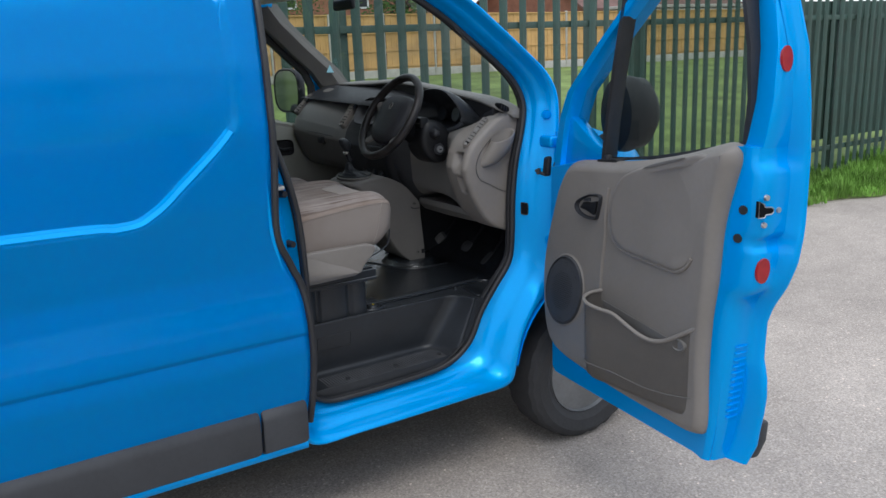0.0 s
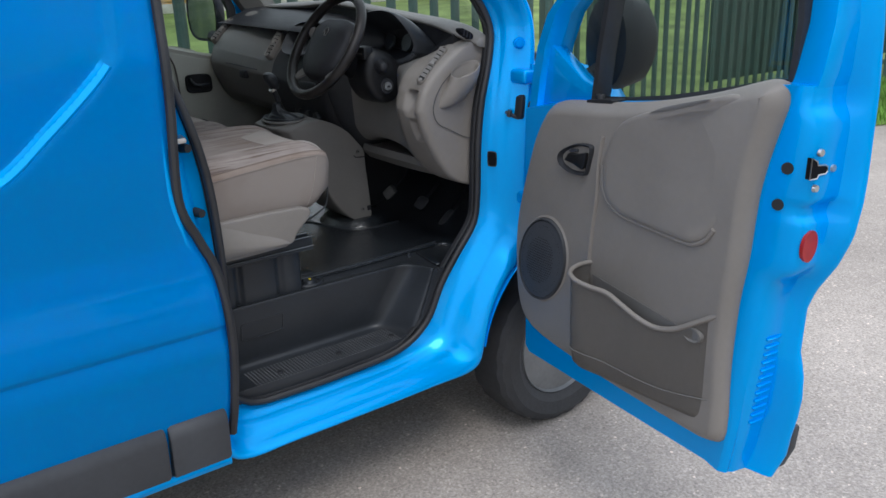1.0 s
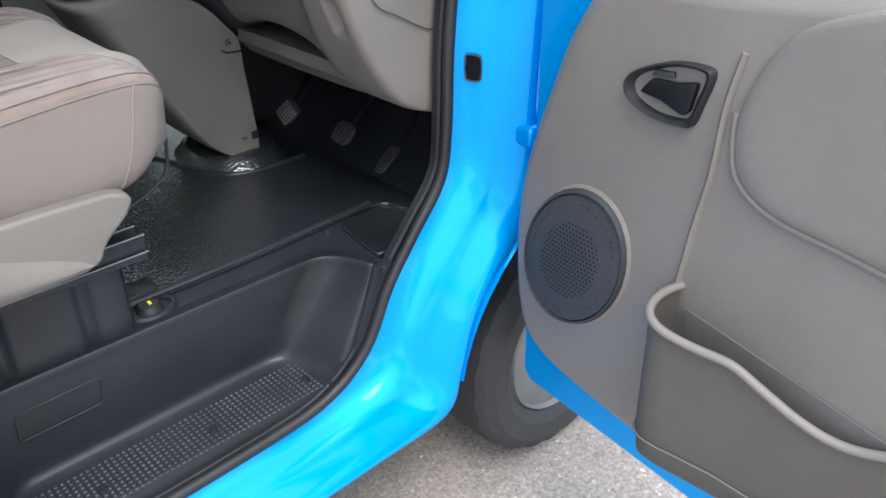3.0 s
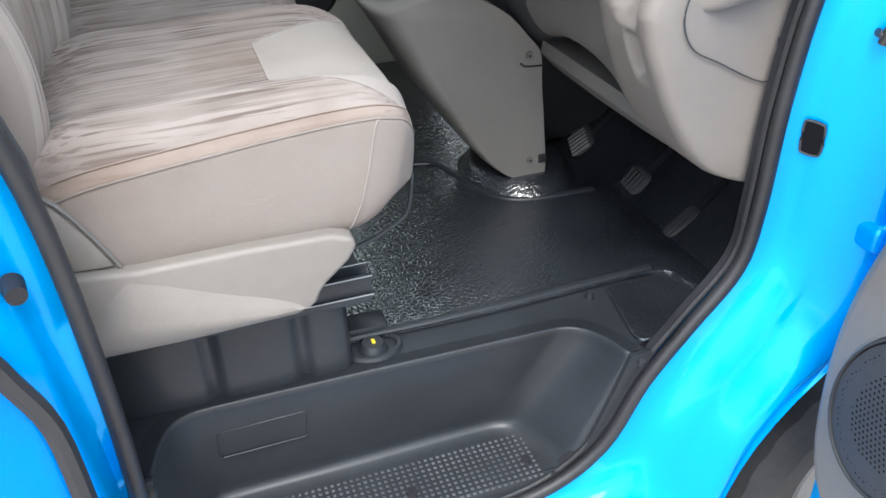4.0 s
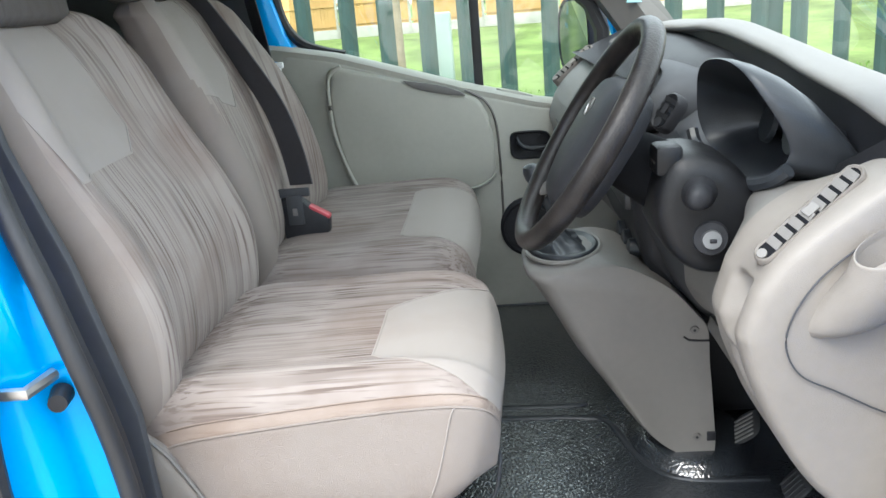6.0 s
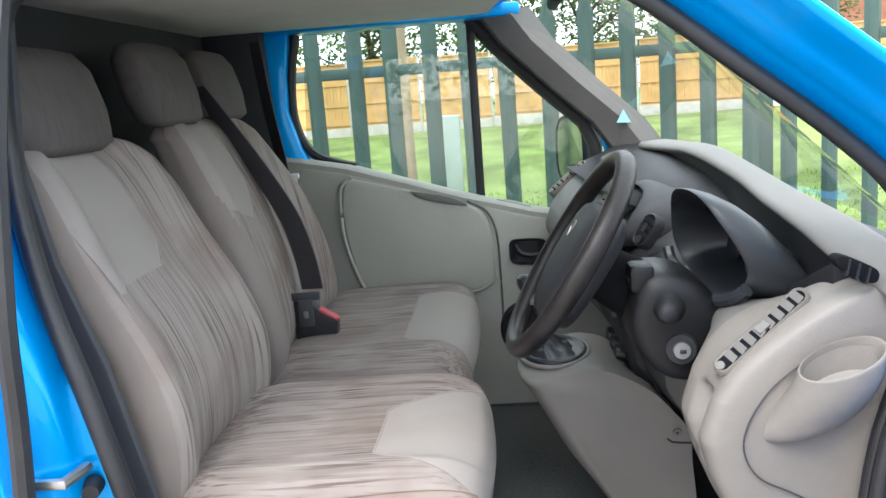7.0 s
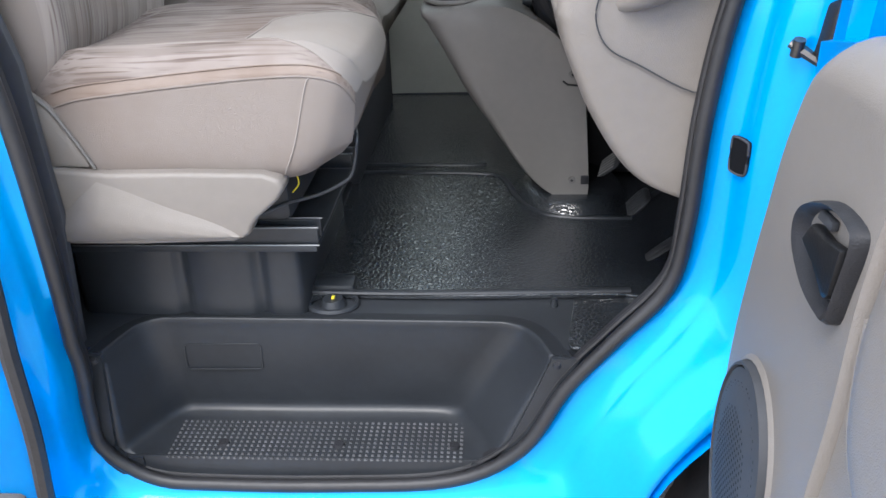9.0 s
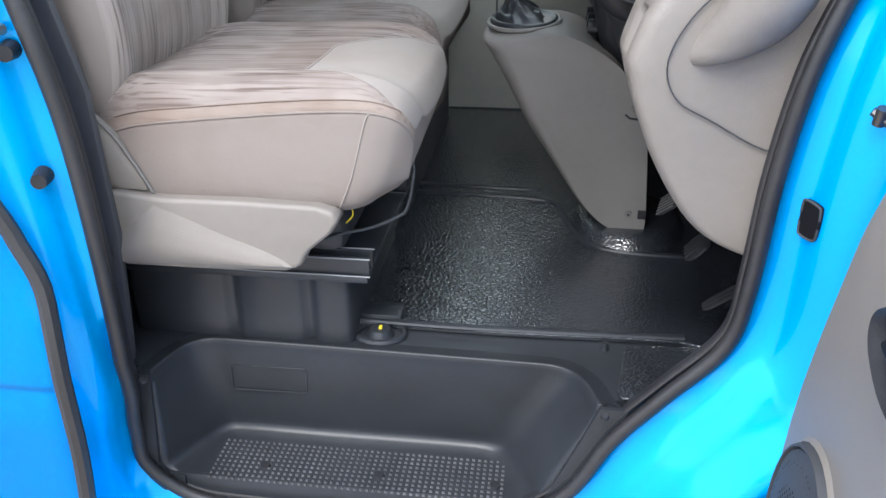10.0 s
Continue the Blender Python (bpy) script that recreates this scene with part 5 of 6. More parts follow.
def vent(c, along, normal, length, width, slats, m, label, slat_m=None):
    """An air vent: housing, dark slot and pale cross slats."""
    a, n = Vector(along).normalized(), Vector(normal).normalized()
    n = (n - a * n.dot(a)).normalized()
    b = n.cross(a)
    c = Vector(c)
    oval = lambda L, W, h: [c + n * h + a * (math.copysign(max(0, L / 2 - W / 2), math.cos(t)) + W / 2 * math.cos(t)) + b * W / 2 * math.sin(t) for t in np.linspace(0.05, 2 * math.pi + 0.05, 24, endpoint=False)]
    v = part("air_vent", loft([oval(length, width, -0.02), oval(length, width, 0.002), oval(length - 0.006, width - 0.006, 0.006), oval(length - 0.012, width - 0.012, 0.003)]), m, van, label)
    part("slot", loft([oval(length - 0.012, width - 0.011, 0.002), oval(length - 0.012, width - 0.011, 0.0042)]), VOID, v)
    for k in range(slats):
        o = (k - (slats - 1) / 2) * (length - 0.03) / slats + 0.006
        lp = [[c + n * (h + 0.0022 * s) + a * (o + s * (length - 0.03) / slats * 0.31) + b * t * (width / 2 - 0.0052) for s, t in ((-1, -1), (1, -1), (1, 1), (-1, 1))] for h in (0.0046, 0.0068)]
        part("slat", loft(lp), slat_m or m, v)
    part("slider", loft([[c + n * h + a * (0.004 + s * 0.009) + b * t * 0.006 for s, t in ((-1, -1), (1, -1), (1, 1), (-1, 1))] for h in (0.003, 0.009)]), slat_m or m, v)
    e = c - a * (length / 2 - width * 0.35)
    part("knob", disc(e + n * 0.003, n, width * 0.22, 0.004, 14), slat_m or m, v)
    return v


vent((0.460, 0.195, 1.441), (0.115, 0.02, 0.092), (-0.45, -0.6, 0.62), 0.168, 0.029, 8, GREY, "grey air vent with cross slats", GREY_DARK)
vent((0.318, 1.63, 1.515), (0.114, 0.02, 0.09), (-0.6, -0.4, 0.6), 0.15, 0.034, 7, GREY, "grey air vent with cross slats")
vent((0.398, 0.725, 1.497), (0.06, 0.0, 0.09), (-0.75, -0.5, 0.5), 0.075, 0.042, 3, BLACK, "black centre air vent")
vent((0.355, 1.17, 1.475), (0.08, 0.02, 0.09), (-0.75, -0.3, 0.6), 0.15, 0.036, 7, GREY, "black centre air vent")
# cup holder pod on the dash end
RC, RA, RB = Vector((0.535, 0.112, 1.422)), Vector((0.0535, -0.002, 0.022)), Vector((0.008, -0.026, -0.013))
ringp = lambda s, off: [RC + off + (RA * math.cos(t) + RB * math.sin(t)) * s for t in np.linspace(0, 2 * math.pi, 28, endpoint=False)]
pod = part("cup_holder", loft(resample([ringp(0.86, Vector((0, 0.003, -0.006))), ringp(0.92, Vector((0, 0, 0.0025))), ringp(0.97, Vector((0, -0.001, 0.003))), ringp(1.02, Vector((0.001, 0.0, -0.003))), ringp(1.08, Vector((-0.004, 0.006, -0.03))), ringp(1.2, Vector((-0.014, 0.022, -0.06))), ringp(1.25, Vector((-0.03, 0.045, -0.09))), ringp(1.0, Vector((-0.04, 0.085, -0.105)))], 3, 1)[:], caps=False), GREY, van, "round grey cup holder in the dash end", angle=80)
part("well", loft([ringp(0.87, Vector((0, 0.003, -0.004))), ringp(0.83, Vector((0, 0.004, -0.02))), ringp(0.78, Vector((0, 0.004, -0.038))), ringp(0.1, Vector((0, 0.004, -0.041)))], caps=False), GREY, pod, "hollow cup holder well")
part("lid_seam", tube([(x, 0.1405, z) for x, z in inside_line([(0.497, 1.412), (0.455, 1.375), (0.427, 1.33), (0.42, 1.29), (0.438, 1.252), (0.48, 1.228), (0.572, 1.186), (0.578, 1.25)])], 0.0012, 6), CHARCOAL, van)
# parcel shelf and knee area under the column
part("parcel_shelf", loft([[Vector((0.50, y, 1.06 - 0.02 * math.sin(y * 3))), Vector((0.47, y, 1.075)), Vector((0.475, y, 1.10)), Vector((0.52, y, 1.095)), Vector((0.80, y, 1.10)), Vector((0.80, y, 1.04))] for y in (0.27, 0.35, 0.5, 0.66, 0.70)]), GREY_DARK, van, "grey under-dash parcel shelf")
part("lid_line", tube([(0.252 + 0.02 * (1.5 - y), y, 1.385 - 0.03 * (1.5 - y)) for y in (1.16, 1.3, 1.45, 1.6)], 0.002, 6), BLACK, van)
part("glovebox_latch", box(0.262, 0.285, 1.30, 1.36, 1.325, 1.36, 0.008), BLACK, van)
# centre stack
stack = part("centre_console", loft([[Vector((x, y, z)) for x, z in ((0.60, 0.98), (0.42, 1.05), (0.355, 1.2), (0.335, 1.33), (0.36, 1.42), (0.42, 1.46), (0.6, 1.46))] for y in (0.745, 0.775, 0.9, 1.045, 1.075)]), BLACK, van, "black centre console with radio and heater knobs", sub=1)
part("radio", box(0.332, 0.40, 0.81, 1.01, 1.29, 1.34, 0.006), BLACK_SATIN, stack)
for dy in (-0.07, 0, 0.07):
    part("heater_knob", disc((0.362, 0.91 + dy, 1.20), (-1, 0, 0.1), 0.024, 0.02, 18, 0.02), BLACK_SATIN, stack)

# Added black block that darkens the bright gap behind the gear console.
part("footwell_block", box(0.50, 0.86, 0.90, 1.15, 0.769, 1.02, 0.02), BLACK, van, "black block for the heater housing, added to darken the footwell")
# ---- gear console ----
cprof = [(0.488, 0.790), (0.45, 0.788), (0.405, 0.80), (0.362, 0.83), (0.322, 0.876), (0.268, 0.955), (0.216, 1.03), (0.17, 1.115), (0.135, 1.174), (0.122, 1.192), (0.134, 1.204), (0.2, 1.217), (0.268, 1.222), (0.33, 1.202), (0.40, 1.16), (0.452, 1.105), (0.472, 1.07), (0.476, 1.0), (0.482, 0.93)]
cp = [(v.x, v.y) for v in spline([(a, b, 0) for a, b in cprof], 4, True)]
shell = []
for y, s in ((0.70, 0.84), (0.704, 0.89), (0.716, 0.94), (0.74, 0.98), (0.79, 1.0), (0.88, 1.0), (0.94, 0.97), (0.962, 0.92), (0.968, 0.86)):
    shell.append([Vector((0.44 + (x - 0.44) * s if x < 0.44 else x, y, z - (z - 1.05) * (1 - s) * 0.35 if z > 1.05 else z)) for x, z in cp])
console = part("gear_console", loft(shell), GREY_MID, van, "tall grey plastic gear lever console", angle=60)
part("console_slit", tube([(0.425, 0.6995, 1.058), (0.435, 0.6995, 1.05), (0.455, 0.6995, 1.048), (0.475, 0.6995, 1.047)], 0.0022, 6), BLACK, console)
gx, gy = 0.207, 0.832
rg = random.Random(11)
gait = []
for a, b, s, dx, z in ((0.074, 0.104, 1, 0, 1.205), (0.074, 0.104, 1, 0, 1.225), (0.07, 0.098, 0.97, 0, 1.230), (0.066, 0.09, 0.93, 0, 1.222), (0.06, 0.078, 0.9, -0.004, 1.220), (0.05, 0.062, 0.9, -0.008, 1.238), (0.042, 0.048, 0.85, -0.012, 1.234), (0.032, 0.036, 0.8, -0.018, 1.25), (0.024, 0.026, 0.8, -0.022, 1.252), (0.018, 0.018, 0.8, -0.026, 1.285)):
    gait.append([Vector((gx + a * math.cos(t) * s * (1 + (0.2 if z > 1.219 and a < 0.065 else 0) * math.sin(3 * t + z * 60)) + dx, gy + b * math.sin(t) * s * (1 + (0.16 if a < 0.065 else 0) * math.sin(4 * t + z * 90)), z + rg.uniform(-0.007, 0.007) * (a < 0.065))) for t in np.linspace(0, 2 * math.pi, 24, endpoint=False)])
part("gaiter", loft(gait), BLACK_SATIN, console, "crumpled black leather gear gaiter", sub=1, angle=80)
part("gaiter_rim", tube([(gx + 0.076 * math.cos(t), gy + 0.107 * math.sin(t), 1.2175 + 0.004 * math.cos(t)) for t in np.linspace(0, 2 * math.pi, 28, endpoint=False)], 0.005, 8, True), GREY_MID, console)
lever = part("gear_lever", tube([(0.19, 0.835, 1.29), (0.173, 0.828, 1.33), (0.162, 0.822, 1.352)], [0.011, 0.01, 0.009], 10), BLACK_SATIN, console)
part("gear_knob", loft([[Vector((0.158 + r * math.cos(t) - 0.4 * (z - 1.38), 0.82 + r * math.sin(t), z)) for t in np.linspace(0, 2 * math.pi, 18, endpoint=False)] for r, z in ((0.012, 1.335), (0.021, 1.349), (0.026, 1.366), (0.0255, 1.38), (0.02, 1.392), (0.008, 1.398))]), BLACK_SATIN, lever)
part("knob_collar", disc((0.17, 0.824, 1.328), (-0.5, 0, 0.85), 0.014, 0.01, 16), METAL, lever)
for x, y, z in ((0.445, 0.699, 1.072), (0.452, 0.7, 0.835)):
    screw = part("console_screw", disc((x, y, z), (0, -1, 0), 0.0085, 0.004, 14, 0.0075), GREY_DARK, console)
    part("screw_socket", disc((x, y - 0.003, z), (0, -1, 0), 0.003, 0.0016, 8), BLACK, screw)
part("console_tab", box(0.472, 0.4895, 0.696, 0.715, 0.825, 0.845, 0.002), BLACK, console)

# ---- steering wheel and column ----
SC, SN, SU = Vector((0.222, 0.485, 1.508)), Vector((-0.84, 0, 0.543)), Vector((0.543, 0, 0.84))
SY = Vector((0, 1, 0))
wheel_rim = part("steering_wheel", tube([SC + SU * 0.186 * math.cos(t) + SY * 0.186 * math.sin(t) for t in np.linspace(0, 2 * math.pi, 56, endpoint=False)], 0.0165, 14, True, 1.1, tuple(SN)), LEATHER, van, "worn black steering wheel with four spokes")
hubp = lambda s, h, k=1.0: [SC + SN * h + (SU * (-0.008 + 0.112 * math.copysign(abs(math.cos(t)) ** 0.7, math.cos(t))) + SY * 0.124 * math.copysign(abs(math.sin(t)) ** 0.7, math.sin(t)) * (1 + 0.12 * math.cos(t))) * s for t in np.linspace(0, 2 * math.pi, 28, endpoint=False)]
part("hub", loft([hubp(0.6, -0.06), hubp(0.96, -0.05), hubp(1.02, -0.025), hubp(0.99, -0.006), hubp(0.9, 0.006), hubp(0.6, 0.014), hubp(0.2, 0.018)]), BLACK, wheel_rim, "black airbag hub", angle=70)
badge = [SC + SN * 0.0175 + SU * (0.04 + a) + SY * b for a, b in ((0.016, -0.004), (0.016, 0.004), (0.004, 0.012), (-0.012, 0.006), (-0.012, -0.006), (0.004, -0.012))]
part("badge", tube(badge, 0.0018, 6, True), METAL, wheel_rim)
for t in (72, 138, 222, 288):
    a = radians(t)
    d = SU * math.cos(a) + SY * math.sin(a)
    part("spoke", loft([[SC + d * r - SN * dn + d.cross(SN) * w * k + SN * h for k, h in ((-1, -0.008), (1, -0.008), (1, 0.006), (-1, 0.006))] for r, w, dn in ((0.07, 0.034, 0.026), (0.13, 0.026, 0.014), (0.182, 0.02, 0.003))]), GREY_DARK, wheel_rim, "grey spoke facing", sub=1)
col = []
for f, ry, rz in ((0.0, 0.045, 0.045), (0.12, 0.05, 0.05), (0.5, 0.055, 0.06), (0.8, 0.06, 0.065), (1.0, 0.065, 0.065)):
    c = SC - SN * 0.055 + Vector((0.22, 0, -0.135)) * f
    col.append([c + SY * ry * math.cos(t) + SU * rz * math.sin(t) for t in np.linspace(0, 2 * math.pi, 20, endpoint=False)])
column = part("steering_column", loft(col), VOID, van, "black steering column shroud")
ip = [(0.308, 1.41), (0.32, 1.465), (0.352, 1.49), (0.418, 1.474), (0.464, 1.418), (0.464, 1.352), (0.432, 1.306), (0.39, 1.298), (0.348, 1.318), (0.318, 1.36)]
ips = [(v.x, v.y) for v in spline([(a, b, 0) for a, b in ip], 3, True)]
part("lock_housing", loft([[Vector((0.38 + (x - 0.38) * s, y, 1.385 + (z - 1.385) * s)) for x, z in ips] for y, s in ((0.50, 1.0), (0.43, 1.0), (0.395, 0.97), (0.378, 0.88), (0.374, 0.6))]), SHROUD, column, "black ignition lock housing", angle=60)
part("lock_ring", disc((0.388, 0.374, 1.362), (-0.15, -1, 0.1), 0.027, 0.009, 24, 0.024), BLACK, column)
part("ignition_barrel", disc((0.388, 0.366, 1.362), (-0.15, -1, 0.1), 0.0148, 0.008, 24, 0.0135), ALLOY, column, "metal ignition lock barrel")
part("stalk_switch", box(0.312, 0.352, 0.385, 0.44, 1.455, 1.50, 0.008, 2), SHROUD, column, "black stalk switch block")
part("stalk_mark", box(0.3115, 0.3125, 0.395, 0.43, 1.474, 1.477), GREY_DARK, column)
part("keyway", box(0.383, 0.393, 0.354, 0.3585, 1.359, 1.365, 0.001), BLACK, column)
part("stalk_knob", loft([[Vector((0.372 + r * math.cos(t) + 0.25 * (y - 0.376), y, 1.43 + r * math.sin(t))) for t in np.linspace(0, 2 * math.pi, 22, endpoint=False)] for r, y in ((0.027, 0.385), (0.026, 0.374), (0.02, 0.366), (0.019, 0.35), (0.016, 0.34), (0.008, 0.334))]), BLACK, column, "black column stalk knob", angle=60)
part("lamp_stalk", tube([(0.34, 0.55, 1.46), (0.31, 0.64, 1.47), (0.3, 0.68, 1.47)], [0.011, 0.01, 0.014], 10), BLACK_SATIN, column)

# ---- pedals ----
PEDAL = mat("worn_pedal_rubber", (0.016, 0.0165, 0.018), 0.6, var=0.4, scale=25, bump=0.3, bscale=300, spec=0.3)
PEDAL_EDGE = mat("scuffed_pedal_rib", (0.1, 0.098, 0.094), 0.55, var=0.5, scale=40)


def pedal(x, y, z, w, h, name, tilt, turn, ribs, rib_m):
    """Rounded rubber pad with cross ribs on a thin bent arm."""
    def at(a, b, c):
        p, q = a * math.cos(turn) - b * math.sin(turn), a * math.sin(turn) + b * math.cos(turn)
        return Vector((x + q * math.sin(tilt) - c * math.cos(tilt), y + p, z + q * math.cos(tilt) - c * math.sin(tilt) * 0.3))
    edge = [(w * math.copysign(abs(math.cos(t)) ** 0.55, math.cos(t)), h * math.copysign(abs(math.sin(t)) ** 0.55, math.sin(t))) for t in np.linspace(0, 2 * math.pi, 24, endpoint=False)]
    p = part(name, loft([[at(a * k, b * k, c) for a, b in edge] for k, c in ((0.94, 0.0), (1.0, 0.004), (1.0, 0.01), (0.93, 0.014), (0.5, 0.015))]), PEDAL, van, "black rubber foot pedal", angle=60)
    for k in range(ribs):
        q = (k - (ribs - 1) / 2) * 1.7 * w / ribs
        part("rib", slab([(q - 0.0028, -h * 0.82), (q + 0.0028, -h * 0.82), (q + 0.0028, h * 0.82), (q - 0.0028, h * 0.82)], 0.0135, 0.0185, at, 0.001, 1), rib_m, p)
    # Arm is near-black: the footwell's shade is put into its colour.
    part("pedal_arm", tube([(x + 0.01, y, z), (x + 0.08, y, z + 0.06), (x + 0.14, y, z + 0.3)], 0.007, 8), VOID, p)


pedal(0.525, 0.598, 0.914, 0.038, 0.025, "clutch_pedal", 0.8, 0.35, 6, PEDAL_EDGE)
pedal(0.556, 0.425, 0.9, 0.034, 0.024, "brake_pedal", 0.7, 0.1, 5, PEDAL)
pedal(0.585, 0.31, 0.862, 0.018, 0.036, "accelerator_pedal", 0.9, 0.0, 3, PEDAL)

# ---- far door and window ----
BELT_FAR = [(-0.66, 1.635), (-0.528, 1.613), (-0.38, 1.583), (-0.196, 1.525), (-0.014, 1.467), (0.078, 1.443), (0.205, 1.408), (0.45, 1.36), (0.62, 1.36)]
fd = part("passenger_door", slab(BELT_FAR + [(0.62, 0.8), (0.55, 0.70), (-0.66, 0.70)], 1.70, 1.83, xz, 0.01), PAINT, van, "closed passenger door with grey trim")
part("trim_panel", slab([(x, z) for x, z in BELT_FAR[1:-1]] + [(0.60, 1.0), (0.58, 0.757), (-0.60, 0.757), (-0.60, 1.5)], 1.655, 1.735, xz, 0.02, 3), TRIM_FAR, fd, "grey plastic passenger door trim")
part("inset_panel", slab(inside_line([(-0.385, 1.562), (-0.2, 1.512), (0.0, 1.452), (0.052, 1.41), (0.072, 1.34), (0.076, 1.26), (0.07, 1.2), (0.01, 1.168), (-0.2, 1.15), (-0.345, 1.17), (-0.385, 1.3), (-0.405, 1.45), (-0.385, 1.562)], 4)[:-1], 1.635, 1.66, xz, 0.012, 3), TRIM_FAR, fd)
# Raised dark tube: the groove's shade is drawn in darker grey.
part("groove_shade", tube([(x, 1.6545, z) for x, z in inside_line([(0.0, 1.462), (0.058, 1.425), (0.086, 1.36), (0.092, 1.25), (0.092, 1.1), (0.09, 0.99)])], 0.009, 8, flat=0.4), GREY_DARK, fd)
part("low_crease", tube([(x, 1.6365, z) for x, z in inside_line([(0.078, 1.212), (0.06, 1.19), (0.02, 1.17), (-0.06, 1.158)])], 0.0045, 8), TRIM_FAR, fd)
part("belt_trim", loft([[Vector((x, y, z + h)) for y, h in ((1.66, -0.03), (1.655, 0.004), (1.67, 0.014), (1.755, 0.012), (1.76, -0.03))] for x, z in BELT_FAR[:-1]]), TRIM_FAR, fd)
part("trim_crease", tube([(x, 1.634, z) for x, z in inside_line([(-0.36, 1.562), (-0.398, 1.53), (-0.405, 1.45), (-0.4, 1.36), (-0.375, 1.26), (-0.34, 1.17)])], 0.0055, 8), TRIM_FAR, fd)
part("grab_recess", slab(inside_line([(-0.18, 1.506), (-0.08, 1.486), (-0.02, 1.464), (0.0, 1.447), (-0.08, 1.461), (-0.15, 1.482), (-0.18, 1.506)], 3)[:-1], 1.630, 1.637, xz, 0.002), GREY_DARK, fd)
frame_at = lambda k, y: [Vector((0.186 + 0.062 * k * math.copysign(abs(math.cos(t)) ** 0.45, math.cos(t)), y, 1.284 + 0.043 * k * math.copysign(abs(math.sin(t)) ** 0.45, math.sin(t)) - 0.06 * 0.062 * math.cos(t))) for t in np.linspace(0, 2 * math.pi, 32, endpoint=False)]
hf = part("inner_handle", loft([frame_at(1.0, 1.66), frame_at(1.0, 1.65), frame_at(0.95, 1.645), frame_at(0.87, 1.648), frame_at(0.82, 1.6535), frame_at(0.3, 1.6545)]), BLACK, fd, "black inner door handle in a framed recess", angle=60)
part("lever", tube([(0.146, 1.648, 1.31), (0.15, 1.644, 1.296), (0.163, 1.641, 1.281), (0.185, 1.639, 1.275), (0.232, 1.64, 1.277)], [0.005, 0.007, 0.008, 0.008, 0.007], 10), BLACK_SATIN, hf)
part("speaker_grille", loft([[Vector((0.165 + r * math.cos(t), y, 1.03 + r * 1.1 * math.sin(t))) for t in np.linspace(0, 2 * math.pi, 28, endpoint=False)] for r, y in ((0.085, 1.66), (0.085, 1.645), (0.075, 1.638), (0.07, 1.645))]), BLACK, fd, "black round speaker grille")
slide_at = lambda k, h: [Vector((0.148 + 0.055 * k * math.cos(t), 1.695 + 0.02 * k * math.sin(t), 1.4385 - 0.276 * 0.055 * k * math.cos(t) + h)) for t in np.linspace(0, 2 * math.pi, 28, endpoint=False)]
slide = part("lock_slide", loft([slide_at(1.0, -0.006), slide_at(1.0, 0.002), slide_at(0.92, 0.0045), slide_at(0.66, 0.003), slide_at(0.62, 0.0)], caps=False), TRIM_FAR, fd)
part("slide_well", loft([slide_at(0.64, 0.0), slide_at(0.3, 0.0005)]), GREY_DARK, slide)
part("window_bar", box(0.028, 0.056, 1.745, 1.775, 1.44, 2.03, 0.004), BLACK_RUBBER, fd)
part("window_glass", slab(BELT_FAR[1:8] + [(0.30, 1.78), (0.1, 2.02), (-0.5, 2.02)], 1.765, 1.769, xz), GLASS, fd).visible_shadow = False
rear_arc = inside_line([(-0.52, 2.02), (-0.545, 1.9), (-0.553, 1.78), (-0.535, 1.69), (-0.49, 1.63), (-0.42, 1.60), (-0.36, 1.585)])
part("window_seal", tube([(x, 1.745, z) for x, z in rear_arc], 0.016, 8, up=(0, 1, 0)), BLACK_RUBBER, fd)
part("far_pillar", slab([(-0.70, 2.06), (-0.70, 0.76), (-0.50, 0.76), (-0.50, 1.60), (-0.53, 1.66), (-0.562, 1.78), (-0.555, 1.9), (-0.53, 2.06)], 1.70, 1.80, xz, 0.008), PAINT, van)
part("pillar_trim", slab([(-0.80, 2.05), (-0.80, 0.76), (-0.585, 0.76), (-0.585, 1.55), (-0.60, 1.8), (-0.61, 2.05)], 1.655, 1.70, xz, 0.01), CHARCOAL, van)
part("roof_rail_far", box(-0.6, 0.2, 1.66, 1.8, 2.02, 2.06, 0.01), PAINT, van)
# far windscreen pillar and quarter frame
part("far_screen_pillar", loft([[Vector((x0, 1.74, z)), Vector((x0 + 0.012, 1.70, z)), Vector((x0 + 0.10, 1.66, z)), Vector((x0 + 0.17, 1.68, z)), Vector((x0 + 0.17, 1.76, z))] for x0, z in ((0.06, 2.04), (0.13, 1.94), (0.27, 1.80), (0.40, 1.68), (0.47, 1.58), (0.50, 1.48), (0.50, 1.36))]), GREY_DARK, van, "grey windscreen pillar trim")
part("far_screen_frame", tube([(0.035, 1.755, 2.04), (0.115, 1.755, 1.94), (0.255, 1.755, 1.80), (0.385, 1.755, 1.68), (0.42, 1.755, 1.60), (0.425, 1.755, 1.38)], 0.024, 8, up=(0, 1, 0)), BLACK_RUBBER, van)
part("far_pillar_skin", tube([(0.10, 1.80, 2.05), (0.3, 1.80, 1.83), (0.46, 1.80, 1.66), (0.52, 1.80, 1.4)], 0.025, 8, up=(0, 1, 0)), PAINT, van)
part("airbag_sticker", slab([(0.478, 1.672), (0.522, 1.670), (0.500, 1.712)], 1.655, 1.6575, xz), PALE_BLUE, van, "small pale blue warning triangle")
MN, MU = Vector((-0.9, -0.42, -0.06)).normalized(), Vector((0, 0, 1))
MS = MU.cross(MN).normalized()
MO = Vector((0.36, 1.965, 1.572))
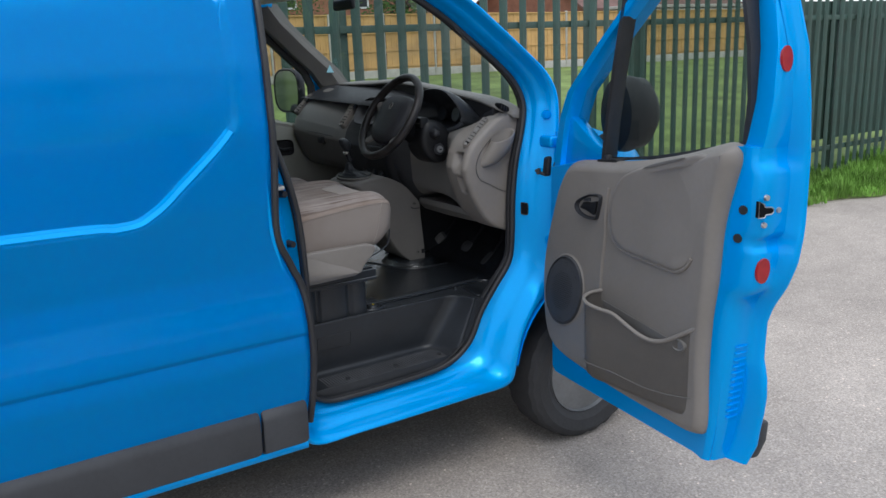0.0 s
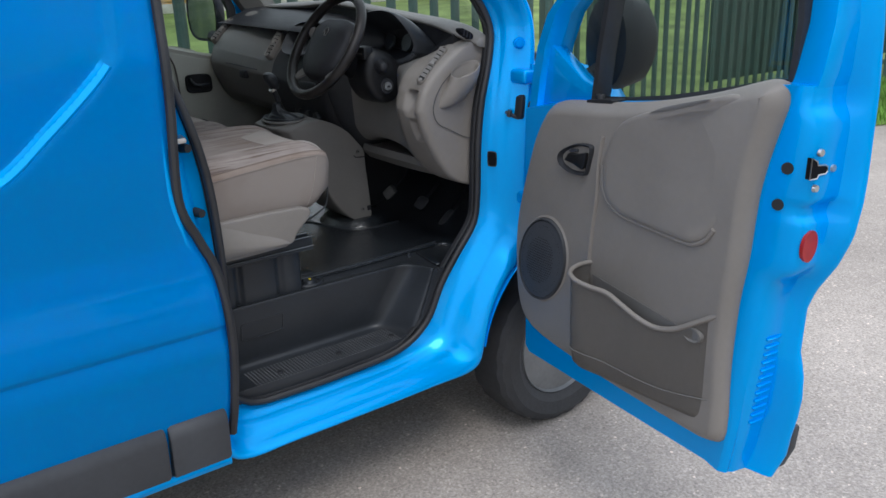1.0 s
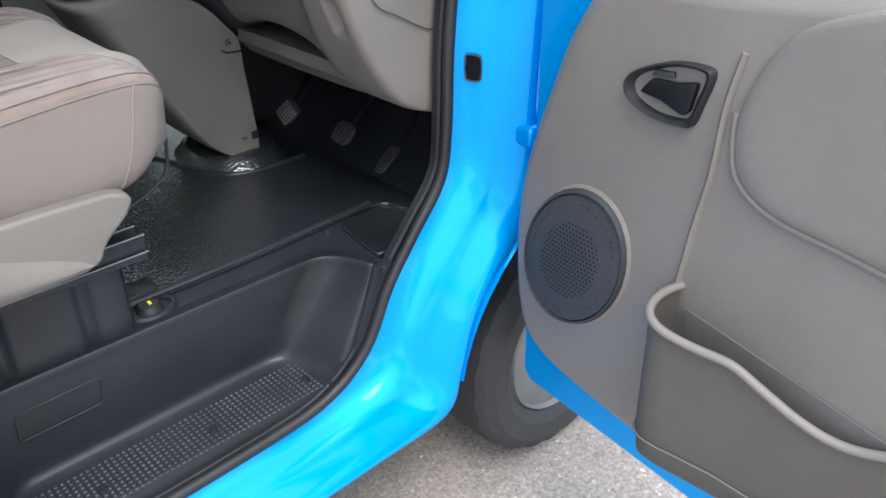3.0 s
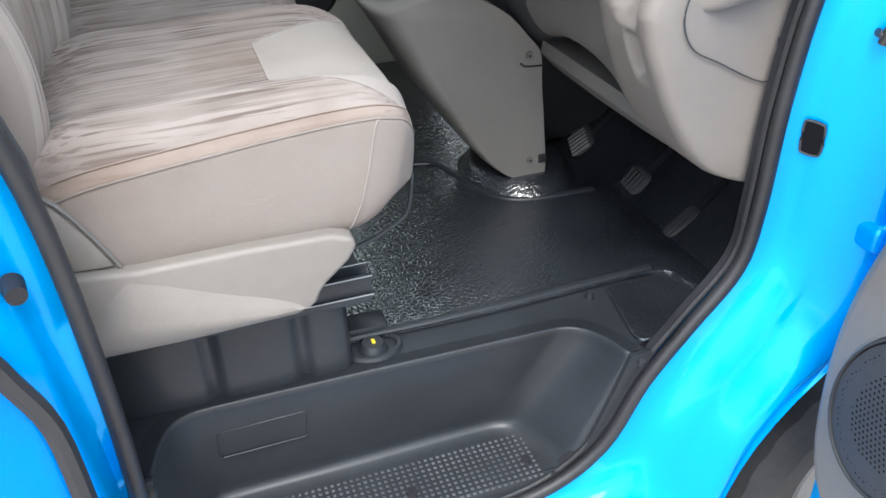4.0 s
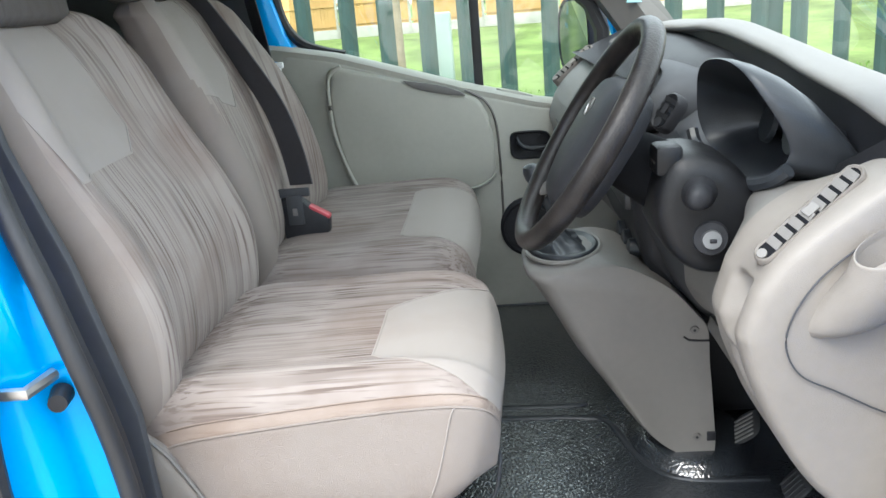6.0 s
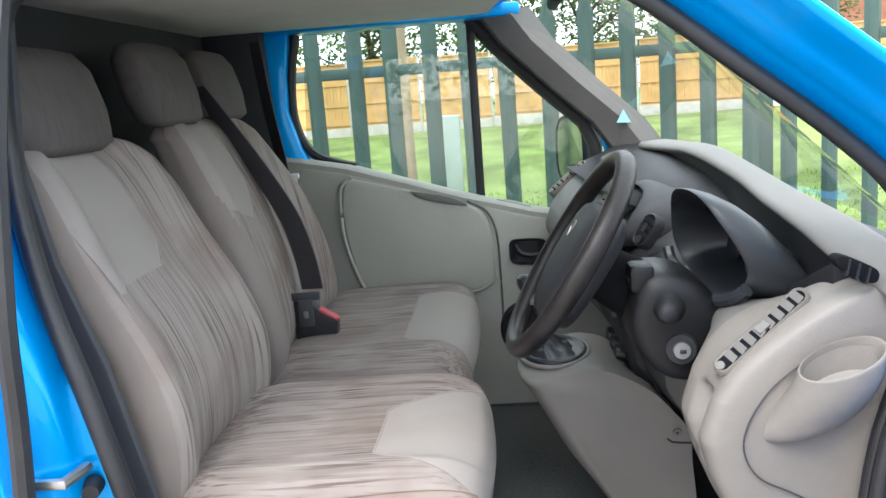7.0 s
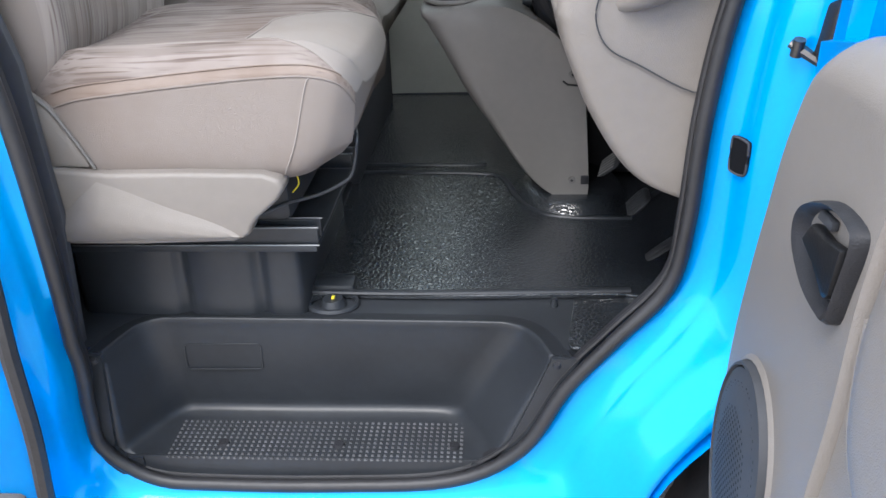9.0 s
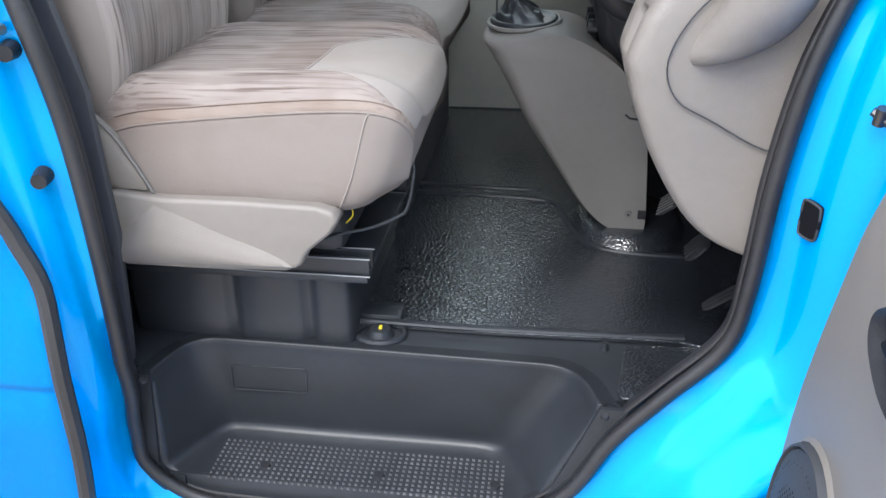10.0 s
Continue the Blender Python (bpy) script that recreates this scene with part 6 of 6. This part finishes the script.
oval = lambda a, b, h: [MO + MN * h + MS * a * math.copysign(abs(math.cos(t)) ** 0.7, math.cos(t)) + MU * b * math.copysign(abs(math.sin(t)) ** 0.65, math.sin(t)) for t in np.linspace(0, 2 * math.pi, 28, endpoint=False)]
mirror = part("passenger_mirror", loft([oval(0.088, 0.115, 0.0), oval(0.096, 0.124, 0.006), oval(0.1, 0.128, -0.01), oval(0.095, 0.12, -0.05), oval(0.06, 0.08, -0.09)]), BLACK, van, "black passenger door mirror", angle=60)
part("mirror_glass", loft([oval(0.086, 0.113, 0.001), oval(0.086, 0.113, 0.004)]), MIRROR, mirror)
part("mirror_arm", tube([(0.40, 1.82, 1.45), (0.38, 1.92, 1.47)], 0.03, 8), BLACK, mirror)
rv = part("interior_mirror", box(0.24, 0.265, 0.82, 1.02, 1.965, 2.015, 0.012, 3), BLACK, van, "black interior mirror")
part("mirror_stem", tube([(0.255, 0.92, 1.99), (0.26, 0.92, 2.035)], 0.01, 8), BLACK, rv)

# ---- floor mat ----
mat_poly = inside_line([(-0.07, 0.305), (0.2, 0.30), (0.52, 0.305), (0.565, 0.26), (0.585, 0.2)], 4) + [(0.80, 0.2), (0.80, 1.68), (-0.16, 1.68), (-0.085, 1.0), (-0.078, 0.60)]
floor_mat = thing("floor_mat", (0.2, 0.9, 0.755), "black pebbled rubber cab floor mat", "floor mat")
part("sheet", slab(mat_poly, 0.757, 0.768, xy, 0.003), MAT_RUBBER, floor_mat, smooth=False)
for pts in ([(-0.07, 0.93), (0.1, 0.925), (0.24, 0.915), (0.30, 0.885), (0.335, 0.76), (0.38, 0.675), (0.46, 0.645), (0.58, 0.64)], [(-0.07, 0.985), (0.2, 0.975), (0.26, 0.98)], [(-0.07, 0.312), (0.1, 0.306), (0.3, 0.31), (0.53, 0.318)], [(-0.15, 1.665), (0.3, 1.655)], [(-0.066, 0.315), (-0.07, 0.5), (-0.074, 0.7), (-0.076, 0.92)]):
    part("ridge", tube([(x, y, 0.7685) for x, y in inside_line(pts)], 0.008, 8, flat=0.6), BLACK_SATIN, floor_mat)
part("corner_sheet", slab(inside_line([(0.425, 0.292), (0.5, 0.297), (0.555, 0.296), (0.575, 0.24), (0.56, 0.19), (0.5, 0.145), (0.44, 0.135), (0.405, 0.14), (0.41, 0.2), (0.425, 0.292)], 3)[:-1], 0.756, 0.763, xy, 0.002), MAT_RUBBER, floor_mat, smooth=False)
part("raised_foot", loft([[Vector((0.46 + a * math.cos(t), 0.80 + b * math.sin(t), z)) for t in np.linspace(0, 2 * math.pi, 28, endpoint=False)] for a, b, z in ((0.135, 0.165, 0.766), (0.125, 0.155, 0.774), (0.115, 0.14, 0.79), (0.1, 0.12, 0.80))]), MAT_RUBBER, floor_mat)
part("toe_ramp", loft([[Vector((0.62, y, 0.766)), Vector((0.74, y, 0.82)), Vector((0.86, y, 0.98)), Vector((0.86, y, 0.76))] for y in (0.16, 0.2, 0.6, 1.2, 1.65)]), MAT_RUBBER, floor_mat)
for x, y, r in ((-0.016, 0.285, 0.026), (-0.06, 0.701, 0.02), (0.389, 0.285, 0.008)):
    b = part("floor_bolt", disc((x, y, 0.755), (0, 0, 1), r, 0.014, 18, r * 0.7), BLACK_SATIN, van)
    if r > 0.025:
        part("yellow_tag", box(x - 0.002, x + 0.004, y - 0.006, y + 0.004, 0.769, 0.773, 0.001), YELLOW, b, "tiny yellow tag")
        part("floor_anchor", tube([(x + 0.045 * math.cos(t), y + 0.035 * math.sin(t), 0.758) for t in np.linspace(0, 2 * math.pi, 20, endpoint=False)], 0.006, 6, True), BLACK_SATIN, van)
part("anchor_plate", box(-0.06, 0.02, 0.31, 0.36, 0.757, 0.782, 0.008), BLACK_SATIN, van)
WORN_STUD = mat("worn_stud_tops", (0.07, 0.071, 0.075), 0.5, var=0.5, scale=14)
# studded tread, its bolts and the blank label field
studs = bmesh.new()
for i in range(48):
    for j in range(10):
        x, y = -0.305 + i * 0.0112, 0.11 + j * 0.0112
        if y < 0.222 and x < 0.225:
            q = [studs.verts.new((x + dx * 0.0028, y + dy * 0.0028, 0.5405)) for dx, dy in ((-1, -1), (1, -1), (1, 1), (-1, 1))]
            w = [studs.verts.new((x + dx * 0.0015, y + dy * 0.0015, 0.5428)) for dx, dy in ((-1, -1), (1, -1), (1, 1), (-1, 1))]
            studs.faces.new(w)
            for k in range(4):
                studs.faces.new((q[k], q[(k + 1) % 4], w[(k + 1) % 4], w[k]))
tagged(part("tread_studs", studs, WORN_STUD, step, "rows of small raised studs", smooth=False), kind="stuff")
for x in (-0.213, 0.0, 0.209):
    part("tread_bolt", disc((x, 0.149, 0.539), (0, 0, 1), 0.0115, 0.0065, 14, 0.009), BLACK, step)
part("label_field", tube([(x, 0.233 + (0.70 - z) * 0.08, z) for x, z in ((-0.285, 0.70), (-0.15, 0.702), (-0.146, 0.696), (-0.15, 0.648), (-0.156, 0.644), (-0.288, 0.642), (-0.293, 0.648), (-0.29, 0.696))], 0.0017, 6, True, 1, (0, 1, 0)), BLACK_SATIN, step)


# ---- seats ----
def cushion(y0, y1, x0, x1, zt, zb, crown, tan):
    """Cushion skinned from front-to-back ribs. Gives mesh and ribs."""
    loops = []
    xs = [x0, x0 + 0.02, x0 + 0.1, x0 + 0.2, x0 + 0.3, x1 - 0.22, x1 - 0.14, x1 - 0.07, x1 - 0.03, x1 - 0.012, x1 - 0.002]
    yc = (y0 + y1) / 2
    for i, x in enumerate(xs):
        f = (x - x0) / (x1 - x0)
        drop = interp(f, [(0, 0.03), (0.1, 0.0), (0.7, -0.012), (0.86, -0.008), (0.95, 0.018), (0.985, 0.045), (1, 0.075)])
        lift = interp(f, [(0, 0.0), (0.75, 0.0), (0.9, 0.004), (0.97, 0.012), (1, 0.03)])
        zl, zu, w = zb + lift, zt - drop, (y1 - y0) / 2 - interp(f, [(0, 0.03), (0.08, 0), (0.85, 0), (0.93, 0.008), (0.97, 0.02), (1, 0.055)])
        seam = interp(f, [(0, -0.046), (0.13, -0.038), (0.3, -0.028), (0.6, -0.017), (0.85, -0.008), (1, 0.015)]) if tan else -0.03
        prof = [(-0.92, zl), (-1.0, zl + 0.02), (-1.02, zl + (zu - zl) * 0.4), (-1.0, zu + seam - 0.015), (-0.99, zu + seam), (-0.97, zu + seam + 0.012), (-0.9, zu + crown * 0.35 + 0.3 * (seam + 0.03)), (-0.8, zu + crown * 0.85), (-0.72, zu + crown * 0.95), (-0.6, zu + crown * 0.7), (-0.3, zu + crown * 0.6), (0, zu + crown * 0.55)]
        prof = prof + [(-a, z) for a, z in prof[-2::-1]]
        under = interp(f, [(0, 0), (0.6, 0), (0.8, 0.022), (0.95, 0.075), (1, 0.105)])
        loops.append([Vector((x + 0.012 * (1 - a * a) * (f > 0.9) - under * max(0, min(1, (zu - 0.03 - z) / (zu - zb))) ** 1.4, yc + a * w, z)) for a, z in prof])
    fine = resample(loops, 5, 4)

    def pick(i, j):
        p = (j + 0.5) / 4
        if p < 4 or p > 18:
            return 0
        return 3 if p < 5.3 and tan else 1
    return loft(fine, mats=pick), fine


seat = thing("driver_seat", (-0.2, 0.45, 0.76), "soiled beige and grey striped cloth driver seat", "car seat")
bm, ribs = cushion(0.185, 0.70, -0.47, 0.065, 1.205, 1.035, 0.035, True)
field(bm, [((-0.118, 0, 0), (-1, 0, 0)), ((-0.11, 0.285, 0), (-0.75, -0.7, 0)), ((-0.095, 0.27, 0), (-0.42, -1, 0)), ((-0.11, 0.49, 0), (-0.8, 0.6, 0)), ((-0.095, 0.505, 0), (-0.72, 1, 0))], 1, 2)
part("patch_seam", stitch(bm, 1, 2, 0.0014), CLOTH_GREY, seat)
part("cushion", bm, [CLOTH, CLOTH_SEAT, CLOTH_LIGHT, CLOTH_TAN], seat, "striped cloth cushion with plain front patch", angle=80)
part("seam", tube([r[16] + Vector((0, -0.001, 0)) for r in ribs[8:]], 0.0018, 6), CLOTH, seat)
part("seam", tube([r[21] + Vector((0, -0.001, 0.001)) for r in ribs[8:44]], 0.0012, 6), CLOTH_TAN, seat)
part("seam", tube([ribs[36 - int((16 - j) * 0.2)][j].lerp(ribs[35 - int((16 - j) * 0.2)][j], ((16 - j) * 0.2) % 1) + Vector((0, -0.0008, 0)) for j in range(3, 17)], 0.0012, 6), CLOTH_LIGHT, seat)


def backrest(y0, y1, top_w, mats_fn, front, thick=0.13, skew=0.0):
    """Backrest skinned upwards: bolstered sides, hollow middle, rounded top. front: (z, x) of its bolsters."""
    loops = []
    zz = [front[0][0], front[0][0] + 0.02] + [z for z, x in front[1:-1]] + [front[-1][0] - 0.035, front[-1][0] - 0.012, front[-1][0]]
    zt = front[-1][0]
    for z in zz:
        x = interp(z, front)
        yc, w = (y0 + y1) / 2 - skew * (z - front[0][0]) / (zt - front[0][0]), (y1 - y0) / 2
        w *= interp((z - front[0][0]) / (zt - front[0][0]), [(0, 0.92), (0.05, 0.97), (0.3, 1.0), (0.6, 0.96), (0.85, top_w + 0.08), (0.95, top_w), (1, top_w - 0.14)])
        th = thick * interp(z, [(front[0][0], 0.9), (zt - 0.2, 1), (zt - 0.03, 0.75), (zt, 0.35)])
        fx = x - (0.03 if z == zt else 0.006 if z > zt - 0.02 else 0)
        prof = [(-0.75, -th), (-0.95, -th * 0.85), (-1.0, -th * 0.5), (-1.0, -0.035), (-0.96, -0.012), (-0.88, 0.0), (-0.78, 0.0), (-0.68, -0.012), (-0.55, -0.024), (-0.25, -0.03), (0, -0.031)]
        prof = prof + [(-a, d) for a, d in prof[-2::-1]]
        loops.append([Vector((fx + d, yc + a * w, z)) for a, d in prof])
    fine = resample(loops, 4, 4)

    def pick(i, j):
        v = (fine[i][min(j, len(fine[i]) - 1)] + fine[min(i + 1, len(fine) - 1)][min(j + 1, len(fine[i]) - 1)]) / 2
        return mats_fn((j + 0.5) / 4, (v.y - (y0 + y1) / 2) / ((y1 - y0) / 2), v.z)
    return loft(fine, mats=pick)


def drv(p, a, z):
    if p < 4 or p > 16:
        return 0
    return 1


FRONT_D = [(1.165, -0.415), (1.25, -0.392), (1.35, -0.392), (1.45, -0.425), (1.53, -0.468), (1.6, -0.502), (1.66, -0.528), (1.71, -0.556), (1.765, -0.60)]
bm = backrest(0.20, 0.715, 0.80, drv, FRONT_D)
field(bm, [((0, 0, 1.535), (0, 0, -1)), ((0, 0.245, 1.535), (0, -1, -0.1)), ((0, 0.50, 1.56), (0, 0.7, -0.7)), ((0, 0.515, 1.58), (0, 1, 0.12)), ((-0.48, 0, 1.5), (-1, 0, -1.2))], 1, 2)
part("patch_seam", stitch(bm, 1, 2, 0.0014), CLOTH_GREY, seat)
part("backrest", bm, [CLOTH, CLOTH_BACK, CLOTH_GREY], seat, "striped cloth backrest with plain upper panel", angle=80)


def headrest(x, y, z, w, parent):
    lp = []
    for dz, sx, sy in ((-0.075, 0.5, 0.7), (-0.06, 0.85, 0.92), (0.0, 1, 1), (0.07, 0.95, 0.97), (0.1, 0.7, 0.8), (0.108, 0.3, 0.5)):
        lp.append([Vector((x - 0.25 * dz + 0.055 * sx * math.copysign(abs(math.cos(t)) ** 0.8, math.cos(t)), y + w * sy * math.copysign(abs(math.sin(t)) ** 0.6, math.sin(t)), z + dz)) for t in np.linspace(0, 2 * math.pi, 24, endpoint=False)])
    part("headrest", loft(lp), CLOTH_SHADE, parent, "rounded cloth headrest", angle=80)
    for s in (-0.06, 0.06):
        part("headrest_post", tube([(x + 0.02, y + s, z - 0.12), (x + 0.015, y + s, z - 0.06)], 0.007, 8), BLACK, parent)


headrest(-0.65, 0.44, 1.818, 0.165, seat)
# side cover, rail and black seat box
COVER = [(-0.46, 1.075), (-0.33, 1.062), (-0.2, 1.063), (-0.08, 1.06), (-0.052, 1.05), (-0.046, 1.036), (-0.06, 1.015), (-0.095, 0.985), (-0.105, 0.972), (-0.112, 0.955), (-0.14, 0.944), (-0.3, 0.939), (-0.435, 0.94), (-0.46, 0.98)]
part("side_cover", slab(COVER, 0.160, 0.21, xz, 0.016, 5), GREY, seat, "pale grey plastic seat side cover")
sw = inside_line([(-0.345, 1.052), (-0.30, 1.035), (-0.24, 1.008), (-0.18, 0.985), (-0.14, 0.966), (-0.12, 0.955)], 4)
fac = []
for k, (x, z) in enumerate(sw):
    f = k / (len(sw) - 1)
    zb, zl = 0.944 + 0.008 * f ** 4, z - (z - 0.944) * 0.25
    g = min(1, 3 * (1 - f))
    fac.append([Vector((x, 0.1605, z)), Vector((x - 0.004, 0.1612 - g * (0.0042 + 0.004 * (1 - f)), zl)), Vector((x - 0.012 * (1 - f), 0.162 - g * (0.01 + 0.006 * (1 - f)), z * 0.45 + zb * 0.55)), Vector((x - 0.02 * (1 - f), 0.163 - g * (0.01 + 0.006 * (1 - f)), zb + 0.012 * (1 - f ** 4))), Vector((x - 0.022 * (1 - f), 0.165, zb))])
tail = [[Vector((v.x - d, v.y + e, v.z)) for v in fac[0]] for d, e in ((0.11, 0.006), (0.07, 0.001), (0.03, 0.0))]
for r, d in zip(tail, (0.11, 0.07, 0.03)):
    for i, v in enumerate(r):
        v.z = 0.944 + (v.z - 0.944) * (1 - d * 7.5)
part("cover_facet", loft(tail + fac, closed=False), GREY, seat, angle=70)
part("recliner_cover", slab([(-0.46, 1.07), (-0.352, 1.066), (-0.375, 1.115), (-0.405, 1.165), (-0.443, 1.198), (-0.50, 1.24), (-0.53, 1.2)], 0.172, 0.2, xz, 0.01, 2), GREY, seat)
# Dark tube along the recliner cover: the gap's shade is drawn as colour.
part("gap_shade", tube(spline([(-0.35, 0.176, 1.066), (-0.372, 0.174, 1.115), (-0.402, 0.174, 1.166), (-0.44, 0.174, 1.2)], 4), 0.0028, 6), GREY_DARK, seat)
front = [(-0.475, 0.262), (-0.46, 0.248)]
for xg in (-0.275, -0.135):
    front += [(xg - 0.022, 0.245), (xg - 0.012, 0.249), (xg - 0.004, 0.257), (xg + 0.004, 0.257), (xg + 0.012, 0.249), (xg + 0.022, 0.245)]
front += [(-0.068, 0.245), (-0.058, 0.255), (-0.058, 0.66), (-0.475, 0.66)]
part("seat_box", slab(front, 0.757, 0.895, xy), BLACK_SATIN, seat, "black steel seat box with pressed folds", angle=50)
part("anchor_bracket", slab([(-0.468, 1.06), (-0.44, 1.06), (-0.425, 0.99), (-0.418, 0.968), (-0.43, 0.952), (-0.455, 0.955), (-0.468, 0.98)], 0.138, 0.158, xz, 0.005), BLACK, seat, "black belt anchor bracket")
part("anchor_bolt", disc((-0.44, 0.137, 0.972), (0, -1, 0), 0.012, 0.006, 16), BLACK_SATIN, seat)
part("wire", tube(spline([(-0.06, 0.26, 0.99), (-0.045, 0.25, 1.01), (-0.05, 0.25, 1.03), (-0.07, 0.27, 1.035)], 4), 0.0015, 6), YELLOW, seat, "thin yellow wire under the cushion")
part("box_flange", box(-0.48, -0.02, 0.225, 0.67, 0.893, 0.905, 0.003), BLACK_SATIN, seat)
for y in (0.232, 0.60):
    rail = part("slide_rail", join(box(-0.45, -0.018, y, y + 0.008, 0.905, 0.938, 0.002), box(-0.45, -0.018, y + 0.03, y + 0.038, 0.905, 0.938, 0.002), box(-0.45, -0.03, y + 0.008, y + 0.03, 0.91, 0.922)), BLACK_SATIN, seat, "black steel seat slide rail")
    for dy, z in ((0.0, 0.936), (0.036, 0.938), (-0.004, 0.905)):
        part("rail_edge", tube([(-0.45, y + dy, z), (-0.016, y + dy, z)], 0.0016, 6), ALLOY, rail, "bare worn steel edge")
part("cushion_pan", box(-0.45, -0.06, 0.24, 0.67, 0.94, 1.06, 0.02), CHARCOAL, seat)
part("slide_bar", tube(spline([(-0.11, 0.236, 0.962), (-0.07, 0.238, 0.978), (-0.01, 0.24, 0.994), (0.034, 0.24, 1.016), (0.048, 0.241, 1.03), (0.056, 0.243, 1.06), (0.059, 0.25, 1.09), (0.05, 0.30, 1.095), (0.03, 0.5, 1.09)], 5), 0.0031, 8), BLACK_SATIN, seat, "bent seat slide bar")
part("recliner_wheel", disc((-0.455, 0.17, 1.0), (0, -1, 0), 0.026, 0.016, 20, 0.022), BLACK, seat)
part("belt_bracket", box(-0.47, -0.44, 0.15, 0.17, 0.97, 1.13, 0.006), BLACK, seat)

bench = thing("passenger_bench", (-0.25, 1.2, 0.76), "grey-beige striped cloth double passenger seat", "car seat")
bm, ribs = cushion(0.795, 1.60, -0.50, 0.02, 1.2, 1.01, 0.025, False)
field(bm, [((-0.145, 0, 0), (-1, 0, 0)), ((-0.135, 0.945, 0), (-0.8, -0.6, 0)), ((-0.115, 0.93, 0), (-0.3, -1, 0)), ((-0.135, 1.385, 0), (-0.8, 0.6, 0)), ((-0.115, 1.4, 0), (-0.3, 1, 0))], 1, 2)
part("patch_seam", stitch(bm, 1, 2, 0.0014), CLOTH_GREY, bench)
part("cushion", bm, [CLOTH, CLOTH_SEAT, CLOTH_LIGHT, CLOTH_SEAT], bench, "striped bench cushion with plain front patch", angle=80)


def pas(p, a, z):
    if p < 4 + max(0, (1.64 - z) * 10) or p > 16:
        return 0
    return 1


FRONT_P = [(1.14, -0.43), (1.25, -0.40), (1.35, -0.405), (1.45, -0.425), (1.55, -0.455), (1.62, -0.485), (1.68, -0.515), (1.73, -0.54), (1.785, -0.58)]
bm = backrest(0.80, 1.51, 0.72, pas, FRONT_P, 0.13, 0.11)
field(bm, [((0, 0.9, 1.56), (0, -0.25, -1)), ((0, 1.03, 1.59), (0, 0.7, -0.7)), ((0, 1.06, 1.63), (0, 1, 0.05))], 1, 2)
part("patch_seam", stitch(bm, 1, 2, 0.0014), CLOTH_GREY, bench)
part("backrest", bm, [CLOTH, CLOTH_BACK, CLOTH_GREY], bench, "wide striped cloth backrest with plain upper panel", angle=80)
headrest(-0.635, 0.9, 1.848, 0.14, bench)
headrest(-0.635, 1.25, 1.848, 0.13, bench)
part("bench_box", box(-0.50, -0.05, 0.85, 1.58, 0.757, 1.01, 0.012), CHARCOAL, bench)
# belts
def strap_mesh(pts, w, across=(0, 1, 0)):
    p, s = spline(pts, 5), Vector(across).normalized()
    lp = []
    for i, q in enumerate(p):
        d = (p[min(i + 1, len(p) - 1)] - p[max(i - 1, 0)]).normalized()
        n = d.cross(s).normalized() * 0.0015
        lp.append([q - s * w / 2 - n, q + s * w / 2 - n, q + s * w / 2 + n, q - s * w / 2 + n])
    return loft(lp)


part("seat_belt", strap_mesh([(-0.64, 1.12, 1.86), (-0.588, 1.12, 1.78), (-0.508, 1.11, 1.66), (-0.436, 1.105, 1.53), (-0.402, 1.10, 1.42), (-0.39, 1.10, 1.33)], 0.074, (0.85, -0.5, 0.1)), BELT, bench, "black seat belt strap")
buckle = part("belt_buckle", slab([(-0.438, 1.31), (-0.385, 1.305), (-0.365, 1.284), (-0.322, 1.258), (-0.326, 1.215), (-0.36, 1.18), (-0.432, 1.168)], 1.05, 1.09, xz, 0.008, 2), BLACK, bench, "black belt buckle")
part("release_button", slab([(-0.367, 1.289), (-0.321, 1.261), (-0.322, 1.252), (-0.37, 1.279)], 1.052, 1.082, xz, 0.003), mat("red_button", (0.42, 0.045, 0.06), 0.45), buckle, "red release button")
part("tongue", join(box(-0.438, -0.362, 1.046, 1.06, 1.312, 1.332, 0.003), box(-0.418, -0.38, 1.043, 1.05, 1.245, 1.316, 0.003)), CHARCOAL, buckle, "dark grey belt tongue")
part("tongue_slot", box(-0.405, -0.393, 1.040, 1.044, 1.268, 1.286, 0.002), GREY_DARK, buckle)
part("pillar_belt", strap_mesh([(-0.62, 1.62, 2.0), (-0.60, 1.62, 1.8), (-0.57, 1.62, 1.57), (-0.57, 1.62, 1.3)], 0.05, (0.8, -0.6, 0)), BELT, van, "black belt strap on the far pillar")
part("belt_tongue", join(box(-0.572, -0.518, 1.588, 1.602, 1.572, 1.59, 0.004), box(-0.549, -0.524, 1.586, 1.594, 1.528, 1.575, 0.004)), WHITE, van, "pale belt tongue on the pillar")
